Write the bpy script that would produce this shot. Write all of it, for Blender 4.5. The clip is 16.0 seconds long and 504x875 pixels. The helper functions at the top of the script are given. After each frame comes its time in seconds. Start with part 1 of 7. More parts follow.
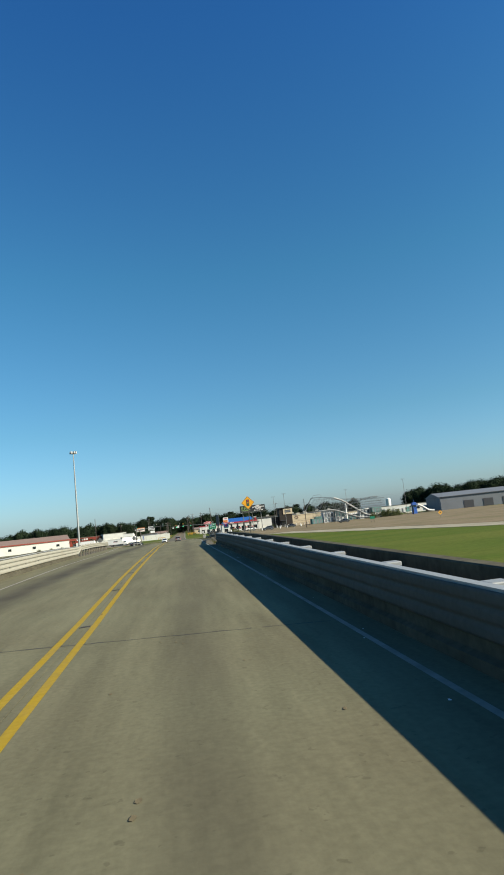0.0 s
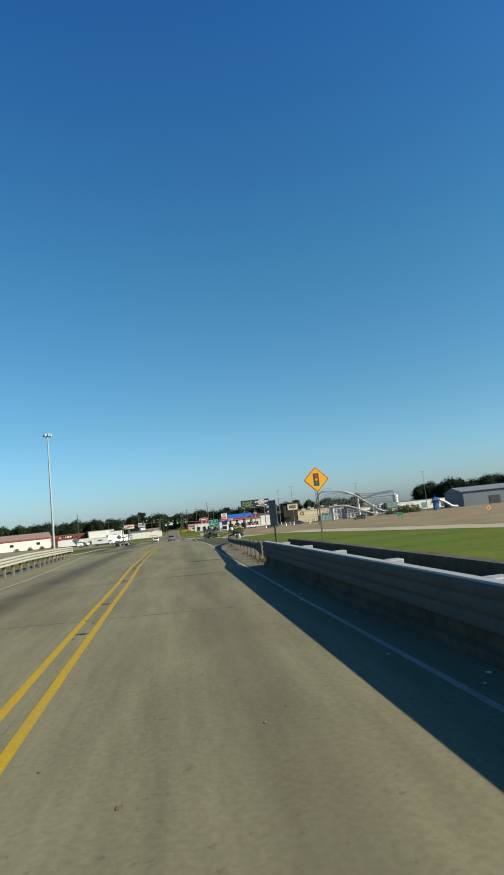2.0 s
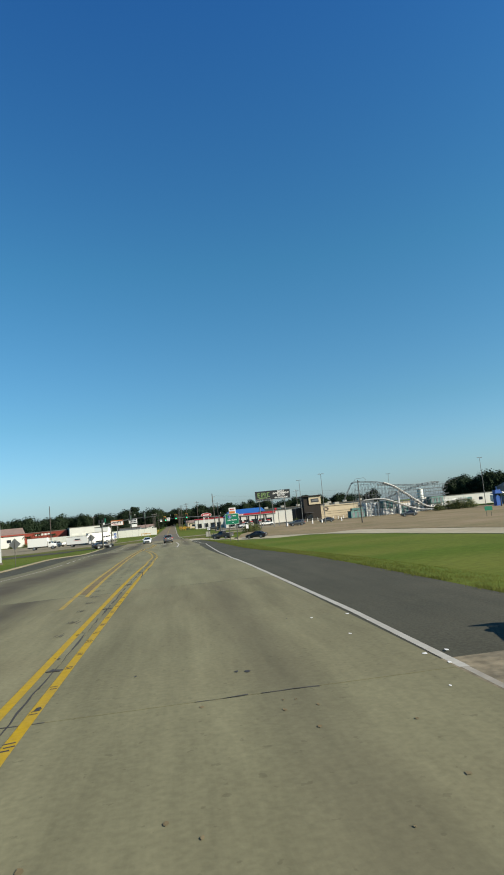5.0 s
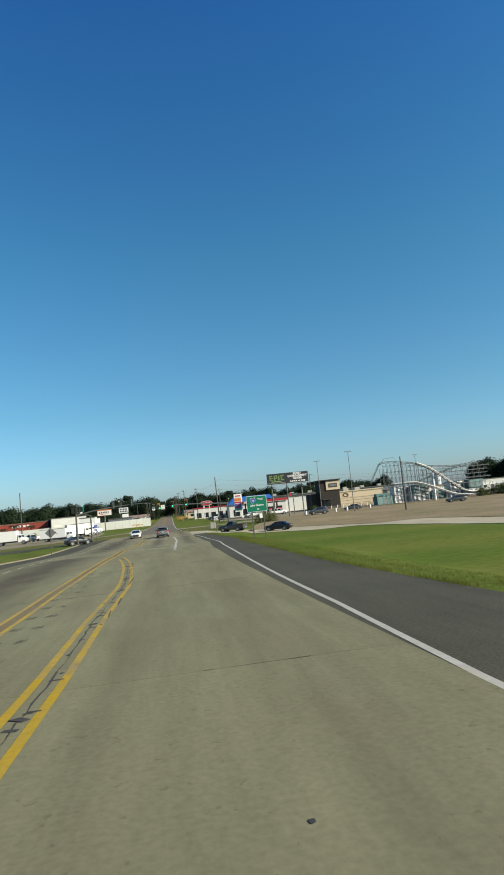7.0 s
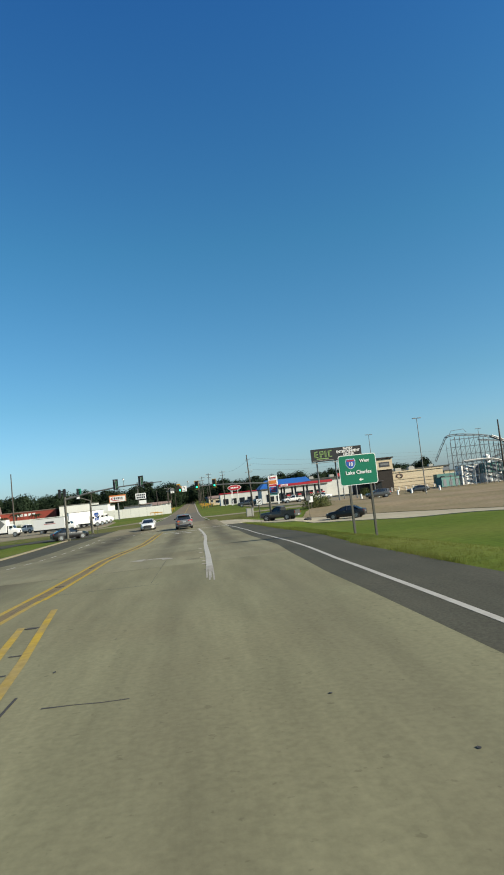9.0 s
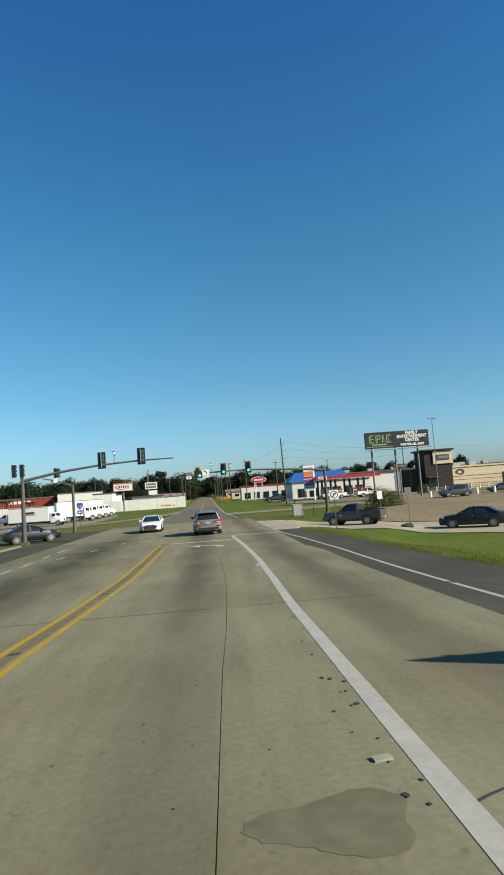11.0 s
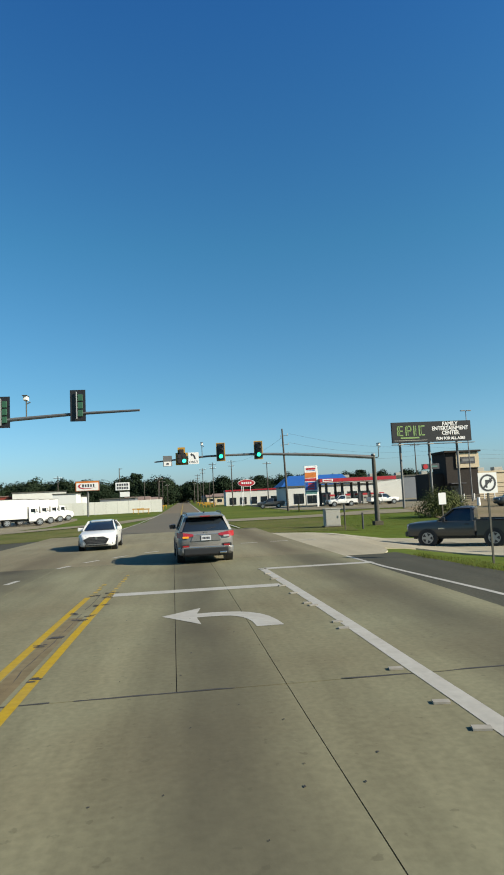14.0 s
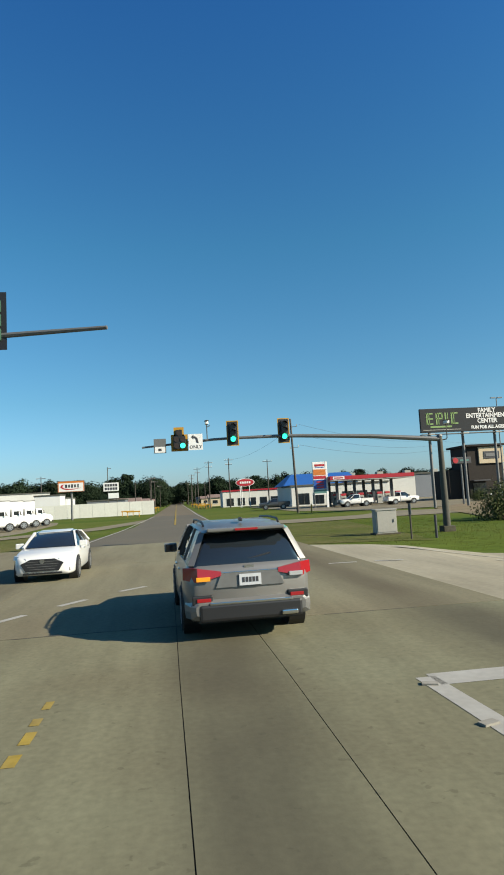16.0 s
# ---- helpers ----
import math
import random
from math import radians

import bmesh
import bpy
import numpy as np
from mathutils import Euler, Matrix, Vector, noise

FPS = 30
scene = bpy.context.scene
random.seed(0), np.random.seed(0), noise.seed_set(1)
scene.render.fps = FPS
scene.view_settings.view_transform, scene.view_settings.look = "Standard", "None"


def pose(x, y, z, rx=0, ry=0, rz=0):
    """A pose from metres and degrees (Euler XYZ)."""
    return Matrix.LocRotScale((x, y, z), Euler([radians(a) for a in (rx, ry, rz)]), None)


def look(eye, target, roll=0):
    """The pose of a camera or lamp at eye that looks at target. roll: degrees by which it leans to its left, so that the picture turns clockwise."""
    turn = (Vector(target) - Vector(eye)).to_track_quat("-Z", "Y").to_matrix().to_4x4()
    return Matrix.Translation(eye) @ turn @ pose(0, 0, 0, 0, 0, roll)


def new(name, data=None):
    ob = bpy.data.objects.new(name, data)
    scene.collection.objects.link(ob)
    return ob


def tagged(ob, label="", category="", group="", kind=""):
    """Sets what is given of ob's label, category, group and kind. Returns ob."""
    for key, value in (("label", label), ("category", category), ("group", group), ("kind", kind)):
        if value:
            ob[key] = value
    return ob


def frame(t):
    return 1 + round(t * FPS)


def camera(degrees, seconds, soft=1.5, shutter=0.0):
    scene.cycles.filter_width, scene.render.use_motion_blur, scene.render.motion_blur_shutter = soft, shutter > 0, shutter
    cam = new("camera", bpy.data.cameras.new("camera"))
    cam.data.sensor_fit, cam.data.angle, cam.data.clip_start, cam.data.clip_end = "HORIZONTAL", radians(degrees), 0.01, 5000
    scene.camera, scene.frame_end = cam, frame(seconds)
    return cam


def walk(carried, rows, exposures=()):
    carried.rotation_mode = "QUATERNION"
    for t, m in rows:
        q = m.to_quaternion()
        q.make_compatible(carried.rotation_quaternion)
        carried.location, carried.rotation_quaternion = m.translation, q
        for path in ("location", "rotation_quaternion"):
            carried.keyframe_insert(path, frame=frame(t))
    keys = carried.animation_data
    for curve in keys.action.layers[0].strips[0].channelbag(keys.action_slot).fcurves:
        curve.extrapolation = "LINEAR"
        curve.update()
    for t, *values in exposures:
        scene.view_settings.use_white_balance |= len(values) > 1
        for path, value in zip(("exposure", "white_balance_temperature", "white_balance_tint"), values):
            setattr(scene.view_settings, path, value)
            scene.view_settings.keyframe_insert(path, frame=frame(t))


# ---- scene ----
cam = camera(44.926, 16.0, soft=1.8, shutter=0.0)
PATH = [
    (0.0, pose(10.800, -204.125, 4.279, 97.746, 6.085, -6.264)),
    (0.5, pose(10.620, -196.717, 4.350, 97.875, 5.865, -6.540)),
    (1.0, pose(10.445, -189.262, 4.427, 97.709, 5.891, -6.698)),
    (1.5, pose(10.269, -181.707, 4.499, 97.567, 5.878, -6.926)),
    (2.0, pose(10.113, -174.010, 4.553, 97.369, 5.885, -6.985)),
    (2.5, pose(9.962, -166.100, 4.595, 97.213, 5.788, -6.998)),
    (3.0, pose(9.837, -158.006, 4.606, 97.182, 5.705, -6.959)),
    (3.5, pose(9.714, -149.842, 4.577, 96.999, 5.794, -7.121)),
    (4.0, pose(9.595, -141.689, 4.521, 97.320, 5.333, -7.291)),
    (6.5, pose(9.554, -101.575, 4.188, 96.308, 5.468, -7.499)),
    (7.0, pose(9.659, -93.805, 4.007, 96.091, 5.704, -7.649)),
    (7.5, pose(9.737, -86.270, 3.756, 95.926, 5.819, -7.567)),
    (8.0, pose(9.737, -78.840, 3.515, 95.838, 5.690, -7.049)),
    (8.5, pose(9.649, -71.434, 3.332, 95.597, 6.066, -6.324)),
    (9.0, pose(9.477, -64.034, 3.222, 95.150, 6.083, -5.549)),
    (9.5, pose(9.192, -56.665, 3.171, 95.002, 5.853, -4.761)),
    (10.0, pose(8.857, -49.356, 3.145, 94.765, 4.892, -4.202)),
    (12.5, pose(7.755, -22.414, 2.231, 94.931, 3.207, -5.008)),
    (13.0, pose(7.628, -19.201, 2.110, 94.902, 2.834, -5.489)),
    (13.5, pose(7.572, -16.408, 2.071, 94.862, 2.690, -5.957)),
    (14.0, pose(7.570, -13.764, 2.037, 95.480, 2.684, -6.339)),
    (14.5, pose(7.551, -10.980, 1.979, 95.618, 2.649, -6.605)),
    (15.0, pose(7.479, -8.004, 1.915, 95.624, 2.836, -6.847)),
    (15.5, pose(7.373, -5.143, 1.891, 95.655, 2.943, -7.047)),
    (16.0, pose(7.246, -2.099, 1.901, 95.570, 3.115, -7.026)),
]
walk(cam, PATH)

# ---- light ----
SUN_EL, SUN_ROT = radians(28.9), radians(118)
world = bpy.data.worlds.new("sky")
scene.world = world
world.use_nodes = True
wn = world.node_tree
wn.nodes.clear()
sky = wn.nodes.new("ShaderNodeTexSky")
sky.sky_type, sky.sun_disc = "NISHITA", False
sky.sun_elevation, sky.sun_rotation = SUN_EL, SUN_ROT
sky.altitude, sky.air_density, sky.dust_density, sky.ozone_density = 0, 1.0, 1.0, 1.6
bg = wn.nodes.new("ShaderNodeBackground")
bg.inputs[1].default_value = 0.105
wout = wn.nodes.new("ShaderNodeOutputWorld")
# haze: the air's colour shifts from deep blue overhead to pale grey-blue low down
wtc = wn.nodes.new("ShaderNodeTexCoord")
wsep = wn.nodes.new("ShaderNodeSeparateXYZ")
air = wn.nodes.new("ShaderNodeValToRGB")
air.color_ramp.elements[0].position, air.color_ramp.elements[0].color = 0.0, (0.90 / 2, 1.18 / 2, 1.66 / 2, 1)
air.color_ramp.elements[1].position, air.color_ramp.elements[1].color = 0.68, (0.26 / 2, 0.88 / 2, 1.48 / 2, 1)
for at, c in ((0.06, (0.75, 1.13, 1.46)), (0.16, (0.60, 1.08, 1.26)), (0.39, (0.42, 1.08, 1.30))):
    e = air.color_ramp.elements.new(at)
    e.color = (*[v / 2 for v in c], 1)
tint = wn.nodes.new("ShaderNodeMix")
tint.data_type, tint.blend_type = "RGBA", "MULTIPLY"
tint.inputs[0].default_value = 1.0
wn.links.new(wtc.outputs["Generated"], wsep.inputs[0])
wn.links.new(wsep.outputs[2], air.inputs[0])
wn.links.new(sky.outputs[0], tint.inputs[6])
wn.links.new(air.outputs[0], tint.inputs[7])
wn.links.new(tint.outputs[2], bg.inputs[0])
wn.links.new(bg.outputs[0], wout.inputs[0])
sun_data = bpy.data.lights.new("sun", "SUN")
sun_data.energy, sun_data.angle, sun_data.color = 5.0, radians(0.5), (1.0, 0.90, 0.72)
sun = new("sun", sun_data)
sun_dir = Vector((math.sin(SUN_ROT) * math.cos(SUN_EL), math.cos(SUN_ROT) * math.cos(SUN_EL), math.sin(SUN_EL)))
sun.matrix_world = look(sun_dir * 100, (0, 0, 0))
scene.view_settings.exposure = 1.0


# ---- materials ----
def mat(name, color, rough=0.6, metal=0.0, grain=0.0, scale=8.0, stain=0.0, stain_scale=0.6, bump=0.0, tint=None, spec=0.5, emit=0.0, coat=0.0, vary=0.0, coords="Object", stretch=(1, 1, 1), specks=0.0, streak=0.0):
    """Principled surface with fine grain, broad stains and relief, in metres."""
    m = bpy.data.materials.new(name)
    m.use_nodes = True
    nt = m.node_tree
    n, l = nt.nodes, nt.links
    b = n["Principled BSDF"]
    b.inputs["Roughness"].default_value = rough
    b.inputs["Metallic"].default_value = metal
    b.inputs["Specular IOR Level"].default_value = spec
    b.inputs["Coat Weight"].default_value = coat
    col = (*color, 1)
    b.inputs["Base Color"].default_value = col
    if emit:
        b.inputs["Emission Color"].default_value = col
        b.inputs["Emission Strength"].default_value = emit
    if grain or stain or bump or vary:
        tc = n.new("ShaderNodeTexCoord")
        mp = n.new("ShaderNodeMapping")
        mp.inputs["Scale"].default_value = stretch
        if coords == "World":
            geo = n.new("ShaderNodeNewGeometry")
            l.new(geo.outputs["Position"], mp.inputs[0])
        else:
            l.new(tc.outputs[coords], mp.inputs[0])
        fine = n.new("ShaderNodeTexNoise")
        fine.inputs["Scale"].default_value, fine.inputs["Detail"].default_value = scale, 6
        broad = n.new("ShaderNodeTexNoise")
        broad.inputs["Scale"].default_value, broad.inputs["Detail"].default_value = stain_scale, 4
        l.new(mp.outputs[0], fine.inputs[0])
        l.new(mp.outputs[0], broad.inputs[0])
        ramp = n.new("ShaderNodeMapRange")
        ramp.inputs[1].default_value, ramp.inputs[2].default_value = 0.3, 0.7
        ramp.inputs[3].default_value, ramp.inputs[4].default_value = 1 - grain, 1 + grain
        l.new(fine.outputs[0], ramp.inputs[0])
        r2 = n.new("ShaderNodeMapRange")
        r2.inputs[1].default_value, r2.inputs[2].default_value = 0.35, 0.7
        r2.inputs[3].default_value, r2.inputs[4].default_value = 0, stain
        l.new(broad.outputs[0], r2.inputs[0])
        mix = n.new("ShaderNodeMix")
        mix.data_type = "RGBA"
        mix.inputs[6].default_value = col
        t = tint or tuple(c * 0.45 for c in color)
        mix.inputs[7].default_value = (*t, 1)
        l.new(r2.outputs[0], mix.inputs[0])
        mul = n.new("ShaderNodeVectorMath")
        mul.operation = "SCALE"
        l.new(mix.outputs[2], mul.inputs[0])
        l.new(ramp.outputs[0], mul.inputs[3])
        last = mul.outputs[0]
        if vary:
            info = n.new("ShaderNodeObjectInfo")
            r3 = n.new("ShaderNodeMapRange")
            r3.inputs[3].default_value, r3.inputs[4].default_value = 1 - vary, 1 + vary
            l.new(info.outputs["Random"], r3.inputs[0])
            m2 = n.new("ShaderNodeVectorMath")
            m2.operation = "SCALE"
            l.new(last, m2.inputs[0])
            l.new(r3.outputs[0], m2.inputs[3])
            last = m2.outputs[0]
        if streak:
            ms = n.new("ShaderNodeMapping")
            ms.inputs["Scale"].default_value = (1.6, 0.16, 1.0)
            l.new(mp.outputs[0], ms.inputs[0])
            ns = n.new("ShaderNodeTexNoise")
            ns.inputs["Scale"].default_value, ns.inputs["Detail"].default_value, ns.inputs["Roughness"].default_value = 1.0, 7, 0.65
            l.new(ms.outputs[0], ns.inputs[0])
            r6 = n.new("ShaderNodeMapRange")
            r6.inputs[1].default_value, r6.inputs[2].default_value = 0.3, 0.7
            r6.inputs[3].default_value, r6.inputs[4].default_value = 1 - streak, 1 + streak
            l.new(ns.outputs[0], r6.inputs[0])
            m4 = n.new("ShaderNodeVectorMath")
            m4.operation = "SCALE"
            l.new(last, m4.inputs[0])
            l.new(r6.outputs[0], m4.inputs[3])
            last = m4.outputs[0]
        l.new(last, b.inputs["Base Color"])
        if specks:
            sp = n.new("ShaderNodeTexNoise")
            sp.inputs["Scale"].default_value, sp.inputs["Detail"].default_value = 8.0, 3
            l.new(mp.outputs[0], sp.inputs[0])
            r5 = n.new("ShaderNodeMapRange")
            r5.inputs[1].default_value, r5.inputs[2].default_value = 0.67, 0.71
            r5.inputs[3].default_value, r5.inputs[4].default_value = 1, 1 - specks
            l.new(sp.outputs[0], r5.inputs[0])
            m3 = n.new("ShaderNodeVectorMath")
            m3.operation = "SCALE"
            l.new(last, m3.inputs[0])
            l.new(r5.outputs[0], m3.inputs[3])
            l.new(m3.outputs[0], b.inputs["Base Color"])
        if bump:
            bp = n.new("ShaderNodeBump")
            bp.inputs["Strength"].default_value, bp.inputs["Distance"].default_value = 0.6, bump
            l.new(fine.outputs[0], bp.inputs["Height"])
            l.new(bp.outputs[0], b.inputs["Normal"])
    return m


def lane_wear(m, lanes, dark, strength, gather=None):
    """Oil-drip bands down the middle of each traffic lane, broken up by noise; gather: the stretch along which they build up."""
    nt = m.node_tree
    n, l = nt.nodes, nt.links
    b = n["Principled BSDF"]
    src = b.inputs["Base Color"].links[0].from_socket
    geo = n.new("ShaderNodeNewGeometry")
    sep = n.new("ShaderNodeSeparateXYZ")
    l.new(geo.outputs["Position"], sep.inputs[0])
    mp = n.new("ShaderNodeMapping")
    mp.inputs["Scale"].default_value = (0.7, 0.3, 0.0)
    l.new(geo.outputs["Position"], mp.inputs[0])
    no = n.new("ShaderNodeTexNoise")
    no.inputs["Scale"].default_value, no.inputs["Detail"].default_value = 1.0, 5
    l.new(mp.outputs[0], no.inputs[0])
    total = None
    for x, half, amount in lanes:
        d = n.new("ShaderNodeMath"); d.operation = "SUBTRACT"; d.inputs[1].default_value = x
        l.new(sep.outputs[0], d.inputs[0])
        a = n.new("ShaderNodeMath"); a.operation = "ABSOLUTE"
        l.new(d.outputs[0], a.inputs[0])
        r = n.new("ShaderNodeMapRange"); r.interpolation_type = "SMOOTHSTEP"
        r.inputs[1].default_value, r.inputs[2].default_value = 0.05, half
        r.inputs[3].default_value, r.inputs[4].default_value = amount, 0
        l.new(a.outputs[0], r.inputs[0])
        if total is None:
            total = r.outputs[0]
        else:
            ad = n.new("ShaderNodeMath"); ad.operation = "ADD"
            l.new(total, ad.inputs[0]); l.new(r.outputs[0], ad.inputs[1])
            total = ad.outputs[0]
    r4 = n.new("ShaderNodeMapRange")
    r4.inputs[1].default_value, r4.inputs[2].default_value = 0.3, 0.7
    r4.inputs[3].default_value, r4.inputs[4].default_value = 0.45, strength
    l.new(no.outputs[0], r4.inputs[0])
    k = n.new("ShaderNodeMath"); k.operation = "MULTIPLY"; k.use_clamp = True
    l.new(total, k.inputs[0]); l.new(r4.outputs[0], k.inputs[1])
    if gather:
        up = n.new("ShaderNodeMapRange"); up.interpolation_type = "SMOOTHSTEP"
        up.inputs[1].default_value, up.inputs[2].default_value = gather
        up.inputs[3].default_value, up.inputs[4].default_value = 0.12, 1.0
        l.new(sep.outputs[1], up.inputs[0])
        k2 = n.new("ShaderNodeMath"); k2.operation = "MULTIPLY"
        l.new(k.outputs[0], k2.inputs[0]); l.new(up.outputs[0], k2.inputs[1])
        k = k2
    mx = n.new("ShaderNodeMix"); mx.data_type = "RGBA"
    mx.inputs[7].default_value = (*dark, 1)
    l.new(k.outputs[0], mx.inputs[0]); l.new(src, mx.inputs[6])
    l.new(mx.outputs[2], b.inputs["Base Color"])


M = {}
M["concrete"] = mat("concrete_road", (0.1348, 0.1313, 0.0798), 0.9, grain=0.1, scale=14, streak=0.16, stain=0.4, stain_scale=0.3, bump=0.003, tint=(0.111, 0.09768, 0.0592), coords="World", vary=0.05, specks=0.2, spec=0.12)
lane_wear(M["concrete"], [(9.0, 0.9, 0.25), (11.3, 0.9, 0.35), (1.6, 3.2, 1.5), (-1.6, 1.5, 0.6)], (0.06, 0.052, 0.036), 0.8)
M["deck"] = mat("concrete_deck", (0.1322, 0.1263, 0.0769), 0.9, grain=0.1, scale=14, streak=0.22, stain=0.5, stain_scale=0.25, bump=0.003, tint=(0.1073, 0.09324, 0.05624), coords="World", vary=0.05, specks=0.2, spec=0.12)
lane_wear(M["deck"], [(10.8, 0.8, 0.5), (4.4, 1.4, 1.25)], (0.05, 0.044, 0.032), 0.8)
M["concrete_stop"] = mat("concrete_at_the_lights", (0.155, 0.15, 0.095), 0.9, grain=0.1, scale=14, streak=0.16, stain=0.6, stain_scale=0.3, bump=0.003, tint=(0.111, 0.0925, 0.0555), coords="World", vary=0.04, specks=0.2, spec=0.12)
lane_wear(M["concrete_stop"], [(7.75, 1.2, 0.85), (11.6, 1.2, 0.85), (1.6, 3.0, 1.2), (-1.6, 1.5, 0.6)], (0.05, 0.045, 0.032), 0.95, (-46, -14))
M["concrete_crossing"] = mat("concrete_in_the_junction", (0.162, 0.15, 0.097), 0.9, grain=0.1, scale=14, streak=0.14, stain=0.9, stain_scale=0.12, bump=0.003, tint=(0.13, 0.108, 0.068), coords="World", vary=0.03, specks=0.2, spec=0.12)
lane_wear(M["concrete_crossing"], [(7.9, 1.0, 0.7), (11.4, 1.2, 0.9), (2.0, 1.6, 0.8)], (0.064, 0.05, 0.032), 0.75)
M["rust_strip"] = mat("rust_stained_concrete", (0.1258, 0.0962, 0.05328), 0.9, grain=0.15, scale=6, stain=0.8, stain_scale=0.5, tint=(0.1332, 0.1147, 0.0703), coords="World", spec=0.1)
M["oil"] = mat("oil_stained_concrete", (0.1, 0.093, 0.06), 0.85, grain=0.15, scale=5, stain=0.7, stain_scale=1.2, tint=(0.115, 0.104, 0.065), coords="World", spec=0.12)
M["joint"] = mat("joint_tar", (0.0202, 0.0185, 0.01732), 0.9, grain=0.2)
M["asphalt"] = mat("asphalt_shoulder", (0.044, 0.044, 0.033), 0.9, grain=0.22, scale=22, stain=0.6, stain_scale=0.25, bump=0.006, tint=(0.064, 0.061, 0.045), coords="World", spec=0.1, streak=0.15)
M["asphalt_old"] = mat("asphalt_road", (0.0925, 0.08362, 0.06512), 0.9, grain=0.1, scale=14, stain=0.5, stain_scale=0.15, bump=0.006, tint=(0.1184, 0.1036, 0.074), coords="World", spec=0.15)
M["asphalt_brown"] = mat("sun_bleached_asphalt", (0.1332, 0.111, 0.0777), 0.9, grain=0.1, scale=6, stain=0.6, stain_scale=0.05, tint=(0.1036, 0.08732, 0.0629), coords="World", spec=0.1)
M["apron"] = mat("old_cracked_asphalt", (0.085, 0.078, 0.06), 0.9, grain=0.3, scale=6, stain=0.9, stain_scale=0.8, bump=0.02, tint=(0.17, 0.145, 0.1), coords="World", spec=0.1)
M["signal_green"] = mat("green_signal_housing", (0.0222, 0.0814, 0.0444), 0.5, grain=0.05, stain=0.2)
M["lot"] = mat("lot_pavement", (0.1776, 0.1569, 0.1088), 0.9, grain=0.1, scale=6, stain=0.6, stain_scale=0.12, tint=(0.1221, 0.1058, 0.06882), coords="World", spec=0.12)
M["dirt"] = mat("dirt", (0.185, 0.145, 0.095), 0.95, grain=0.2, scale=2.2, stain=0.9, stain_scale=0.1, bump=0.03, tint=(0.12, 0.105, 0.055), coords="World", spec=0.08)
M["ramp"] = mat("pale_ramp_concrete", (0.27, 0.245, 0.18), 0.9, grain=0.08, scale=8, stain=0.5, stain_scale=0.15, tint=(0.2, 0.175, 0.12), coords="World", spec=0.12, streak=0.12)
M["grass"] = mat("grass", (0.055, 0.084, 0.011), 0.95, grain=0.22, scale=5.0, stain=0.9, stain_scale=0.09, bump=0.03, tint=(0.095, 0.105, 0.022), coords="World", spec=0.05, stretch=(0.3, 1, 1))
M["grass_dry"] = mat("dry_grass", (0.0999, 0.09472, 0.0333), 0.95, grain=0.2, scale=3.0, stain=1.0, stain_scale=0.22, bump=0.02, tint=(0.0629, 0.0777, 0.01776), coords="World", spec=0.05)
M["blade"] = mat("grass_blade", (0.095, 0.118, 0.024), 0.85, grain=0.15, scale=2, stain=0.8, stain_scale=0.25, tint=(0.135, 0.135, 0.04), coords="World", spec=0.05)
def translucent(m, share):
    """Thin leaf: part of the light passes through."""
    nt = m.node_tree
    b, out = nt.nodes["Principled BSDF"], nt.nodes["Material Output"]
    tr, mx = nt.nodes.new("ShaderNodeBsdfTranslucent"), nt.nodes.new("ShaderNodeMixShader")
    mx.inputs[0].default_value = share
    nt.links.new(b.inputs["Base Color"].links[0].from_socket, tr.inputs[0])
    nt.links.new(b.outputs[0], mx.inputs[1])
    nt.links.new(tr.outputs[0], mx.inputs[2])
    nt.links.new(mx.outputs[0], out.inputs[0])


translucent(M["blade"], 0.5)
M["weed"] = mat("dry_weed", (0.10, 0.095, 0.035), 0.9, grain=0.3, scale=3, stain=0.6, stain_scale=1.5, tint=(0.06, 0.075, 0.02), coords="World", spec=0.05)
translucent(M["weed"], 0.4)
M["yellow"] = mat("yellow_paint", (0.296, 0.1961, 0.00592), 0.7, grain=0.1, scale=12, stain=0.5, stain_scale=1.6, tint=(0.222, 0.1628, 0.0444), coords="World", spec=0.15)
M["yellow_worn"] = mat("worn_yellow_paint", (0.2886, 0.1998, 0.0222), 0.75, grain=0.15, scale=8, stain=0.9, stain_scale=1.1, tint=(0.1776, 0.1443, 0.074), coords="World", spec=0.15)
M["white"] = mat("white_paint", (0.3004, 0.2886, 0.2538), 0.7, grain=0.08, scale=10, stain=0.45, stain_scale=1.8, tint=(0.2079, 0.1902, 0.1561), coords="World")
M["white_worn_and_shaded"] = mat("worn_and_shaded_white_paint", (0.2427, 0.225, 0.1902), 0.75, grain=0.12, scale=8, stain=0.8, stain_scale=1.5, tint=(0.1502, 0.1354, 0.1036), coords="World")
M["parapet"] = mat("parapet_concrete", (0.085, 0.078, 0.056), 0.9, grain=0.22, scale=6, stain=0.7, stain_scale=0.8, bump=0.01, tint=(0.045, 0.04, 0.03), spec=0.05)
# Darkened to carry the shade on the right-hand rails; other steel shares it.
M["steel"] = mat("galvanised_steel_shade_tone", (0.082, 0.081, 0.07), 0.8, 0.0, grain=0.1, scale=10, stain=0.4, stain_scale=0.7, tint=(0.06, 0.056, 0.045), spec=0.08)
# The same steel made paler to carry the sun on the left rails.
M["beam_sunlit"] = mat("sunlit_galvanised_beam", (0.27, 0.26, 0.215), 0.7, 0.0, grain=0.08, scale=10, stain=0.4, stain_scale=0.7, tint=(0.2, 0.185, 0.145), spec=0.15)
M["steel_dark"] = mat("weathered_steel", (0.1273, 0.1325, 0.1325), 0.6, 0.3, grain=0.1, scale=8, stain=0.4, tint=(0.08658, 0.07474, 0.06349))
M["galv"] = mat("pale_galvanised_pole", (0.2664, 0.2812, 0.2812), 0.55, 0.2, grain=0.05, scale=6, stain=0.2, stain_scale=0.5)
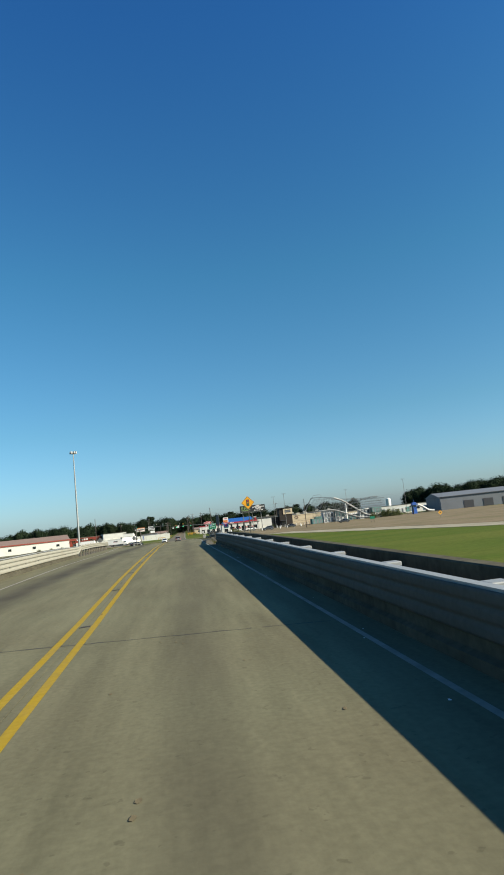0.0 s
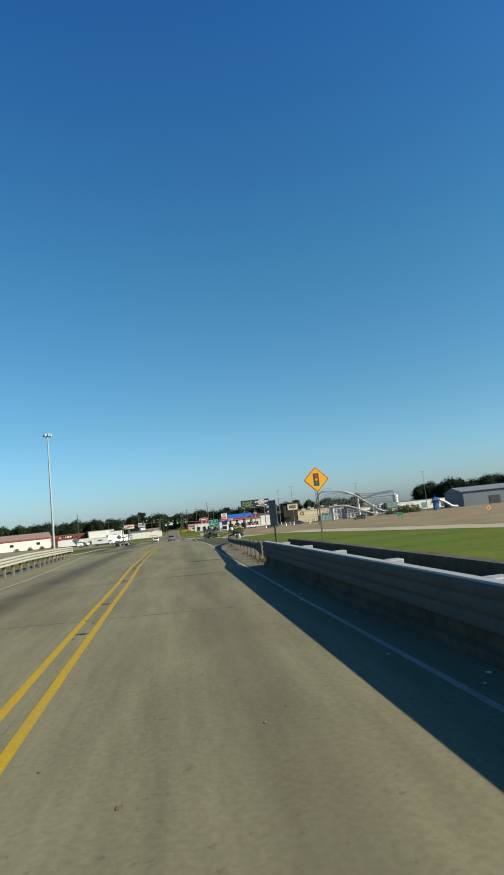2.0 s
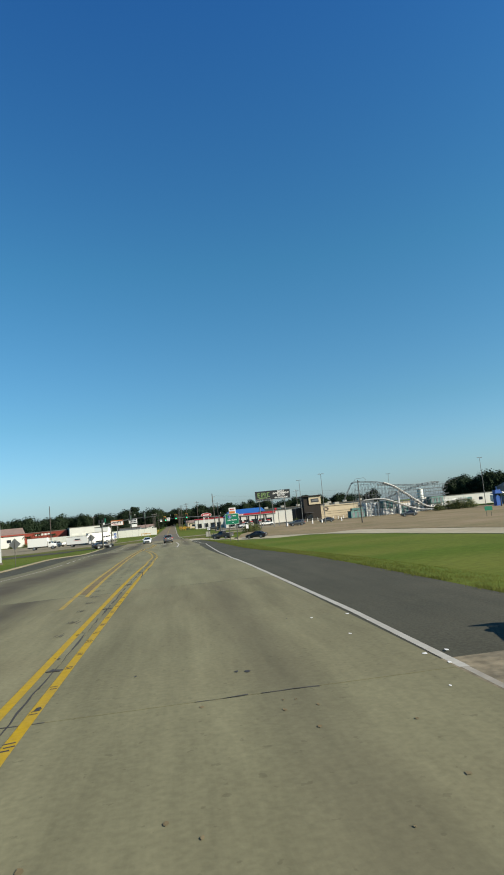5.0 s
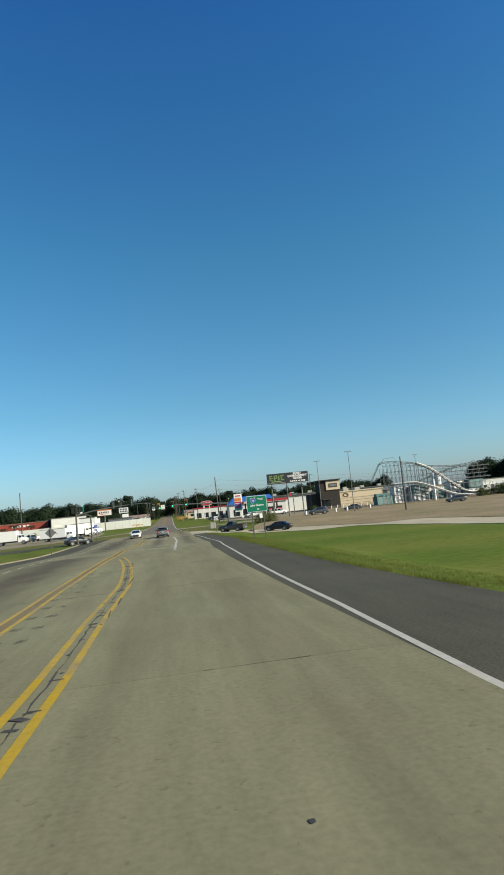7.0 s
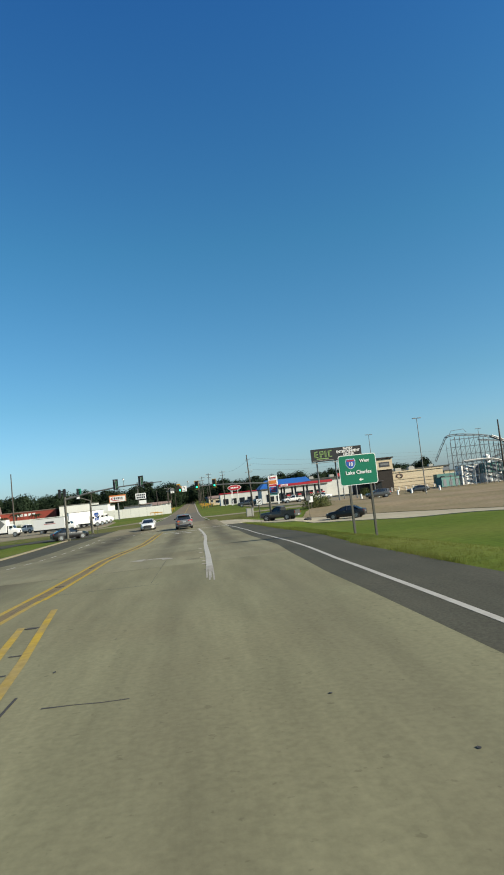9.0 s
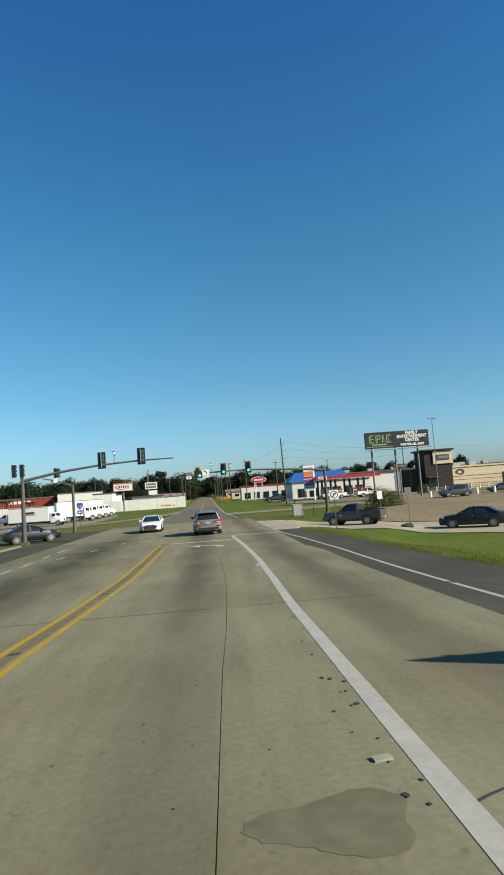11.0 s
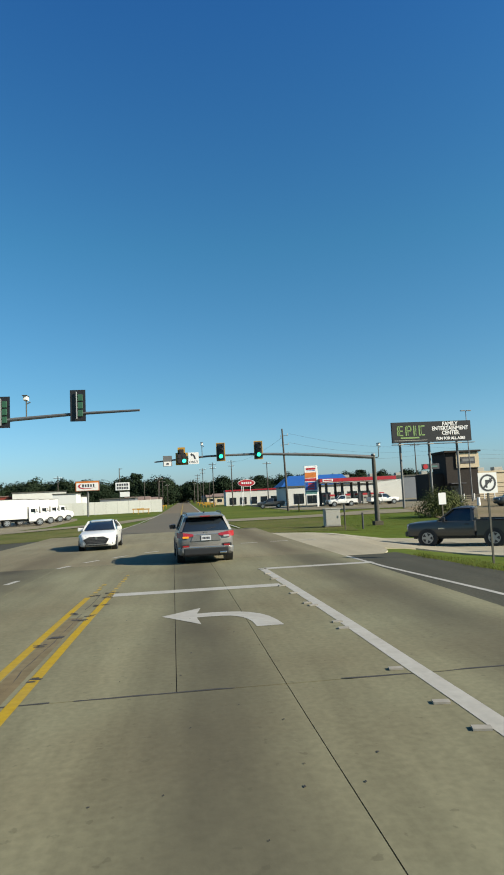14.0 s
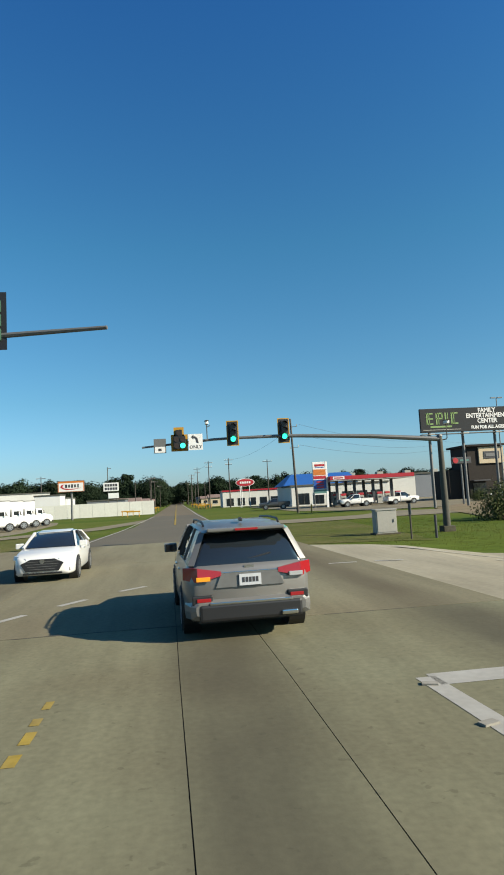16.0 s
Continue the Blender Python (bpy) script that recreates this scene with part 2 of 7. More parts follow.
M["wood_post"] = mat("timber_post", (0.1325, 0.1154, 0.08658), 0.9, grain=0.25, scale=14, stain=0.4, bump=0.01, stretch=(1, 1, 0.15))
M["pole_wood"] = mat("utility_pole_wood", (0.05772, 0.04906, 0.0404), 0.9, grain=0.25, scale=12, stain=0.3, stretch=(1, 1, 0.1))
M["black"] = mat("black_plastic", (0.012, 0.012, 0.013), 0.45)
M["rubber"] = mat("tyre_rubber", (0.018, 0.018, 0.018), 0.8, grain=0.1, scale=30)
M["sign_yellow"] = mat("yellow_sheeting", (0.55, 0.25, 0.003), 0.5, grain=0.03, stain=0.12, stain_scale=2, tint=(0.45, 0.2, 0.003))
M["sign_green"] = mat("green_sheeting", (0, 0.115, 0.062), 0.4, grain=0.03, stain=0.15, stain_scale=1.5, tint=(0, 0.095, 0.05))
M["sign_white"] = mat("white_sheeting", (0.592, 0.592, 0.5772), 0.5, grain=0.02, stain=0.1, tint=(0.4884, 0.4884, 0.4662))
M["sign_back"] = mat("aluminium_sheet", (0.1184, 0.1221, 0.1221), 0.65, 0.2, grain=0.04, stain=0.2)
M["sign_blue"] = mat("blue_sheeting", (0.0156, 0.0702, 0.281), 0.4, grain=0.03)
M["sign_red"] = mat("red_sheeting", (0.3175, 0.01732, 0.02309), 0.4, grain=0.03)
M["lens_off"] = mat("dark_lens", (0.03, 0.02, 0.015), 0.3)
M["lens_green"] = mat("lit_green_lens", (0.03, 0.85, 0.42), 0.3, emit=1.3)
M["signal_yellow"] = mat("signal_yellow_border", (0.3582, 0.1902, 0.01154), 0.5, stain=0.2)
M["billboard"] = mat("billboard_vinyl", (0.010, 0.013, 0.016), 0.85, grain=0.06, stain=0.2)
M["neon"] = mat("green_print", (0.156, 0.25, 0.078), 0.5)
M["stucco"] = mat("tan_stucco", (0.42, 0.35, 0.24), 0.9, grain=0.05, scale=6, stain=0.25, stain_scale=0.25, bump=0.006, tint=(0.35, 0.28, 0.19))
M["stucco_dark"] = mat("dark_brick", (0.03, 0.026, 0.023), 0.85, grain=0.2, scale=7, stain=0.2, spec=0.15)
M["white_wall"] = mat("white_metal_wall", (0.46, 0.46, 0.43), 0.7, grain=0.05, scale=3, stain=0.3, stain_scale=0.3, tint=(0.35, 0.345, 0.31))
M["grey_wall"] = mat("grey_metal_wall", (0.1154, 0.1273, 0.1443), 0.7, grain=0.06, scale=3, stain=0.25, stain_scale=0.2)
M["fence_white"] = mat("white_fence_panel", (0.52, 0.52, 0.47), 0.75, grain=0.05, scale=3, stain=0.3, stain_scale=0.4, tint=(0.42, 0.42, 0.36), vary=0.05)
M["red_metal"] = mat("red_canopy", (0.2886, 0.01154, 0.0202), 0.4, grain=0.04, stain=0.1)
M["blue_roof"] = mat("blue_standing_seam", (0.01732, 0.08658, 0.2886), 0.5, 0.1, grain=0.06, stain=0.15)
M["brown_roof"] = mat("faded_brown_roof", (0.1776, 0.1221, 0.0999), 0.8, grain=0.1, stain=0.3)
M["red_brick"] = mat("red_sign_wall", (0.219, 0.03463, 0.0202), 0.8, grain=0.1, stain=0.2)
M["glass"] = mat("dark_glass", (0.012, 0.016, 0.02), 0.06, spec=0.8)
M["chrome"] = mat("chrome", (0.6, 0.6, 0.6), 0.18, 1.0)
M["alloy"] = mat("alloy_rim", (0.351, 0.359, 0.367), 0.3, 0.8)
M["paint_silver"] = mat("grey_metallic_paint", (0.15, 0.147, 0.14), 0.35, 0.3, coat=0.35, grain=0.02, stain=0.06)
M["paint_white"] = mat("white_car_paint", (0.555, 0.555, 0.5402), 0.3, coat=0.7, grain=0.01, stain=0.05, tint=(0.518, 0.518, 0.5032))
M["paint_dark"] = mat("dark_grey_metallic_paint", (0.055, 0.057, 0.056), 0.35, 0.3, coat=0.5, grain=0.02, stain=0.06)
M["paint_black"] = mat("black_car_paint", (0.008, 0.008, 0.009), 0.4, coat=0.35, spec=0.3, grain=0.02)
M["paint_truck"] = mat("white_truck_body", (0.56, 0.56, 0.54), 0.45, grain=0.03, stain=0.12, tint=(0.444, 0.444, 0.4218))
M["tail_red"] = mat("red_tail_lens", (0.25, 0.00936, 0.0117), 0.2, coat=0.6)
M["amber"] = mat("amber_lens", (0.702, 0.273, 0.0156), 0.3, coat=0.4)
M["headlight"] = mat("clear_lamp_lens", (0.429, 0.445, 0.452), 0.12, 0.3, coat=0.6)
M["plate"] = mat("number_plate", (0.404, 0.4159, 0.4329), 0.4)
M["ink"] = mat("dark_ink", (0.03, 0.03, 0.035), 0.5)
M["orange"] = mat("orange_print", (0.4329, 0.1273, 0.01732), 0.5)
M["leaf"] = mat("foliage", (0.014, 0.023, 0.013), 0.95, grain=0.25, scale=1.2, stain=0.6, stain_scale=0.15, tint=(0.022, 0.03, 0.016), spec=0.02, vary=0.25)
M["leaf_light"] = mat("light_foliage", (0.05, 0.066, 0.022), 0.85, grain=0.35, scale=1.5, stain=0.6, stain_scale=0.5, tint=(0.085, 0.085, 0.035), spec=0.08)
M["bark"] = mat("bark", (0.05195, 0.0404, 0.02886), 0.95, grain=0.25, scale=5, bump=0.02)
M["timber_grey"] = mat("coaster_steel", (0.09, 0.10, 0.105), 0.6, 0.2, grain=0.1, stain=0.2)
M["track_light"] = mat("coaster_track", (0.3463, 0.3463, 0.3345), 0.5, grain=0.05)
M["teal"] = mat("teal_panel", (0.05772, 0.1561, 0.1443), 0.7, grain=0.06, stain=0.2)
M["cabinet"] = mat("signal_cabinet_aluminium", (0.2664, 0.259, 0.2294), 0.6, 0.1, grain=0.05, stain=0.25, stain_scale=1.5, tint=(0.2072, 0.1998, 0.1702))
M["cable"] = mat("cable", (0.02, 0.02, 0.022), 0.6)


# ---- building helpers ----
def mesh_of(name, bm, material):
    me = bpy.data.meshes.new(name)
    bmesh.ops.recalc_face_normals(bm, faces=bm.faces)
    bm.to_mesh(me)
    bm.free()
    for m in (material if isinstance(material, (list, tuple)) else [material]):
        me.materials.append(m)
    return me


def part(name, bm, material, parent, label=""):
    ob = new(name, mesh_of(name, bm, material))
    ob.parent = parent
    return tagged(ob, label)


def thing(name, m, label, category, group="", kind=""):
    ob = new(name)
    ob.empty_display_size = 0.2
    ob.matrix_world = m
    return tagged(ob, label, category, group, kind)


def solid(name, bm, material, label, category, kind="", m=None):
    ob = new(name, mesh_of(name, bm, material))
    if m is not None:
        ob.matrix_world = m
    return tagged(ob, label, category, "", kind)


def box(sx, sy, sz, x=0, y=0, z=0, bevel=0.0, rot=None, bm=None):
    """A box by its sizes, centre and rounding."""
    b = bmesh.new()
    m = Matrix.Translation((x, y, z)) @ (rot or Matrix()) @ Matrix.Diagonal((sx, sy, sz, 1))
    bmesh.ops.create_cube(b, size=1, matrix=m)
    if bevel:
        bmesh.ops.bevel(b, geom=b.edges[:], offset=bevel, segments=2, affect="EDGES", profile=0.6)
    return join(bm, b)


def join(bm, b):
    if bm is None:
        return b
    me = bpy.data.meshes.new("join")
    b.to_mesh(me)
    b.free()
    bm.from_mesh(me)
    bpy.data.meshes.remove(me)
    return bm


def tube(p0, p1, r0, r1=None, seg=10, bm=None):
    """A round bar from p0 to p1."""
    r1 = r0 if r1 is None else r1
    a, c = Vector(p0), Vector(p1)
    d = c - a
    b = bmesh.new()
    q = d.to_track_quat("Z", "Y").to_matrix().to_4x4()
    bmesh.ops.create_cone(b, cap_ends=True, segments=seg, radius1=r0, radius2=r1, depth=d.length, matrix=Matrix.Translation((a + c) / 2) @ q)
    return join(bm, b)


def beam(p0, p1, w, h, bm=None):
    """A square bar from p0 to p1."""
    a, c = Vector(p0), Vector(p1)
    d = c - a
    q = d.to_track_quat("Z", "Y").to_matrix().to_4x4()
    b = bmesh.new()
    bmesh.ops.create_cube(b, size=1, matrix=Matrix.Translation((a + c) / 2) @ q @ Matrix.Diagonal((w, h, d.length, 1)))
    return join(bm, b)


def plate(points, depth, bm=None, axis="Y"):
    """A flat outline in x, z pushed out along y by depth (axis Y), or in x, y along z (axis Z)."""
    b = bmesh.new()
    def at(p, o):
        return (p[0], o, p[1]) if axis == "Y" else (p[0], p[1], o)
    lo = [b.verts.new(at(p, 0)) for p in points]
    hi = [b.verts.new(at(p, depth)) for p in points]
    n = len(points)
    b.faces.new(lo)
    b.faces.new(hi[::-1])
    for i in range(n):
        b.faces.new((lo[i], lo[(i + 1) % n], hi[(i + 1) % n], hi[i]))
    return join(bm, b)


def loft(sections, bm=None, closed=True):
    b = bmesh.new()
    rings = [[b.verts.new(p) for p in s] for s in sections]
    n = len(rings[0])
    for r0, r1 in zip(rings, rings[1:]):
        for i in range(n if closed else n - 1):
            b.faces.new((r0[i], r0[(i + 1) % n], r1[(i + 1) % n], r1[i]))
    if closed:
        b.faces.new(rings[0][::-1])
        b.faces.new(rings[-1])
    return join(bm, b)


def smooth(ob, angle=35):
    for p in ob.data.polygons:
        p.use_smooth = True
    ob.data.set_sharp_from_angle(angle=radians(angle))
    return ob


def text_mesh(words, size, depth, material, parent, m, name="lettering", align="CENTER", wide=1.0, bold=0.0):
    cu = bpy.data.curves.new(name, "FONT")
    cu.body, cu.size, cu.extrude, cu.align_x, cu.align_y = words, size, depth / 2, align, "CENTER"
    cu.resolution_u, cu.offset = 2, bold
    tmp = new("text_source", cu)
    me = bpy.data.meshes.new_from_object(tmp.evaluated_get(bpy.context.evaluated_depsgraph_get()))
    bpy.data.objects.remove(tmp)
    bpy.data.curves.remove(cu)
    me.materials.clear()
    me.materials.append(material)
    ob = new(name, me)
    ob.parent = parent
    ob.matrix_local = m @ Matrix.Diagonal((wide, 1, 1, 1))
    return ob


FACE = pose(0, 0, 0, 90, 0, 0)   # text standing up, read when looking along +y

# ---- lie of the land ----
BASE = -0.45
PROFILE = [1.66, 1.72, 1.78, 1.83, 1.88, 1.94, 1.99, 2.04, 2.09, 2.14, 2.2, 2.25, 2.32, 2.42, 2.51, 2.57, 2.6, 2.57, 2.51, 2.42, 2.34, 2.24, 2.12, 1.9, 1.58, 1.35, 1.24, 1.16, 0.88, 0.52, 0.17, 0.01, -0.05, -0.15, -0.26, -0.37, -0.4, -0.43, -0.45, -0.45, -0.45]
_py = np.arange(-320, 80.1, 10)
_fy = np.arange(-340, 101)
_fz = np.interp(_fy, _py, PROFILE)
_fz = np.convolve(np.pad(_fz, 5, mode="edge"), np.ones(11) / 11, mode="valid")


def hq(y):
    return float(np.interp(y, _fy, _fz))


def lerp_table(*rows):
    ys, xs = zip(*rows)
    return lambda y: float(np.interp(y, ys, xs))


LINE_L = lerp_table((-320, 4.2), (-200, 3.2), (-177, 2.85), (-163, 2.5), (-140, 2.2), (-118, 0.95), (-105, 0.0), (-92, -0.9), (-75, -1.0), (-40, -0.8), (0, -0.7), (12, -0.6))
EDGE_L = lerp_table((-320, 2.25), (-200, 1.3), (-150, 0.4), (-118, -0.6), (-105, -1.6), (-92, -2.3), (0, -2.3), (40, -2.3))
EDGE_R = lerp_table((-320, 14.82), (-200, 14.22), (-150, 13.82), (-149.5, 12.85), (-100, 12.92), (-86, 12.95), (-72, 12.88), (-60, 12.65), (-49, 12.55), (-42, 12.8), (-36, 13.15), (-25, 13.3), (-10, 13.25), (-6, 12.85), (8, 12.85), (40, 12.85))
LINE_R = lerp_table((-320, 14.2), (-200, 13.45), (-160, 12.75), (-134, 12.66), (-129, 12.76), (-124, 12.9), (-113, 13.05), (-100, 12.95), (-87, 13.0), (-80, 13.2), (-72, 13.25), (-66, 13.3), (-51, 13.4), (-46, 13.5), (-40, 13.8), (-34, 14.02), (-24, 14.18), (-10, 13.95), (-2, 13.5), (3, 13.05), (8, 12.9))
SHOULDER_R = lerp_table((-150, 15.4), (-118, 16.4), (-82, 16.45), (-67, 15.85), (-50, 15.3), (-42, 15.35), (-36, 15.9), (-30, 16.4), (-20, 16.6), (-6, 15.8), (2, 15.15), (8, 14.75))
CORR_L = lerp_table((-340, 0.8), (-150, 0), (-110, -3.5), (-80, -6.5), (-10, -6.5), (5, -12), (40, -12), (60, 0), (100, 2))
CORR_R = lerp_table((-340, 15.2), (-150, 15.8), (-118, 17.0), (-40, 17.0), (0, 17.5), (8, 22), (40, 22), (60, 13), (100, 12))


def gz(x, y):
    """Height of the ground."""
    h = hq(y) - 0.06
    d = max(CORR_L(y) - x, x - CORR_R(y), 0.0)
    reach = 2.0 + (h - BASE) * 3.5
    w = max(0.0, 1 - d / reach)
    w = w * w * (3 - 2 * w)
    rough = 0.10 * noise.noise((x * 0.13, y * 0.13, 3.1)) + 0.03 * noise.noise((x * 0.6, y * 0.6, 1.0))
    r = min(1.0, d / 6) * (1 if -330 < y < 60 else 0.3) * (1 if x < 80 and x > -60 else 0)
    def ease(v):
        v = min(1.0, max(0.0, v))
        return v * v * (3 - 2 * v)
    # the ramp's mouth dips below the junction, depth fitted to the pickup's place in view
    dip = 0.42 * ease((x - 15) / 4) * ease((26 - y) / 7) * ease((y + 14) / 10) * ease((60 - x) / 20)
    return BASE - dip + (h - BASE) * w + rough * r * 0.6 - 0.05 * min(1, d / 3)


def spaced(lo, hi, step, far, grow=1.22):
    out = list(np.arange(lo, hi + 0.01, step))
    s, v = step, hi
    while v < far:
        s *= grow
        v += s
        out.append(v)
    s, v = step, lo
    while v > -far:
        s *= grow
        v -= s
        out.insert(0, v)
    return out


def ground_sheet():
    xs, ys = spaced(-30, 64, 1.0, 4000), spaced(-230, 80, 1.0, 4000)
    vs = [(x, y, gz(x, y)) for y in ys for x in xs]
    n = len(xs)
    fs = [(j * n + i, j * n + i + 1, (j + 1) * n + i + 1, (j + 1) * n + i) for j in range(len(ys) - 1) for i in range(n - 1)]
    me = bpy.data.meshes.new("ground")
    me.from_pydata(vs, [], fs)
    me.materials.append(M["grass"])
    for p in me.polygons:
        p.use_smooth = True
    return tagged(new("ground", me), "mown green roadside grass running to the horizon", "ground", "", "structure")


ground_sheet()


def ribbon(left, right, y0, y1, lift, bm=None, thick=0.0, level=hq):
    """A strip along the road between two edges, following the road's profile metre by metre."""
    cuts = sorted({y0, y1, *[float(v) for v in range(math.ceil(y0), math.floor(y1) + 1)]})
    secs = []
    for y in cuts:
        z = level(y) + lift
        a, b = left(y), right(y)
        if thick:
            secs.append([(a, y, z), (b, y, z), (b, y, z - thick), (a, y, z - thick)])
        else:
            secs.append([(a, y, z), (b, y, z)])
    return loft(secs, bm, closed=bool(thick))


def const(x):
    return lambda y: x


def shift(f, d):
    return lambda y: f(y) + d


def area(outline_a, outline_b, lift, n=40, bm=None, across=8, skirt=0.0):
    """Pavement between two polylines, laid on the ground."""
    def along(pts, t):
        d = [0.0]
        for p, q in zip(pts, pts[1:]):
            d.append(d[-1] + math.dist(p, q))
        s = t * d[-1]
        return float(np.interp(s, d, [p[0] for p in pts])), float(np.interp(s, d, [p[1] for p in pts]))
    b = bmesh.new()
    rows = []
    for i in range(n + 1):
        pa, pb = along(outline_a, i / n), along(outline_b, i / n)
        row = []
        for k in range(across + 1):
            x, y = pa[0] + (pb[0] - pa[0]) * k / across, pa[1] + (pb[1] - pa[1]) * k / across
            row.append(b.verts.new((x, y, gz(x, y) + lift)))
        rows.append(row)
    for r0, r1 in zip(rows, rows[1:]):
        for k in range(across):
            b.faces.new((r0[k], r0[k + 1], r1[k + 1], r1[k]))
    if skirt:
        for k in (0, across):
            low = [b.verts.new(r[k].co - Vector((0, 0, skirt))) for r in rows]
            for i in range(n):
                b.faces.new((rows[i][k], rows[i + 1][k], low[i + 1], low[i]))
    return join(bm, b)


# ---- roads ----
solid("road_bed", ribbon(shift(EDGE_L, -0.05), shift(EDGE_R, 0.02), -330, 33, -0.025), M["joint"], "dark tar-filled joints under the concrete road slabs", "road", "structure")
solid("road_shoulder", ribbon(shift(EDGE_R, -0.3), SHOULDER_R, -150, 7.0, -0.012), M["asphalt"], "dark grey asphalt shoulder beside the concrete lane", "road shoulder", "structure")
solid("road_shoulder_left", ribbon(shift(EDGE_L, -3.2), shift(EDGE_L, 0.1), -82, 12, -0.012), M["asphalt"], "dark asphalt strip along the opposite lanes", "road shoulder", "structure")
solid("far_road", ribbon(lerp_table((20, -1.9), (28, -1.2), (40, 1.4), (60, 3.0), (200, 3.2)), lerp_table((20, 12.5), (36, 11.2), (60, 10.9), (200, 10.8)), 22, 100, -0.02, bm=None), M["asphalt_old"], "grey asphalt two-lane road leading straight away", "road", "structure")
solid("far_road_beyond", loft([[(3.2, 100, BASE - 0.02), (10.8, 100, BASE - 0.02)], [(3.2, 700, BASE + 0.05), (10.8, 700, BASE + 0.05)], [(3.2, 1600, 1.0), (10.8, 1600, 1.0)]], closed=False), M["asphalt_brown"], "sun-bleached brown asphalt road running on to the trees", "road", "structure")
NEAR_EDGE = [(12.9, 6.8), (14.7, 6.8), (14.9, 9.0), (16.6, 9.4), (18.2, 8.6), (21, 5.8), (25, 1.5), (31, -6), (37, -18), (42, -37), (47, -62), (55, -98), (72, -165), (95, -250)]
FAR_EDGE = [(12.9, 24.5), (15.0, 22.5), (17.4, 20.6), (22, 17.6), (27, 13), (32, 7.5), (38, -1), (44, -14), (49, -33), (54, -58), (62, -94), (80, -162), (105, -250)]
solid("frontage_road", area(NEAR_EDGE, FAR_EDGE, 0.054, 200, across=16, skirt=0.2), M["ramp"], "pale concrete ramp road curving round the field", "road", "structure")
solid("cross_street", area([(-2.2, 13.5), (-9, 14.5), (-30, 12), (-80, 4)], [(-2.2, 30), (-9, 25.5), (-30, 23), (-80, 16)], 0.04, 40), M["asphalt"], "dark asphalt side street leaving the junction", "road", "structure")
solid("dirt_verge", area([(23.6, 17.0), (27.4, 13.4), (32.4, 7.9), (38.4, -0.6), (44.5, -13.6), (49.6, -33), (54.6, -58), (62.6, -94), (80.6, -162), (106, -250)], [(36, 64), (58, 92), (92, 100), (140, 74), (170, 30), (180, -50), (190, -150), (200, -250)], 0.06, 150, across=60), M["dirt"], "bare brown earth and dry grass beside the ramp", "dirt", "structure")
solid("station_lot", area([(24, 84), (30, 70), (52, 64), (75, 62)], [(24, 150), (30, 150), (52, 150), (75, 150)], 0.05, 20, across=12), M["lot"], "pale concrete forecourt of the petrol station", "pavement", "structure")
solid("station_drive", area([(10.8, 56), (18, 56), (26, 58), (32, 64)], [(10.8, 49), (18, 48.5), (28, 50), (44, 52)], 0.045, 20), M["lot"], "concrete driveway crossing the grass to the forecourt", "pavement", "structure")
solid("truck_lot", area([(-80, 26), (-40, 32), (-12, 44), (-8, 60), (-9, 84)], [(-80, 116), (-50, 116), (-34, 115), (-20, 114), (-11, 96)], 0.03, 30, across=12), M["lot"], "worn pale yard where the lorries are parked", "pavement", "structure")

solid("side_drive", area([(-60, 38), (-30, 41), (-10, 44.5), (-5.4, 50.5), (0.2, 58), (3.2, 72)], [(-60, 44), (-30, 47), (-11, 50), (-6.5, 56), (-1.2, 65), (3.2, 86)], 0.055, 40), M["lot"], "pale concrete drive joining the far road", "pavement", "structure")

solid("dry_verge", area([(-40, 27.5), (-20, 28), (-8, 28.6), (-2.6, 30), (0.2, 38)], [(-40, 37.5), (-20, 40), (-11, 43.6), (-6, 49), (-0.6, 56)], 0.02, 30, across=10), M["grass_dry"], "thin dry grass and bare soil beside the junction", "grass", "structure")
solid("dry_corner", area([(12.6, 25.5), (15.5, 24.6), (18.5, 24.0)], [(11.6, 47.5), (16, 47.6), (21, 47.5)], 0.02, 30, across=10), M["grass_dry"], "patchy dry grass on the junction corner", "grass", "structure")

# ---- road markings ----
YA = lerp_table((-135, 7.2), (-120, 6.6), (-104, 6.0), (-88, 5.45), (-78, 5.02), (-69.5, 4.8), (-60, 4.8), (-50, 4.95), (-46, 5.0), (-40, 4.85), (-33, 4.55), (-26, 4.58), (-20, 4.84), (-15, 5.06), (-10, 5.15), (-4, 5.22), (0, 5.28), (6, 5.35))
YB = lerp_table((-330, 9.6), (-215, 8.5), (-190, 8.22), (-178, 7.98), (-150, 7.66), (-140, 7.42), (-128, 7.34), (-119, 7.25), (-100, 7.38), (-84.5, 7.46), (-78, 7.36), (-70, 7.42), (-66.7, 7.3), (-60, 6.9), (-55, 6.4), (-50, 5.75), (-42, 5.0))
MARK = 0.004
marks = new("road_markings")
tagged(marks, "painted lane lines, arrows and stop bars on the concrete", "road marking", "", "structure")


def line(left, width, y0, y1, material, name, lift=MARK, level=hq):
    return part(name, ribbon(left, shift(left, width), y0, y1, lift, level=level), material, marks)


def edge_level(y):
    """On the slab, or a little lower where the line runs on the asphalt."""
    return hq(y) - (0.011 if LINE_R(y) - 0.05 > EDGE_R(y) else 0.0)


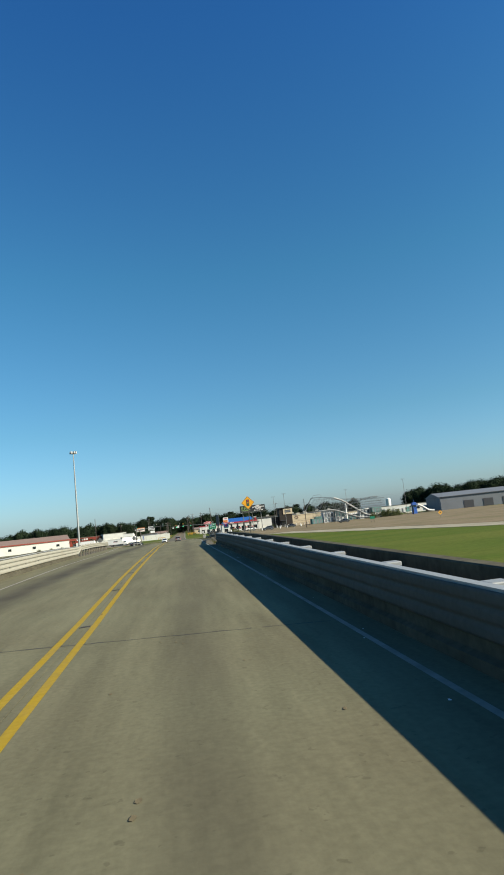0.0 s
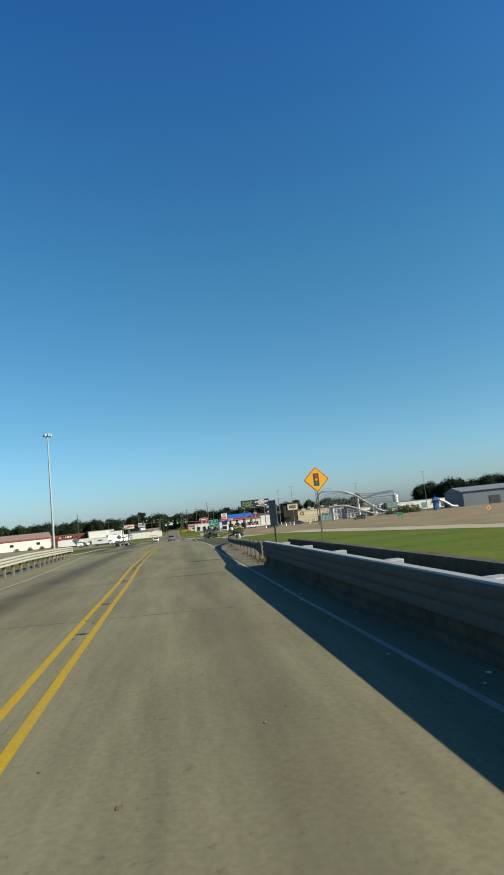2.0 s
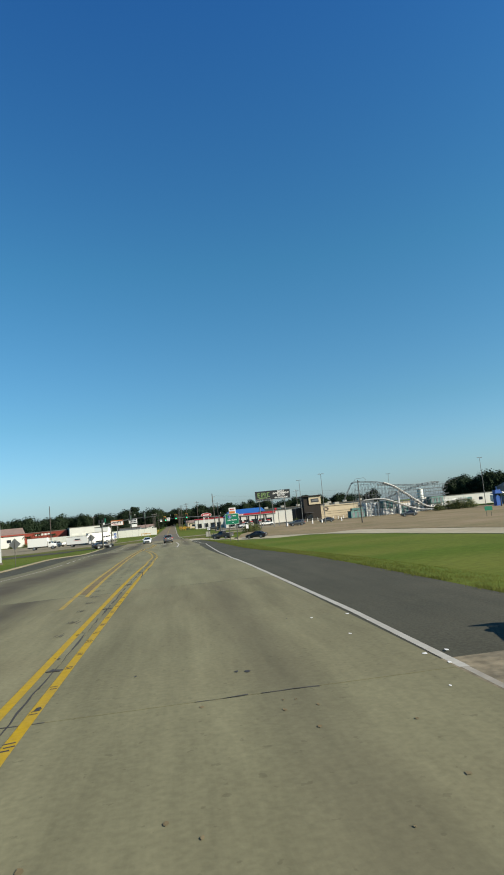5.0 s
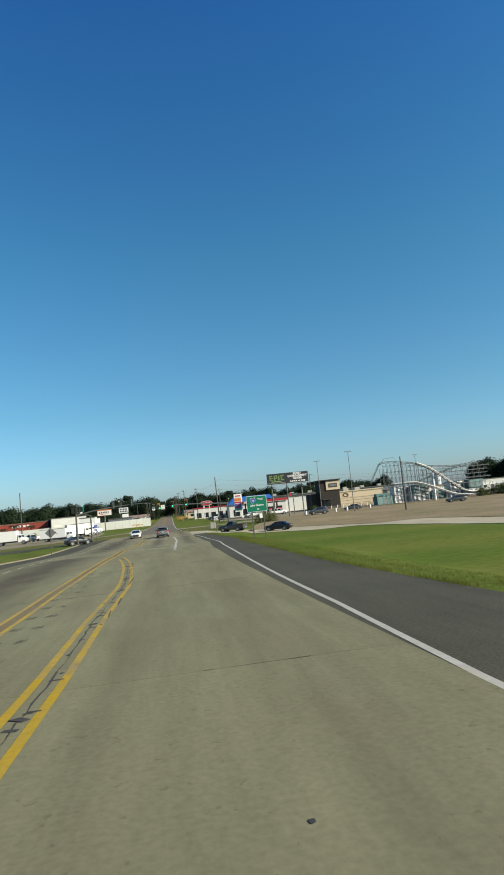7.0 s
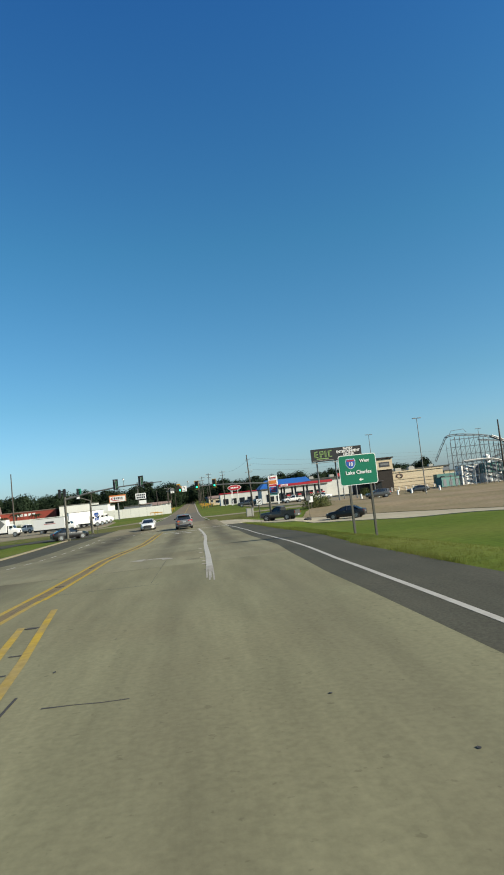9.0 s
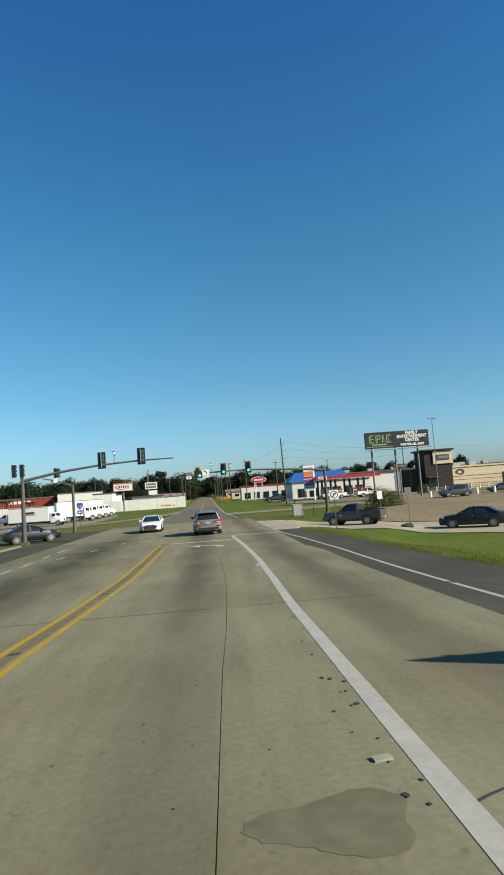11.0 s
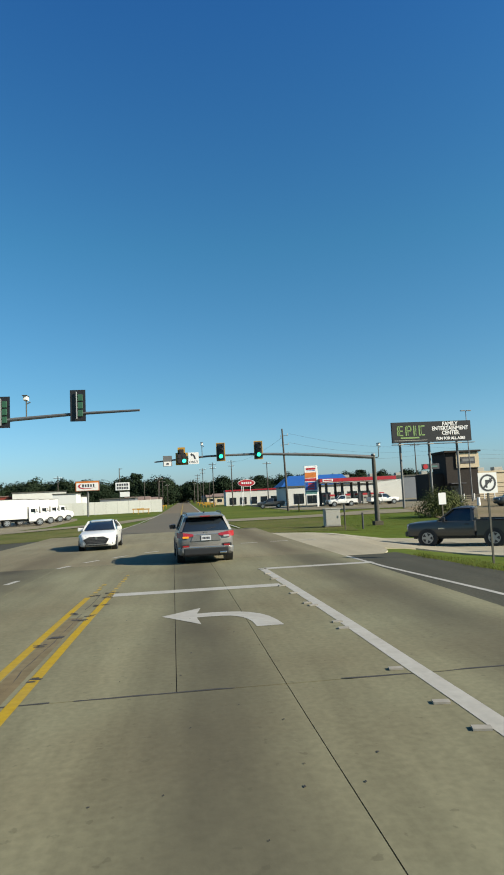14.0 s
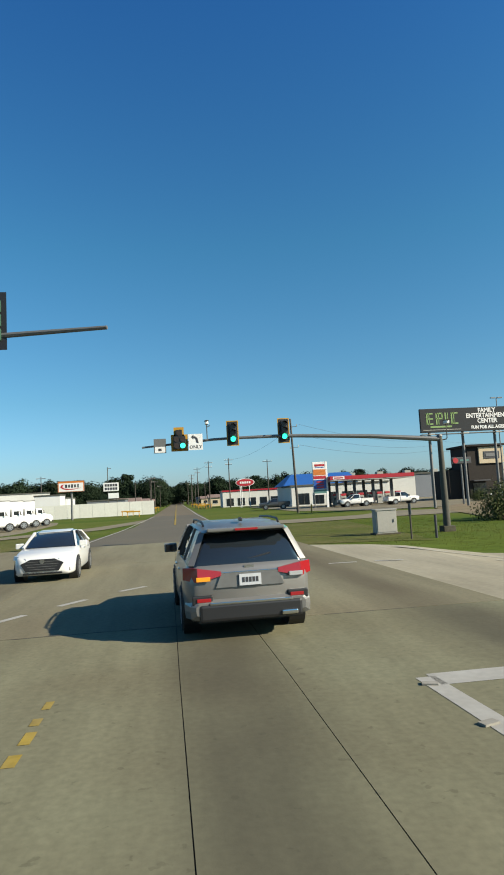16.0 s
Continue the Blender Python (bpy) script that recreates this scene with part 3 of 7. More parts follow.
line(YB, 0.14, -330, -84, M["yellow"], "yellow_line")
line(shift(YB, 0.42), 0.14, -330, -84, M["yellow"], "yellow_line")
line(YB, 0.14, -84, -52, M["yellow_worn"], "worn_yellow_line")
line(shift(YB, 0.42), 0.14, -84, -50, M["yellow_worn"], "worn_yellow_line")
line(YA, 0.14, -107, -48, M["yellow_worn"], "worn_yellow_line")
line(shift(YA, 0.42), 0.14, -104, -48, M["yellow_worn"], "worn_yellow_line")
line(YA, 0.13, -48, 0.5, M["yellow"], "yellow_line")
line(shift(YA, 0.48), 0.13, -48, 1.1, M["yellow"], "yellow_line")
for dx, y0, n in ((0.48, 1.2, 8), (0.06, 0.7, 5)):      # the lines break up into blots before the lights
    for k in range(n):
        line(shift(YA, dx + 0.01 * (k % 3)), 0.11 - 0.008 * (k % 4), y0 + 0.46 * k, y0 + 0.46 * k + 0.2 + 0.05 * (k % 3), M["yellow_worn"], "worn_yellow_line")
line(LINE_L, 0.13, -330, -66, M["white_worn_and_shaded"], "edge_line")
for k in range(20):
    y = -64 + k * 3.4
    line(LINE_L, 0.12, y, y + 1.7, M["white"], "lane_dash")
# Duller paint on this stretch carries the shade the barrier throws.
line(shift(LINE_R, -0.03), 0.095, -330, -118, M["white_worn_and_shaded"], "edge_line", MARK, edge_level)
line(shift(LINE_R, -0.05), 0.13, -118, 6.7, M["white"], "edge_line", MARK, edge_level)
SOLID = lerp_table((-60, 9.5), (-48, 9.62), (-43.3, 9.7), (-38.5, 9.77), (-30, 9.83), (-23, 9.9), (-18, 10.02), (-12, 10.1), (-8, 10.05), (-4, 9.96), (0, 9.83), (4.4, 9.66))
line(SOLID, 0.22, -43.5, 4.3, M["white"], "turn_lane_line")
for dx, y0, y1 in ((0.0, -47.3, -43.5), (0.04, -44.9, -43.5), (0.07, -47.9, -43.5), (0.11, -47.4, -43.5), (0.15, -45.7, -43.5), (0.185, -48.0, -43.5)):
    line(shift(SOLID, dx), 0.045, y0, y1, M["white_worn_and_shaded"], "turn_lane_line")
part("stop_bar", ribbon(const(5.78), const(9.74), 0.4, 0.86, MARK), M["white"], marks)
part("stop_bar", ribbon(const(9.82), const(13.1), 4.0, 4.4, MARK), M["white"], marks)


def turn_arrow(x, y, material):
    """A left-turn arrow seen by traffic heading along +y."""
    b = bmesh.new()
    apex, low, notch, high = (6.95, 0.49), (7.63, -0.42), (7.55, 0.37), (7.66, 1.15)
    curve_o = [(7.55, 0.56), (7.85, 0.59), (8.14, 0.56), (8.34, 0.5), (8.52, 0.37), (8.68, 0.17), (8.8, -0.1), (8.88, -0.44), (8.94, -0.9)]
    curve_i = [(7.55, 0.19), (7.8, 0.21), (8.02, 0.2), (8.15, 0.16), (8.26, 0.07), (8.35, -0.06), (8.42, -0.24), (8.47, -0.48), (8.5, -0.9)]
    def v(p):
        px, py = p[0] - 7.8 + x, y + p[1]
        return b.verts.new((px, py, hq(py) + MARK + 0.001))
    for tri in ((apex, low, notch), (apex, notch, high)):
        b.faces.new([v(p) for p in tri])
    o, i = [v(p) for p in curve_o], [v(p) for p in curve_i]
    for k in range(len(o) - 1):
        b.faces.new((o[k], o[k + 1], i[k + 1], i[k]))
    part("turn_arrow", b, material, marks)


turn_arrow(7.95, -3.0, M["white"])
turn_arrow(7.25, -36.6, M["white_worn_and_shaded"])
DOTS = [(-0.6, -7), (0.4, -4), (1.5, -0.5), (2.6, 4), (3.2, 8.0), (3.8, 9.8), (4.7, 11.4), (5.8, 13.1), (7.2, 14.6), (8.7, 15.4), (10.2, 15.9), (11.7, 16.1), (13.1, 16.0), (14.4, 15.5)]
for (x0, y0), (x1, y1) in zip(DOTS, DOTS[1:]):
    d = Vector((x1 - x0, y1 - y0)).normalized()
    nrm = Vector((-d.y, d.x)) * 0.085
    b = bmesh.new()
    ps = [Vector((x0, y0)) + nrm, Vector((x0, y0)) + d * 0.85 + nrm, Vector((x0, y0)) + d * 0.85 - nrm, Vector((x0, y0)) - nrm]
    b.faces.new([b.verts.new((p.x, p.y, hq(p.y) + MARK + 0.002)) for p in ps])
    part("guide_dash", b, M["white"], marks)
# edge lines of the far road and the corner of the ramp
FAR_L = lerp_table((25, 0.6), (32, 1.4), (55, 2.4), (100, 3.4))
FAR_R = lerp_table((34, 11.7), (61, 10.7), (100, 10.35))
part("edge_line", ribbon(FAR_L, shift(FAR_L, 0.14), 33.5, 100, 0.0), M["white"], marks)
part("edge_line", ribbon(FAR_R, shift(FAR_R, 0.16), 34, 100, 0.0), M["white"], marks)
part("edge_line", loft([[(10.35, 100, BASE + 0.01), (10.55, 100, BASE + 0.01)], [(10.35, 600, BASE + 0.06), (10.55, 600, BASE + 0.06)]], closed=False), M["white"], marks)
part("centre_line", loft([[(6.9, 60, BASE + 0.01), (7.1, 60, BASE + 0.01)], [(6.9, 600, BASE + 0.06), (7.1, 600, BASE + 0.06)]], closed=False), M["yellow_worn"], marks)
part("give_way_line", area([(15.4, 20.8), (16.2, 18.6), (18.6, 16.2)], [(15.65, 20.9), (16.45, 18.75), (18.75, 16.4)], 0.075, 8, across=1), M["white"], marks)
part("give_way_line", area([(16.6, 15.2), (18.0, 14.9), (20.4, 14.4)], [(16.65, 15.4), (18.05, 15.1), (20.45, 14.6)], 0.075, 8, across=1), M["white"], marks)
# rumble scars on the painted median
scars = bmesh.new()
rnd = random.Random(4)


def stroke(x, y, dx, dy, w):
    """One dark scratch on the road."""
    n = Vector((-dy, dx)).normalized() * w / 2
    pts = ((x + n.x, y + n.y), (x - n.x, y - n.y), (x + dx - n.x, y + dy - n.y), (x + dx + n.x, y + dy + n.y))
    scars.faces.new([scars.verts.new((px, py, hq(py) + 0.0055)) for px, py in pts])


y = -112.0
while y < -60:
    for col in (0.62, 1.12):
        if YA(y) + col + 0.35 < YB(y):
            for s in range(rnd.choice((4, 5, 6))):
                stroke(YA(y) + col + s * 0.05 + rnd.gauss(0, 0.01), y + rnd.gauss(0, 0.05), rnd.gauss(0.05, 0.02), rnd.uniform(0.25, 0.45), rnd.uniform(0.015, 0.03))
    y += rnd.uniform(1.8, 2.2)
for k in range(14):      # long skids over the yellow line
    y = rnd.choice((rnd.uniform(-98, -91), rnd.uniform(-80, -58)))
    stroke(YB(y) + 0.46 + rnd.gauss(0, 0.09), y, rnd.gauss(-0.02, 0.03), rnd.uniform(0.8, 3.2), rnd.uniform(0.02, 0.05))
for k in range(34):      # short gouges between the lines
    y = rnd.uniform(-104, -52)
    stroke(YB(y) + rnd.uniform(0.1, 0.3), y, rnd.uniform(0.08, 0.22), rnd.gauss(0, 0.03), rnd.uniform(0.04, 0.1))
y = -137.5
while y < -104:      # cut ticks across the yellow line
    for k in range(rnd.choice((2, 2, 3))):
        stroke(YB(y) + 0.435 + rnd.gauss(0, 0.01), y + 0.11 * k, rnd.uniform(0.09, 0.12), rnd.gauss(0.03, 0.01), rnd.uniform(0.03, 0.05))
    y += rnd.uniform(1.0, 1.25)
for dx, y, n in ((0.1, 0.75, 4), (0.45, 1.1, 4), (0.46, -0.75, 5), (0.3, -2.25, 4), (0.1, -1.55, 3), (0.46, 0.3, 4), (0.44, -1.9, 3), (0.1, -4.2, 3), (0.45, -6.0, 3), (0.28, -8.5, 3)):      # torn-off buttons
    for k in range(n):
        stroke(YA(y) + dx + rnd.uniform(-0.08, 0.1), y + rnd.gauss(0, 0.07), rnd.uniform(0.08, 0.2), rnd.gauss(0, 0.03), rnd.uniform(0.03, 0.08))
part("worn_strip", ribbon(shift(YA, 0.15), shift(YA, 0.41), -103, -2, 0.002), M["rust_strip"], marks, "rust-brown worn strip between the yellow lines")
part("rumble_scar", scars, M["joint"], marks, "dark scrape marks across the painted median")
def tar_seam(xf, y0, y1, width, seed, wander=0.015):
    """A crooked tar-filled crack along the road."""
    r = random.Random(seed)
    b, prev, y = bmesh.new(), None, y0
    while y < y1:
        x, w = xf(y) + r.gauss(0, wander), width * max(0.15, r.gauss(1, 0.5))
        cur = (b.verts.new((x - w / 2, y, hq(y) + 0.0025)), b.verts.new((x + w / 2, y, hq(y) + 0.0025)))
        if prev and r.random() > 0.08:
            b.faces.new((prev[0], prev[1], cur[1], cur[0]))
        prev = cur
        y += r.uniform(0.25, 0.7)
    part("tar_seam", b, M["joint"], marks, "dark tar-filled crack between the yellow lines")


tar_seam(shift(YB, 0.27), -141, -58, 0.026, 1)
tar_seam(shift(YA, 0.3), -50, 1, 0.012, 2)
tar_seam(const(8.14), -47, -33, 0.012, 4, 0.003)
def cross_seam(y, x0, x1, width, seed, skew=0.0):
    """An open joint across the road, crumbled along its edges."""
    r = random.Random(seed)
    b, prev, x = bmesh.new(), None, x0
    while x < x1:
        w = width * max(0.2, r.gauss(1, 0.45))
        yy = y + r.gauss(0, 0.012) + skew * (x - 7.0)
        cur = (b.verts.new((x, yy - w / 2, hq(yy) + 0.0022)), b.verts.new((x, yy + w / 2, hq(yy) + 0.0022)))
        if prev and r.random() > 0.06:
            b.faces.new((prev[0], prev[1], cur[1], cur[0]))
        prev = cur
        x += r.uniform(0.12, 0.35)
    part("open_joint", b, M["joint"], marks)


rnd = random.Random(31)
for k, y in enumerate((-149.8, -134.4, -118, -103.5, -84.9, -71.9, -61.6, -41.6, -22.5, -7.0, 8.2)):
    cross_seam(y, rnd.uniform(1, 4), rnd.uniform(7.4, 8.4), 0.03, k)
    cross_seam(y, rnd.uniform(9.0, 10.0), rnd.uniform(11, 12.6), 0.025, 50 + k)
for k, (y, x0, x1, skew) in enumerate(((-149.4, 5.4, 12.4, -0.17), (-146.2, 9.8, 11.8, -0.5), (-57.2, 7.7, 8.8, -0.08), (-47.3, 5.2, 8.5, -0.08), (-33.5, 10.0, 11.5, 0.45))):
    cross_seam(y, x0, x1, 0.03, 70 + k, skew)
for k, (y, skew) in enumerate(((-209.5, -0.18), (-192.1, -0.18), (-176.2, -0.18), (-159.2, -0.2))):
    cross_seam(y, 2.2, 13.4, 0.035, 80 + k, skew)


def flat_patch(name, cx, cy, rx, ry, material, label, seed, drop=0.0):
    """A ragged stain or filled patch lying on the pavement."""
    r = random.Random(seed)
    b, ring = bmesh.new(), []
    for k in range(48):
        a = k * math.tau / 48
        q = 0.85 + 0.18 * math.sin(3 * a + seed) + 0.08 * r.random()
        x, y = cx + rx * q * math.cos(a), cy + ry * q * math.sin(a)
        ring.append(b.verts.new((x, y, hq(y) + 0.0024 - drop)))
    b.faces.new(ring)
    part(name, b, material, marks, label)


flat_patch("oil_stain", 9.05, -32.2, 0.62, 0.45, M["oil"], "old grey oil stain", 5)
flat_patch("oil_stain", 9.3, -39.2, 0.35, 0.4, M["oil"], "old grey oil stain", 6)
b, prev = bmesh.new(), None      # sign's shadow painted as a dark strip across the shoulder
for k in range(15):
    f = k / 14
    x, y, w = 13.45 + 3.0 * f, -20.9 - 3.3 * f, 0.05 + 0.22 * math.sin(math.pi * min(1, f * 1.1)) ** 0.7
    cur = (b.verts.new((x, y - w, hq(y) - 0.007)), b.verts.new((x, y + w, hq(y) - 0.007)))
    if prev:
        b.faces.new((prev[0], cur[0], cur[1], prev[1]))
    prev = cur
part("tar_patch", b, M["joint"], marks, "dark strip painted as a sign's shadow across the asphalt shoulder")
# raised lane buttons, most of them worn loose
button = mesh_of("lane_button", plate([(-0.08, -0.045), (0.08, -0.045), (0.08, 0.045), (-0.08, 0.045)], 0.02, axis="Z"), M["white_worn_and_shaded"])
button_dark = mesh_of("old_button_scar", plate([(-0.12, -0.05), (0.1, -0.07), (0.13, 0.03), (-0.05, 0.06)], 0.012, axis="Z"), M["joint"])
for k, (x, y) in enumerate([(9.72, 4.05), (9.74, 2.9), (9.74, 1.7), (9.74, 0.4), (9.8, -0.8), (9.83, -2.1), (9.88, -2.4), (9.93, -4.0), (9.9, -4.5), (9.9, -6.8), (9.92, -8.0), (9.97, -8.7), (9.96, -10.9), (10.0, -11.95), (9.98, -13.5), (10.0, -13.9), (9.97, -14.2), (9.6, -31.3), (9.6, -35.4), (9.62, -39.1), (9.66, -41.1), (9.64, -42.6)]):
    o = new("lane_button", button)
    o.parent = marks
    o.matrix_local = pose(x, y, hq(y) + 0.002, 0, 0, (k * 37) % 40 - 20)
for k in range(30):
    y = -205 + k * 6.9 + (k * 7919 % 13) * 0.2
    o = new("button_scar", button_dark)
    o.parent = marks
    x = (YB(y) if y < -46 else YA(y)) + 0.28
    o.matrix_local = pose(x, y, hq(y) + 0.001, 0, 0, (k * 53) % 60 - 30)


# ---- bridge barriers and guard rails ----
def sweep(profile, xf, y0, y1, lift=0.0, step=1.0, bm=None, rise=const(0.0)):
    cuts = sorted({y0, y1, *[float(v) for v in np.arange(math.ceil(y0), y1, step)]})
    return loft([[(xf(y) + dx, y, hq(y) + lift + rise(y) + dz) for dx, dz in profile] for y in cuts], bm)


def thrie(side, deep=1.0):
    """Cross-section of the corrugated three-wave beam."""
    wave = [(0.0, 0.0), (0.07, 0.018), (0.085, 0.05), (0.085, 0.10), (0.07, 0.132)]
    f = [(a, c + d) for d in (0.0, 0.18, 0.36) for a, c in wave] + [(0.0, 0.51)]
    f = f[:5] + [(0.0, 0.15)] + f[5:10] + [(0.0, 0.33)] + f[10:]
    f = [(a * deep + 0.085 * (1 - deep), c) for a, c in f]
    return [(-side * a, c) for a, c in f] + [(-side * a + side * 0.012, c) for a, c in reversed(f)]


def wbeam(side):
    f = [(0, 0.0), (0.075, 0.045), (0.075, 0.10), (0.0, 0.14), (0.0, 0.17), (0.075, 0.21), (0.075, 0.265), (0.0, 0.31)]
    return [(-side * a, c) for a, c in f] + [(-side * a + side * 0.012, c) for a, c in reversed(f)]


def bridge_barrier(xf, side, y0, y1, label, top, beam_low, beam_k, rail, rise, metal, deep=1.0):
    """Kerb wall with a ribbed beam, a walkway behind it and an outer concrete rail with openings."""
    t = thing("bridge_barrier", Matrix(), label, "barrier", "bridge barriers")
    part("wall", sweep([(0.06 * side, -0.5), (0.0, 0.0), (0.0, 0.14), (side * 0.09, 0.18), (side * 0.09, top - 0.05), (side * 0.13, top), (side * 0.19, top), (side * 0.24, top - 0.06), (side * 0.36, -0.5)], xf, y0, y1), M["parapet"], t)
    smooth(part("beam", sweep([(a, c * beam_k) for a, c in thrie(side, deep)], shift(xf, side * 0.08), y0, y1, beam_low), metal, t, "ribbed galvanised steel beam"), 50)
    # Pale strip added on the wall top to give the rail's sunlit line.
    part("cap", sweep([(side * 0.05, top - 0.03), (side * 0.05, top + 0.012), (side * 0.20, top + 0.012), (side * 0.20, top - 0.03)], xf, y0, y1), M["galv"], t, "pale strip added as the sunlit line along the rail top")
    # Pale blocks added, standing in for sunlit patches behind the beam.
    block = mesh_of("spacer_block", box(0.3, 0.32, 0.3, side * 0.66, 0, top - 0.22, 0.02), M["galv"])
    def blend(q, s):
        k = s / 2.4
        return [(rail(y1 + s) + dx, y1 + s, hq(y1 + s) + (beam_low + dz * beam_k) * (1 - k) + (0.38 + rise(y1 + s) + dz * 0.608) * k) for dx, dz in q]
    smooth(part("beam_taper", loft([blend(thrie(side, deep), s) for s in (0.0, 0.6, 1.2, 1.8, 2.4)]), metal, t), 50)
    part("walkway", sweep([(side * 0.36, -0.15), (side * 1.25, -0.15), (side * 1.25, -0.5), (side * 0.36, -0.5)], xf, y0, y1), M["parapet"], t)
    part("outer_rail", sweep([(side * 1.05, top - 0.26), (side * 1.05, top - 0.02), (side * 1.08, top), (side * 1.32, top), (side * 1.34, top - 0.02), (side * 1.34, top - 0.26)], xf, y0, y1), M["parapet"], t, "weathered concrete rail")
    post = mesh_of("baluster", box(0.26, 3.3, top - 0.13, 0, 0, top / 2 - 0.13, 0.02), M["parapet"])
    bracket = mesh_of("bolt_plate", box(0.03, 0.12, 0.3, 0, 0, beam_low + 0.26, 0.004), M["steel_dark"])
    y = y0 + 1
    while y < y1 - 0.5:
        o = new("baluster", post)
        o.parent = t
        o.matrix_local = pose(xf(y) + side * 1.2, y, hq(y))
        o = new("spacer_block", block)
        o.parent = t
        o.matrix_local = pose(xf(y), y + 1.9, hq(y))
        o2 = new("bolt_plate", bracket)
        o2.parent = t
        o2.matrix_local = pose(xf(y) + side * 0.075, y + 0.4, hq(y))
        y += 3.8
    part("end_block", box(0.3, 0.7, top + 0.4, xf(y1) + side * 0.27, y1 - 0.3, hq(y1) + top / 2 - 0.2, 0.03), M["parapet"], t)


RAIL_R = lerp_table((-150, 13.4), (-147, 13.5), (-140, 13.66), (-131, 13.8), (-128, 13.88), (-122, 14.3), (-118.5, 14.95), (-116.5, 15.55))
RAIL_L = lerp_table((-142, 0.1), (-130, -0.1), (-112, -0.7), (-104, -1.5), (-96, -2.8))
RISE_R = lerp_table((-150, 0.18), (-144, 0.14), (-132, 0.03), (-116, 0.0))
RISE_L = lerp_table((-142, 0.36), (-130, 0.5), (-110, 0.45), (-96, 0.2))
BAR_R = lerp_table((-330, 14.45), (-200, 13.95), (-190, 13.82), (-160, 13.45), (-150, 13.4))
BAR_L = lerp_table((-330, 2.4), (-200, 1.35), (-163, 0.85), (-150, 0.45), (-140, 0.15))
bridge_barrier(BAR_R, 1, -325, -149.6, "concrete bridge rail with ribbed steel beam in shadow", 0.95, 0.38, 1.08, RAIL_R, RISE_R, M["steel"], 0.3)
bridge_barrier(BAR_L, -1, -325, -141, "sunlit concrete bridge rail faced with a ribbed steel beam", 1.06, 0.28, 1.4, RAIL_L, RISE_L, M["beam_sunlit"])


def guard_rail(xf, side, y0, y1, label, metal, gap=2.1, rise=const(0.0), shape=wbeam, low=0.38):
    t = thing("guard_rail", Matrix(), label, "guard rail", "guard rails")
    smooth(part("beam", sweep(shape(side), xf, y0, y1, low, 0.5, rise=rise), metal, t, "dull galvanised steel beam"), 50)
    post = mesh_of("post", box(0.15, 0.20, 1.2, 0, 0, 0.16, 0.012), M["wood_post"])
    block = mesh_of("blockout", box(0.15, 0.15, 0.36, 0, 0, 0.53, 0.01), M["wood_post"])
    y = y0 + 0.9
    while y < y1 - 0.2:
        for name, me, dx in (("post", post, 0.24), ("blockout", block, 0.085)):
            o = new(name, me)
            o.parent = t
            o.matrix_local = pose(xf(y) + side * dx, y, hq(y) - 0.05 + rise(y))
        y += gap
    return t


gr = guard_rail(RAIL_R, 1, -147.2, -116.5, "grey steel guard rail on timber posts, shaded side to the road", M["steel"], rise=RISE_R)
part("end_terminal", box(0.5, 0.06, 0.42, 15.65, -116.4, hq(-116.4) + 0.55, 0.02), M["sign_white"], gr, "pale end plate")
part("end_terminal", tube((15.6, -116.9, hq(-117) + .2), (15.6, -116.9, hq(-117) + .75), .16, seg=12), M["steel"], gr, "rounded end shoe")
guard_rail(RAIL_L, -1, -138.6, -96, "sunlit steel guard rail on timber posts", M["beam_sunlit"], rise=RISE_L, shape=thrie, low=0.2)
solid("rail_apron", ribbon(const(12.9), lerp_table((-150, 16.0), (-118, 16.2)), -149.5, -117.5, -0.008), M["apron"], "cracked grey asphalt apron under the guard rail", "pavement", "structure")

GRAVEL = [-148, -140, -130, -120, -110, -100, -92, -82]
solid("gravel_verge", area([(EDGE_L(y) + 0.02, y) for y in GRAVEL], [(EDGE_L(y) - (3.4 if y < -90 else 3.0), y) for y in GRAVEL], 0.04, 66, across=6), M["apron"], "grey gravel and bare soil under the guard rail", "verge", "structure")
solid("kerb", ribbon(shift(EDGE_L, -3.5), shift(EDGE_L, -3.2), -96, 10, 0.10, thick=0.3), M["lot"], "low pale concrete kerb along the opposite shoulder", "kerb", "structure")


# ---- signs ----
def post_sign(name, m, label, category="road sign"):
    return thing(name, m, label, category)


def warning_sign():
    y, x = -144.4, 17.12
    g = gz(x, y)
    t = post_sign("warning_sign", pose(x, y, 0), "yellow diamond signal-ahead warning sign on a steel post")
    part("post", box(0.07, 0.05, 6.3 - g + 0.4, 0, 0.04, (6.3 + g - 0.4) / 2, 0.008), M["steel"], t)
    c, r = 6.03, 0.57
    def dia(r):
        k = 0.035
        return [(-r + k, -k), (-k, -r + k), (k, -r + k), (r - k, -k), (r - k, k), (k, r - k), (-k, r - k), (-r + k, k)]
    def up(pts):
        return [(a, b + c) for a, b in pts]
    panel = part("panel", plate(up(dia(r + 0.09)), 0.012), M["sign_yellow"], t, "yellow diamond panel")
    part("border", plate(up(dia(r + 0.06)), -0.004), M["ink"], panel, "black border line")
    part("face", plate(up(dia(r + 0.02)), -0.008), M["sign_yellow"], panel, "yellow reflective face")
    part("symbol", box(0.27, 0.01, 0.62, 0, -0.012, c, 0.0), M["ink"], panel, "black signal symbol")
    for k, mm in enumerate(("sign_red", "signal_yellow", "sign_green")):
        part("symbol_light", tube((0, -0.016, c + 0.19 - 0.19 * k), (0, -0.022, c + 0.19 - 0.19 * k), 0.075, seg=16), M[mm], panel)


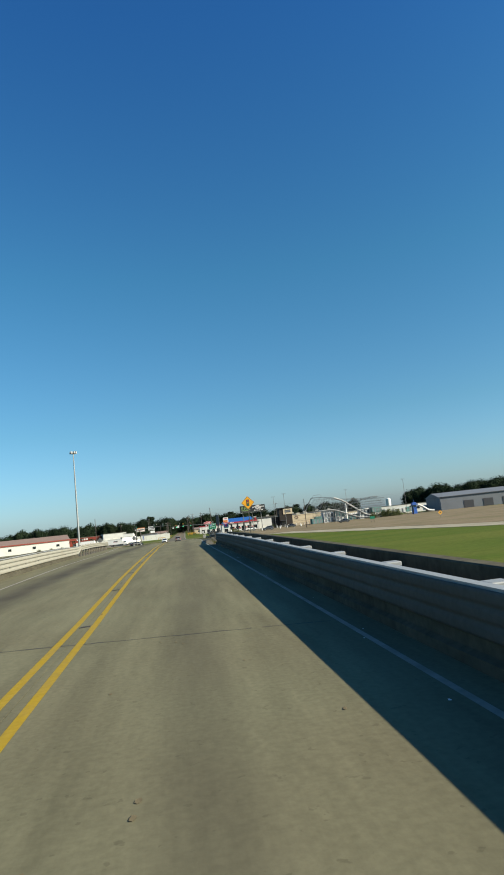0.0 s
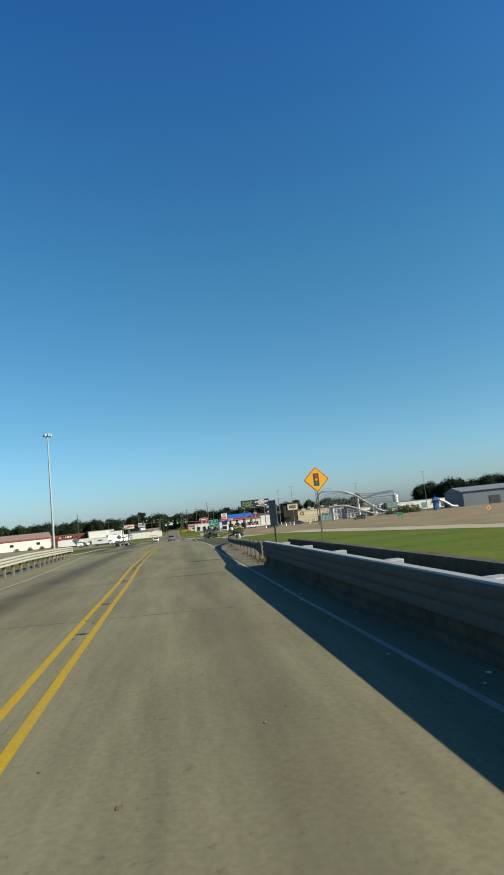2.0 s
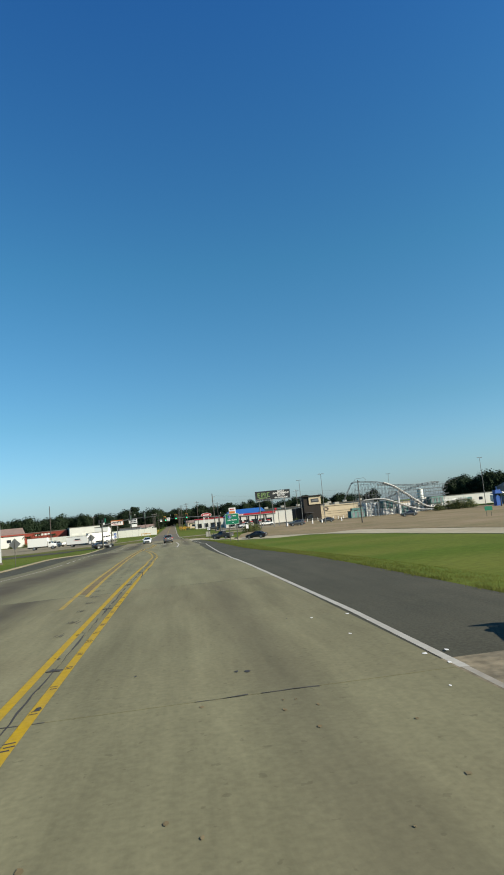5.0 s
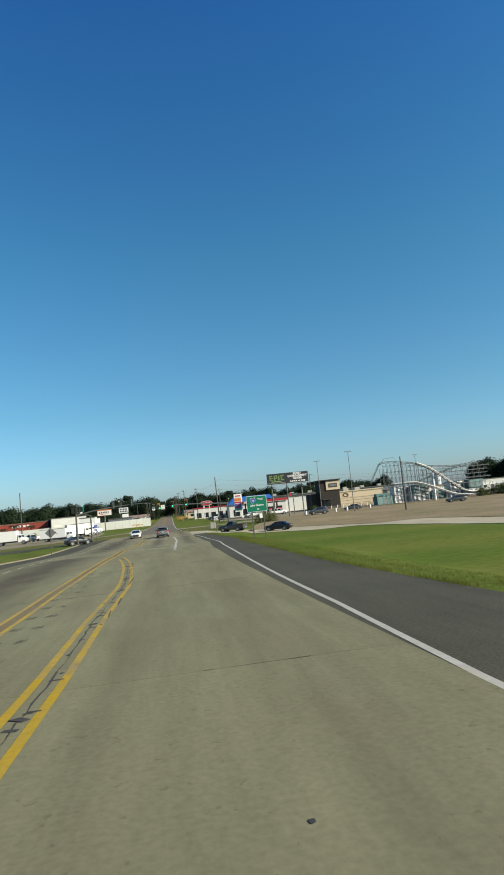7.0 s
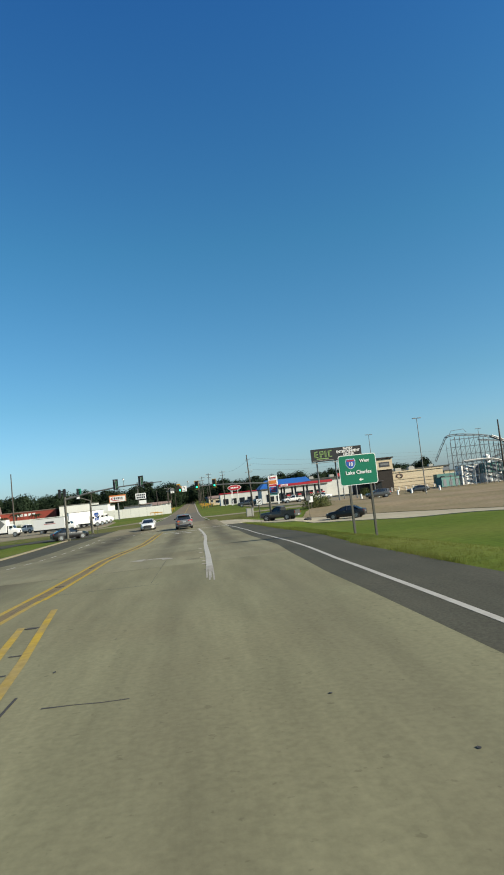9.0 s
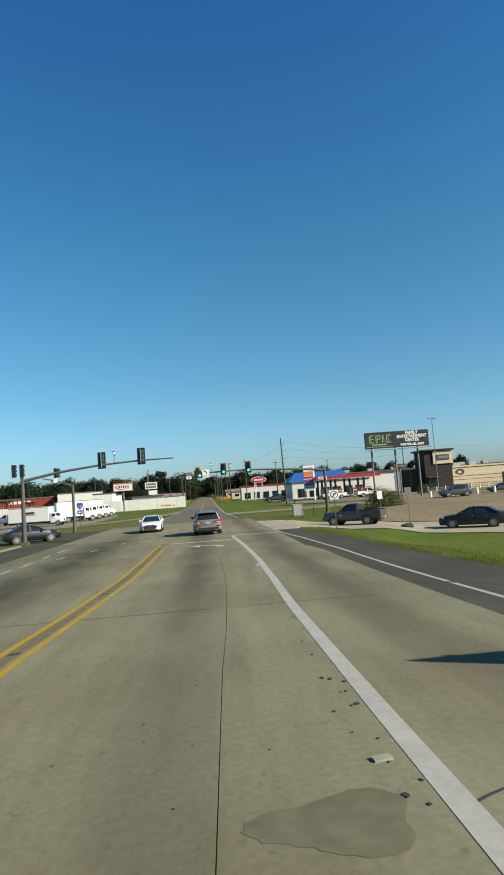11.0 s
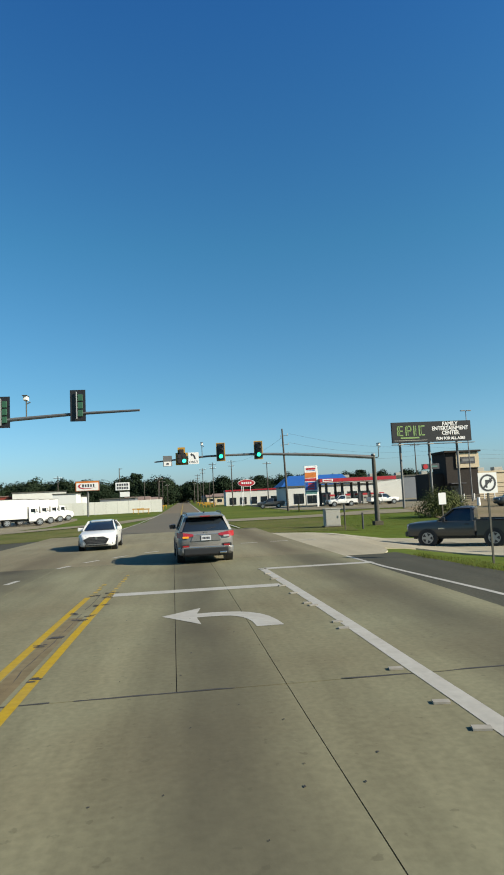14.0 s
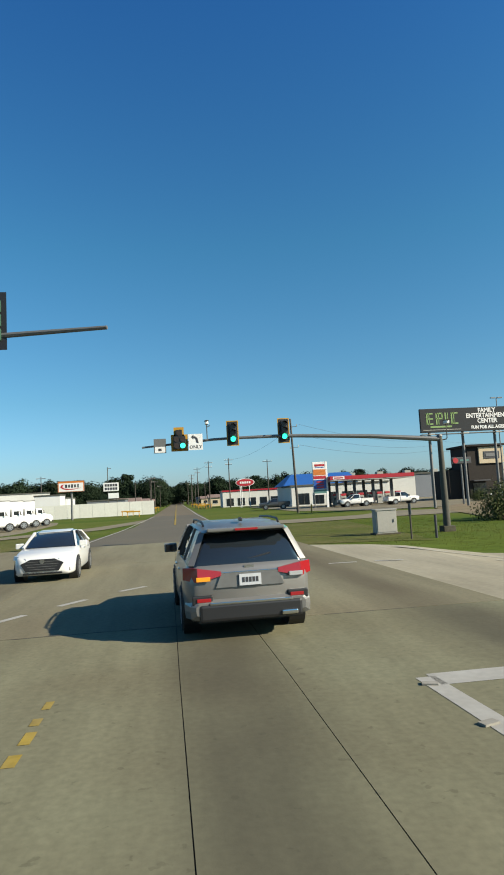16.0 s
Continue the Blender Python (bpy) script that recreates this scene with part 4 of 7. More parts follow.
def guide_sign():
    x0, x1, y, zb, zt = 17.4, 19.48, -31.9, 3.03, 4.66
    cx, w, h, cz = (x0 + x1) / 2, x1 - x0, zt - zb, (zt + zb) / 2
    t = thing("guide_sign", pose(cx, y, 0), "large green highway guide sign on two steel posts", "road sign")
    g = gz(cx, y)
    for dx in (-0.55, 0.62):
        part("post", box(0.11, 0.14, zt - g + 0.2, dx, 0.1, (zt + g - 0.4) / 2, 0.01), M["steel"], t)
    def rr(w, h, r):
        pts = []
        for cx_, cz_, a0 in ((w / 2 - r, h / 2 - r, 0), (-w / 2 + r, h / 2 - r, 90), (-w / 2 + r, -h / 2 + r, 180), (w / 2 - r, -h / 2 + r, 270)):
            for k in range(5):
                a = radians(a0 + 22.5 * k)
                pts.append((cx_ + r * math.cos(a), cz + cz_ + r * math.sin(a)))
        return pts
    panel = part("panel", plate(rr(w, h, 0.13), 0.02), M["sign_white"], t, "white-edged sign panel")
    f = part("face", plate(rr(w - 0.07, h - 0.07, 0.11), -0.006), M["sign_green"], panel, "green reflective face")
    # route shield
    sh = [(0, -0.27), (0.14, -0.2), (0.24, -0.05), (0.25, 0.12), (0.2, 0.26), (0.1, 0.23), (0, 0.25), (-0.1, 0.23), (-0.2, 0.26), (-0.25, 0.12), (-0.24, -0.05), (-0.14, -0.2)]
    sx, sz = -0.38, cz + 0.34
    part("shield_edge", plate([(sx + a * 1.08, sz + c * 1.08) for a, c in sh], -0.010), M["sign_white"], panel)
    part("shield", plate([(sx + a, sz + c) for a, c in sh], -0.014), M["sign_blue"], panel, "blue route shield")
    part("shield_band", plate([(sx - 0.2, sz + 0.13), (sx + 0.2, sz + 0.13), (sx + 0.185, sz + 0.22), (sx + 0.1, sz + 0.2), (sx, sz + 0.215), (sx - 0.1, sz + 0.2), (sx - 0.185, sz + 0.22)], -0.018), M["sign_red"], panel)
    for words, size, dx, dz in (("10", 0.27, sx, sz - 0.03), ("West", 0.24, 0.38, cz + 0.45), ("Lake Charles", 0.27, 0.0, cz - 0.15)):
        text_mesh(words, size, 0.008, M["sign_white"], panel, Matrix.Translation((dx, -0.022, dz)) @ FACE, wide=1.0, bold=0.006)
    part("arrow", plate([(-0.02, cz - 0.55), (0.1, cz - 0.46), (0.1, cz - 0.52), (0.22, cz - 0.52), (0.22, cz - 0.58), (0.1, cz - 0.58), (0.1, cz - 0.64)], -0.012), M["sign_white"], panel, "white arrow")


def no_turn_sign():
    x, y = 16.75, 3.9
    g = gz(x, y)
    t = thing("no_right_turn_sign", pose(x, y, 0), "white no-right-turn sign on a galvanised post in the grass", "road sign")
    part("post", box(0.06, 0.04, 2.9 - g, 0, 0.03, (2.4 + g - 0.5) / 2, 0.006), M["steel"], t)
    panel = part("panel", box(0.60, 0.012, 0.62, 0, 0, 2.1, 0.0), M["sign_white"], t)
    b = None
    ring = []
    for k in range(24):
        a0, a1 = k * math.tau / 24, (k + 1) * math.tau / 24
        ring.append((math.cos(a0), math.sin(a0)))
    b = bmesh.new()
    o = [b.verts.new((0.26 * a, -0.012, 2.1 + 0.26 * c)) for a, c in ring]
    i = [b.verts.new((0.205 * a, -0.012, 2.1 + 0.205 * c)) for a, c in ring]
    for k in range(24):
        b.faces.new((o[k], o[(k + 1) % 24], i[(k + 1) % 24], i[k]))
    box(0.05, 0.004, 0.42, 0, -0.013, 2.1, rot=Matrix.Rotation(radians(45), 4, "Y"), bm=b)
    part("ring", b, M["ink"], panel, "dark prohibition ring")
    part("arrow", plate([(-0.08, 1.95), (-0.02, 1.95), (-0.02, 2.13), (0.06, 2.13), (0.06, 2.07), (0.15, 2.16), (0.06, 2.25), (0.06, 2.19), (-0.08, 2.19)], -0.009), M["ink"], panel)


def small_sign(name, x, y, zt, w, h, material, label, ry=0, back=False):
    g = gz(x, y)
    t = thing(name, pose(x, y, 0, 0, 0, ry), label, "road sign")
    part("post", box(0.06, 0.05, zt - g + 0.2, 0, 0.04, (zt + g - 0.3) / 2, 0.006), M["steel"], t)
    return t


def route_sign():
    t = small_sign("route_marker", -4.62, 27.0, 2.75, 0.66, 0.9, None, "blue route marker with a direction plate on a post")
    sh = [(0, -0.33), (0.17, -0.24), (0.3, -0.06), (0.31, 0.15), (0.25, 0.32), (0, 0.3), (-0.25, 0.32), (-0.31, 0.15), (-0.3, -0.06), (-0.17, -0.24)]
    part("shield_edge", plate([(a * 1.1, 2.4 + b * 1.1) for a, b in sh], 0.01), M["sign_white"], t)
    part("shield", plate([(a, 2.4 + b) for a, b in sh], -0.006), M["sign_blue"], t, "blue route shield")
    text_mesh("10", 0.36, 0.006, M["sign_white"], t, Matrix.Translation((0, -0.012, 2.32)) @ FACE)
    part("arrow_plate", box(0.55, 0.012, 0.4, 0, 0, 1.78), M["sign_blue"], t)
    part("arrow", plate([(-0.18, 1.78), (-0.04, 1.9), (-0.04, 1.82), (0.18, 1.82), (0.18, 1.74), (-0.04, 1.74), (-0.04, 1.66)], -0.012), M["sign_white"], t)


def diamond_back(x, y, z, r):
    t = thing("road_sign_back", pose(x, y, 0), "grey back of a diamond road sign on a post", "road sign")
    g = gz(x, y)
    part("post", box(0.07, 0.05, z - g + 0.7, 0, -0.03, (z + g) / 2, 0.008), M["steel"], t)
    part("panel", plate([(-r, z), (0, z - r), (r, z), (0, z + r)], 0.012), M["sign_back"], t)


def ramp_diamond(x, y, z, r):
    t = thing("ramp_warning_sign", pose(x, y, 0), "small yellow diamond sign beside the ramp", "road sign")
    g = gz(x, y)
    part("post", box(0.07, 0.05, z - g + 0.5, 0, 0.04, (z + g) / 2, 0.006), M["steel"], t)
    p = part("panel", plate([(-r, z), (0, z - r), (r, z), (0, z + r)], -0.015), M["sign_yellow"], t)
    part("symbol", box(r * 0.5, 0.01, r * 0.8, 0, -0.022, z), M["ink"], p)


def edge_on_sign(x, y):
    """A post with a small sign turned away, and rubbish at its foot."""
    g = gz(x, y)
    t = thing("ramp_sign_post", pose(x, y, g), "slim post with a small dark sign turned edge-on in the grass", "road sign")
    part("post", box(0.07, 0.06, 3.0, 0, 0, 1.4, 0.008), M["wood_post"], t)
    part("panel", box(0.5, 0.03, 0.6, 0, -0.05, 2.6, 0.0), M["sign_back"], t)
    b = thing("rubbish_bag", pose(x - 0.35, y - 0.5, g), "crumpled black rubbish bag lying in the grass", "bag")
    m = bmesh.new()
    bmesh.ops.create_icosphere(m, subdivisions=3, radius=0.32)
    for v in m.verts:
        v.co *= 1 + 0.35 * noise.noise(v.co * 5.0)
        v.co.z = v.co.z * 0.6 + 0.14
        v.co.x *= 1.5
    part("bag", m, M["rubber"], b)


warning_sign()
ramp_diamond(81, -41, 0.95, 0.6)
edge_on_sign(23.0, 7.6)
guide_sign()
no_turn_sign()
route_sign()
diamond_back(-4.2, -20.0, 2.85, 0.62)
diamond_back(-11.0, -42.0, 3.3, 0.75)


# ---- traffic signals ----
def signal_head(parent, x, y, z, lit=2, facing=-1, dog=False):
    """A three-lamp head with a yellow-edged backplate; facing -1 shows its lamps towards -y."""
    f = facing
    head = part("signal_head", box(0.30, 0.22, 0.98, x, y, z, 0.02), M["black"], parent)
    if not dog:
        part("backplate_edge", box(0.62, 0.012, 1.30, x, y - f * 0.10, z), M["signal_yellow"] if f < 0 else M["black"], head)
        part("backplate", box(0.52, 0.016, 1.20, x, y - f * 0.098 + f * 0.004, z), M["black"], head)
    for k in range(3):
        zz = z + 0.32 - 0.32 * k
        part("lens", tube((x, y + f * 0.11, zz), (x, y + f * 0.13, zz), 0.135, seg=18), M["lens_green"] if (k == lit and f < 0) else M["lens_off"], head)
        b = bmesh.new()
        n = 10
        ring0 = [b.verts.new((x + 0.15 * math.cos(a), y + f * 0.11, zz + 0.15 * math.sin(a))) for a in np.linspace(radians(-25), radians(205), n)]
        ring1 = [b.verts.new((x + 0.15 * math.cos(a), y + f * 0.34, zz + 0.15 * math.sin(a))) for a in np.linspace(radians(-5), radians(185), n)]
        for i in range(n - 1):
            b.faces.new((ring0[i], ring0[i + 1], ring1[i + 1], ring1[i]))
        part("visor", b, M["black"], head)
    return head


def arm_curve(p, n=14):
    """Smooth points through a mast arm's knots."""
    xs = np.linspace(0, 1, len(p))
    return [tuple(float(np.interp(t, xs, [q[k] for q in p])) for k in range(3)) for t in np.linspace(0, 1, n)]


def bar_along(points, r0, r1, seg=8):
    """One round bar bent through the points, tapering from r0 to r1."""
    pts = [Vector(p) for p in points]
    n = len(pts)
    rings = []
    for i, p in enumerate(pts):
        d = (pts[min(n - 1, i + 1)] - pts[max(0, i - 1)]).normalized()
        u = d.cross(Vector((0, 0, 1)) if abs(d.z) < 0.95 else Vector((1, 0, 0))).normalized()
        v = d.cross(u).normalized()
        r = r0 + (r1 - r0) * i / (n - 1)
        rings.append([p + (u * math.cos(k * math.tau / seg) + v * math.sin(k * math.tau / seg)) * r for k in range(seg)])
    return loft(rings)


def detector(parent, x, y, z):
    d = part("detector_bracket", tube((x, y, z), (x, y, z + 0.75), 0.025), M["steel"], parent)
    part("camera_box", box(0.16, 0.40, 0.17, x, y - 0.05, z + 0.84, 0.03), M["sign_white"], d)
    part("camera_hood", box(0.2, 0.5, 0.02, x, y - 0.08, z + 0.94, 0.0), M["steel"], d)
    part("side_arm", beam((x, y, z + 0.62), (x + 0.16, y, z + 0.7), 0.04, 0.04), M["steel"], d)


def mast_right():
    g = gz(21.0, 28.1)
    t = thing("signal_mast", pose(0, 0, 0), "grey steel signal mast with a long arm and lit green signals", "traffic signal", "signal masts")
    part("base", box(0.62, 0.62, 0.35, 21.0, 28.1, g + 0.12, 0.02), M["parapet"], t)
    smooth(part("pole", tube((21.0, 28.1, g), (20.98, 28.1, 4.55), 0.19, 0.13, 14), M["steel"], t))
    part("cap", tube((20.98, 28.1, 4.5), (20.98, 28.1, 4.62), 0.17, 0.12, 12), M["steel_dark"], t)
    arm = arm_curve([(20.98, 28.1, 4.38), (17.2, 28.4, 4.72), (12.9, 29.0, 4.98), (9.6, 29.4, 5.0), (5.6, 29.6, 4.72)])
    smooth(part("arm", bar_along(arm, 0.13, 0.05), M["steel_dark"], t))
    for x, z in ((12.92, 5.25), (10.25, 5.22)):
        signal_head(t, x, 28.9, z)
    # cluster of five lamps for the turn lane
    cl = part("turn_signal", box(0.62, 0.24, 0.66, 7.52, 29.2, 4.86, 0.02), M["black"], t, "five-lamp cluster with a yellow edge")
    part("upper_lamp_box", box(0.34, 0.24, 0.36, 7.5, 29.2, 5.34, 0.02), M["black"], cl)
    part("backplate_edge", box(0.86, 0.012, 0.86, 7.52, 29.31, 4.86), M["signal_yellow"], cl)
    part("backplate_edge", box(0.52, 0.012, 0.5, 7.5, 29.31, 5.42), M["signal_yellow"], cl)
    for dx, dz, on in ((-0.16, 0.16, 0), (0.16, 0.16, 0), (-0.16, -0.16, 0), (0.16, -0.16, 1)):
        part("lens", tube((7.52 + dx, 29.08, 4.86 + dz), (7.52 + dx, 29.05, 4.86 + dz), 0.13, seg=16), M["lens_green"] if on else M["lens_off"], cl)
    part("lens", tube((7.5, 29.08, 5.34), (7.5, 29.05, 5.34), 0.13, seg=16), M["lens_off"], cl)
    s = part("lane_sign", box(0.72, 0.02, 0.82, 8.34, 29.1, 4.86, 0.0), M["sign_white"], t, "white left-turn-only sign")
    part("arrow", plate([(8.24, 5.0), (8.12, 5.12), (8.24, 5.24), (8.24, 5.16), (8.34, 5.14), (8.44, 5.04), (8.5, 4.8), (8.4, 4.8), (8.35, 4.98), (8.3, 5.06), (8.24, 5.08)], -0.006), M["ink"], s).location = (0, 29.086, 0)
    text_mesh("ONLY", 0.24, 0.006, M["ink"], s, Matrix.Translation((8.34, 29.085, 4.6)) @ FACE)
    n = part("arm_sign", box(0.62, 0.02, 0.74, 6.52, 29.3, 4.74), M["sign_back"], t, "small grey-and-white arm sign")
    part("arm_sign_face", box(0.52, 0.012, 0.3, 6.52, 29.285, 4.55), M["sign_white"], n)
    part("arm_sign_bar", box(0.16, 0.012, 0.12, 6.52, 29.276, 4.55), M["ink"], n)
    detector(t, 8.95, 29.3, 5.0)
    detector(t, 21.35, 28.0, 4.4)
    part("camera_arm", bar_along([(20.98, 28.1, 4.3), (21.3, 28.0, 4.35), (21.35, 28.0, 4.45)], 0.03, 0.03), M["steel"], t)


def mast_left():
    g = gz(-6.0, 12.57)
    t = thing("signal_mast", pose(0, 0, 0), "grey steel signal mast showing two dark signal backs", "traffic signal", "signal masts")
    part("base", box(0.6, 0.6, 0.3, -6.0, 12.57, g + 0.1, 0.02), M["parapet"], t)
    smooth(part("pole", tube((-6.0, 12.57, g), (-6.0, 12.57, 5.15), 0.18, 0.13, 14), M["steel"], t))
    arm = arm_curve([(-6.0, 12.57, 4.75), (-3.1, 12.35, 5.26), (0.28, 12.1, 5.6), (3.4, 11.6, 5.72), (5.92, 11.0, 5.7)])
    smooth(part("arm", bar_along(arm, 0.12, 0.045), M["steel_dark"], t))
    for x, y, z in ((0.28, 12.12, 5.93), (3.4, 11.62, 6.04)):
        h = signal_head(t, x, y, z, facing=1)
        part("bracket", box(0.045, 0.05, 1.12, x - 0.04, y - 0.18, z, 0.01), M["galv"], h, "pale mounting bracket")
        for k in range(3):
            part("lamp_back", box(0.2, 0.06, 0.27, x + 0.1, y - 0.145, z + 0.32 - 0.32 * k, 0.02), M["signal_green"], h, "dark green lamp housing")
    detector(t, 1.25, 12.0, 5.62)
    for dx in (-0.5, 0.1):
        signal_head(t, -6.0 + dx, 12.2, 5.55, facing=1, dog=True)


def mast_corner():
    g = gz(-5.7, 29.2)
    t = thing("signal_post", pose(0, 0, 0), "pale steel corner post with a short arm and a side signal", "traffic signal")
    part("base", box(0.5, 0.5, 0.25, -5.7, 29.2, g + 0.08, 0.02), M["parapet"], t)
    smooth(part("pole", tube((-5.7, 29.2, g), (-5.7, 29.2, 4.62), 0.17, 0.13, 14), M["steel"], t))
    smooth(part("arm", bar_along([(-5.7, 29.2, 4.55), (-7.3, 28.8, 5.2), (-8.6, 28.4, 5.5)], 0.09, 0.06), M["steel"], t))
    h = part("signal_head", box(0.3, 0.34, 1.0, -7.3, 28.7, 6.0, 0.02), M["black"], t)
    for k in range(3):
        part("visor", tube((-7.15, 28.7, 6.32 - 0.32 * k), (-6.85, 28.6, 6.3 - 0.32 * k), 0.15, 0.16, 12), M["sign_green"], h)
    part("sign_plate", box(0.42, 0.02, 0.5, -7.3, 28.6, 5.25), M["sign_white"], t)


mast_right()
mast_left()
mast_corner()


def cabinet():
    x, y = 17.85, 28.6
    g = gz(x, y)
    t = thing("signal_cabinet", pose(x, y, g), "grey aluminium signal control cabinet on a pad", "cabinet")
    part("pad", box(1.3, 0.9, 0.12, 0, 0, 0.04, 0.01), M["parapet"], t)
    b = part("body", box(1.08, 0.66, 1.18, 0, 0, 0.68, 0.02), M["cabinet"], t)
    part("hood", box(1.14, 0.74, 0.06, 0, 0, 1.29, 0.01), M["cabinet"], t)
    part("door", box(0.98, 0.02, 1.04, 0, -0.34, 0.68, 0.006), M["cabinet"], b)
    part("handle", box(0.03, 0.04, 0.16, 0.36, -0.37, 0.72, 0.006), M["steel_dark"], b)


cabinet()


def plain_post(name, x, y, h, r, material, label, category="post"):
    g = gz(x, y)
    t = thing(name, pose(x, y, g - 0.2), label, category)
    part("post", tube((0, 0, 0), (0, 0, h + 0.2), r, seg=10), material, t)
    return t


plain_post("marker_post", 18.95, 24.8, 1.05, 0.06, M["ink"], "short black marker post in the grass")
pp = plain_post("sign_post", 17.8, 24.9, 1.6, 0.04, M["pole_wood"], "thin dark post holding a small panel edge-on")
part("panel", box(0.03, 0.3, 0.5, 0, 0, 1.55, 0.004), M["sign_back"], pp)
plain_post("marker_post", 23.9, 73.0, 1.1, 0.09, M["signal_yellow"], "yellow utility marker post in the grass")


# ---- lamp masts, utility poles and wires ----
def utility_pole(x, y, zt, r=0.16, arms=1, label="dark wooden utility pole with crossarm", lean=0.0, ry=0):
    g = gz(x, y)
    t = thing("utility_pole", pose(x, y, 0, 0, lean, ry), label, "utility pole", "utility poles")
    smooth(part("pole", tube((0, 0, g - 0.3), (0, 0, zt), r, r * 0.6, 12), M["pole_wood"], t))
    for k in range(arms):
        z = zt - 0.5 - 1.1 * k
        part("crossarm", box(2.2 if k == 0 else 1.7, 0.1, 0.12, 0, -0.12, z, 0.01), M["pole_wood"], t)
        for dx in (-0.95, -0.45, 0.45, 0.95):
            part("insulator", tube((dx * (1 if k == 0 else .75), -0.12, z + 0.06), (dx * (1 if k == 0 else .75), -0.12, z + 0.26), 0.045, 0.03, 8), M["sign_white"], t)
    return t


up = utility_pole(23.2, 78.2, 12.1, 0.19, 0, "tall dark wooden utility pole with side brackets", lean=-1.5)
for z in (11.0, 9.6, 8.2):
    part("bracket", box(0.9, 0.06, 0.06, 0.35, 0, z), M["pole_wood"], up)
    part("insulator", tube((0.8, 0, z), (0.8, 0, z + 0.3), 0.06, 0.05, 8), M["cabinet"], up)
    part("insulator", tube((-0.3, 0, z - 0.2), (-0.3, 0, z + 0.1), 0.06, 0.05, 8), M["cabinet"], up)
utility_pole(20.5, 149.7, 11.9, 0.17, 2)
utility_pole(28.9, 140.8, 10.6, 0.15, 1)
utility_pole(15.8, 156, 11.8, 0.16, 2)
utility_pole(13.9, 186, 11.8, 0.16, 2)
utility_pole(13.2, 230, 11.6, 0.16, 2)
utility_pole(13.6, 330, 11.8, 0.16, 2)
utility_pole(-26.9, 64.9, 12.1, 0.16, 0, "tall bare wooden utility pole beside the yard")
utility_pole(-24.9, 150, 9.5, 0.15, 1)
utility_pole(59.5, 118, 12.2, 0.16, 1)
utility_pole(56.0, 23.0, 10.2, 0.17, 0, "bare dark wooden utility pole beside the ramp")
for k, (x, y, h) in enumerate([(1.2, 150, 8.2), (0.6, 165, 7.4), (-0.4, 182, 8.6), (0.2, 204, 9.0), (-0.6, 228, 8.5), (-3.2, 158, 7.5), (0.4, 262, 9), (-1, 300, 9.2)]):
    utility_pole(x, y, h, 0.13, 1 if k % 3 == 0 else 0, "slim weathered utility pole along the far road")
for k, (x, y, h) in enumerate([(13.2, 190, 7.0), (13.0, 232, 7.4), (12.8, 290, 8), (15.5, 175, 7)]):
    utility_pole(x, y, h, 0.12, 0, "slim weathered utility pole along the far road")


def wire(p, q, sag=0.8, r=0.014):
    pts = []
    for k in range(13):
        t = k / 12
        v = Vector(p).lerp(Vector(q), t)
        v.z -= sag * 4 * t * (1 - t)
        pts.append(v)
    solid("power_line", bar_along(pts, r, r), M["cable"], "thin black overhead power line", "power line")


for z, z2 in ((11.3, 11.5), (9.9, 10.4), (8.5, 9.4)):
    wire((24.0, 78.2, z), (59.5, 118, z2), 0.9)
    wire((59.5, 118, z2), (150, 160, z2), 1.2)
wire((23.2, 78.2, 11.0), (20.5, 149.7, 11.4), 1.0)
wire((15.8, 156, 11.4), (13.9, 186, 11.4), 0.5)
wire((13.9, 186, 11.4), (13.2, 230, 11.2), 0.7)


def lamp_pole(x, y, zt, label, heads=2, r=0.11):
    g = gz(x, y)
    t = thing("lamp_post", pose(x, y, 0), label, "lamp post", "lamp posts")
    smooth(part("pole", tube((0, 0, g - 0.2), (0, 0, zt), r, r * 0.55, 12), M["steel_dark"], t))
    for s in ((-1, 1) if heads == 2 else (1,)):
        part("lamp_head", box(0.75, 0.32, 0.14, s * 0.5, 0, zt + 0.02, 0.03), M["steel_dark"], t)
    return t


lamp_pole(52.3, 45.5, 13.7, "tall slim parking-lot lamp post with twin heads")
lamp_pole(52.8, 78.5, 14.0, "tall slim parking-lot lamp post with twin heads")
lamp_pole(110, 62, 15.5, "tall slim parking-lot lamp post far across the lot")
lamp_pole(-9.7, 155, 11.0, "slim roadside lamp post beside the far road", heads=1)
lamp_pole(96, 110, 15.0, "tall slim parking-lot lamp post far across the lot")


def high_mast():
    x, y, zt = -21.6, -9.9, 31.2
    g = gz(x, y)
    t = thing("high_mast_light", pose(x, y, 0), "very tall tapered galvanised highway light mast", "light mast")
    smooth(part("pole", tube((0, 0, g - 0.2), (0, 0, zt), 0.34, 0.14, 16), M["galv"], t))
    part("base", tube((0, 0, g - 0.2), (0, 0, g + 0.35), 0.55, 0.5, 16), M["parapet"], t)
    part("ring", tube((0, 0, zt - 0.35), (0, 0, zt - 0.15), 0.55, seg=16), M["steel_dark"], t)
    for k in range(6):
        a = k * math.tau / 6
        l = part("lamp_head", tube((0.85 * math.cos(a), 0.85 * math.sin(a), zt - 0.5), (0.85 * math.cos(a), 0.85 * math.sin(a), zt + 0.25), 0.36, 0.2, 12), M["galv"], t)
        part("bracket", tube((0, 0, zt - 0.25), (0.85 * math.cos(a), 0.85 * math.sin(a), zt - 0.1), 0.04), M["steel_dark"], l)


high_mast()


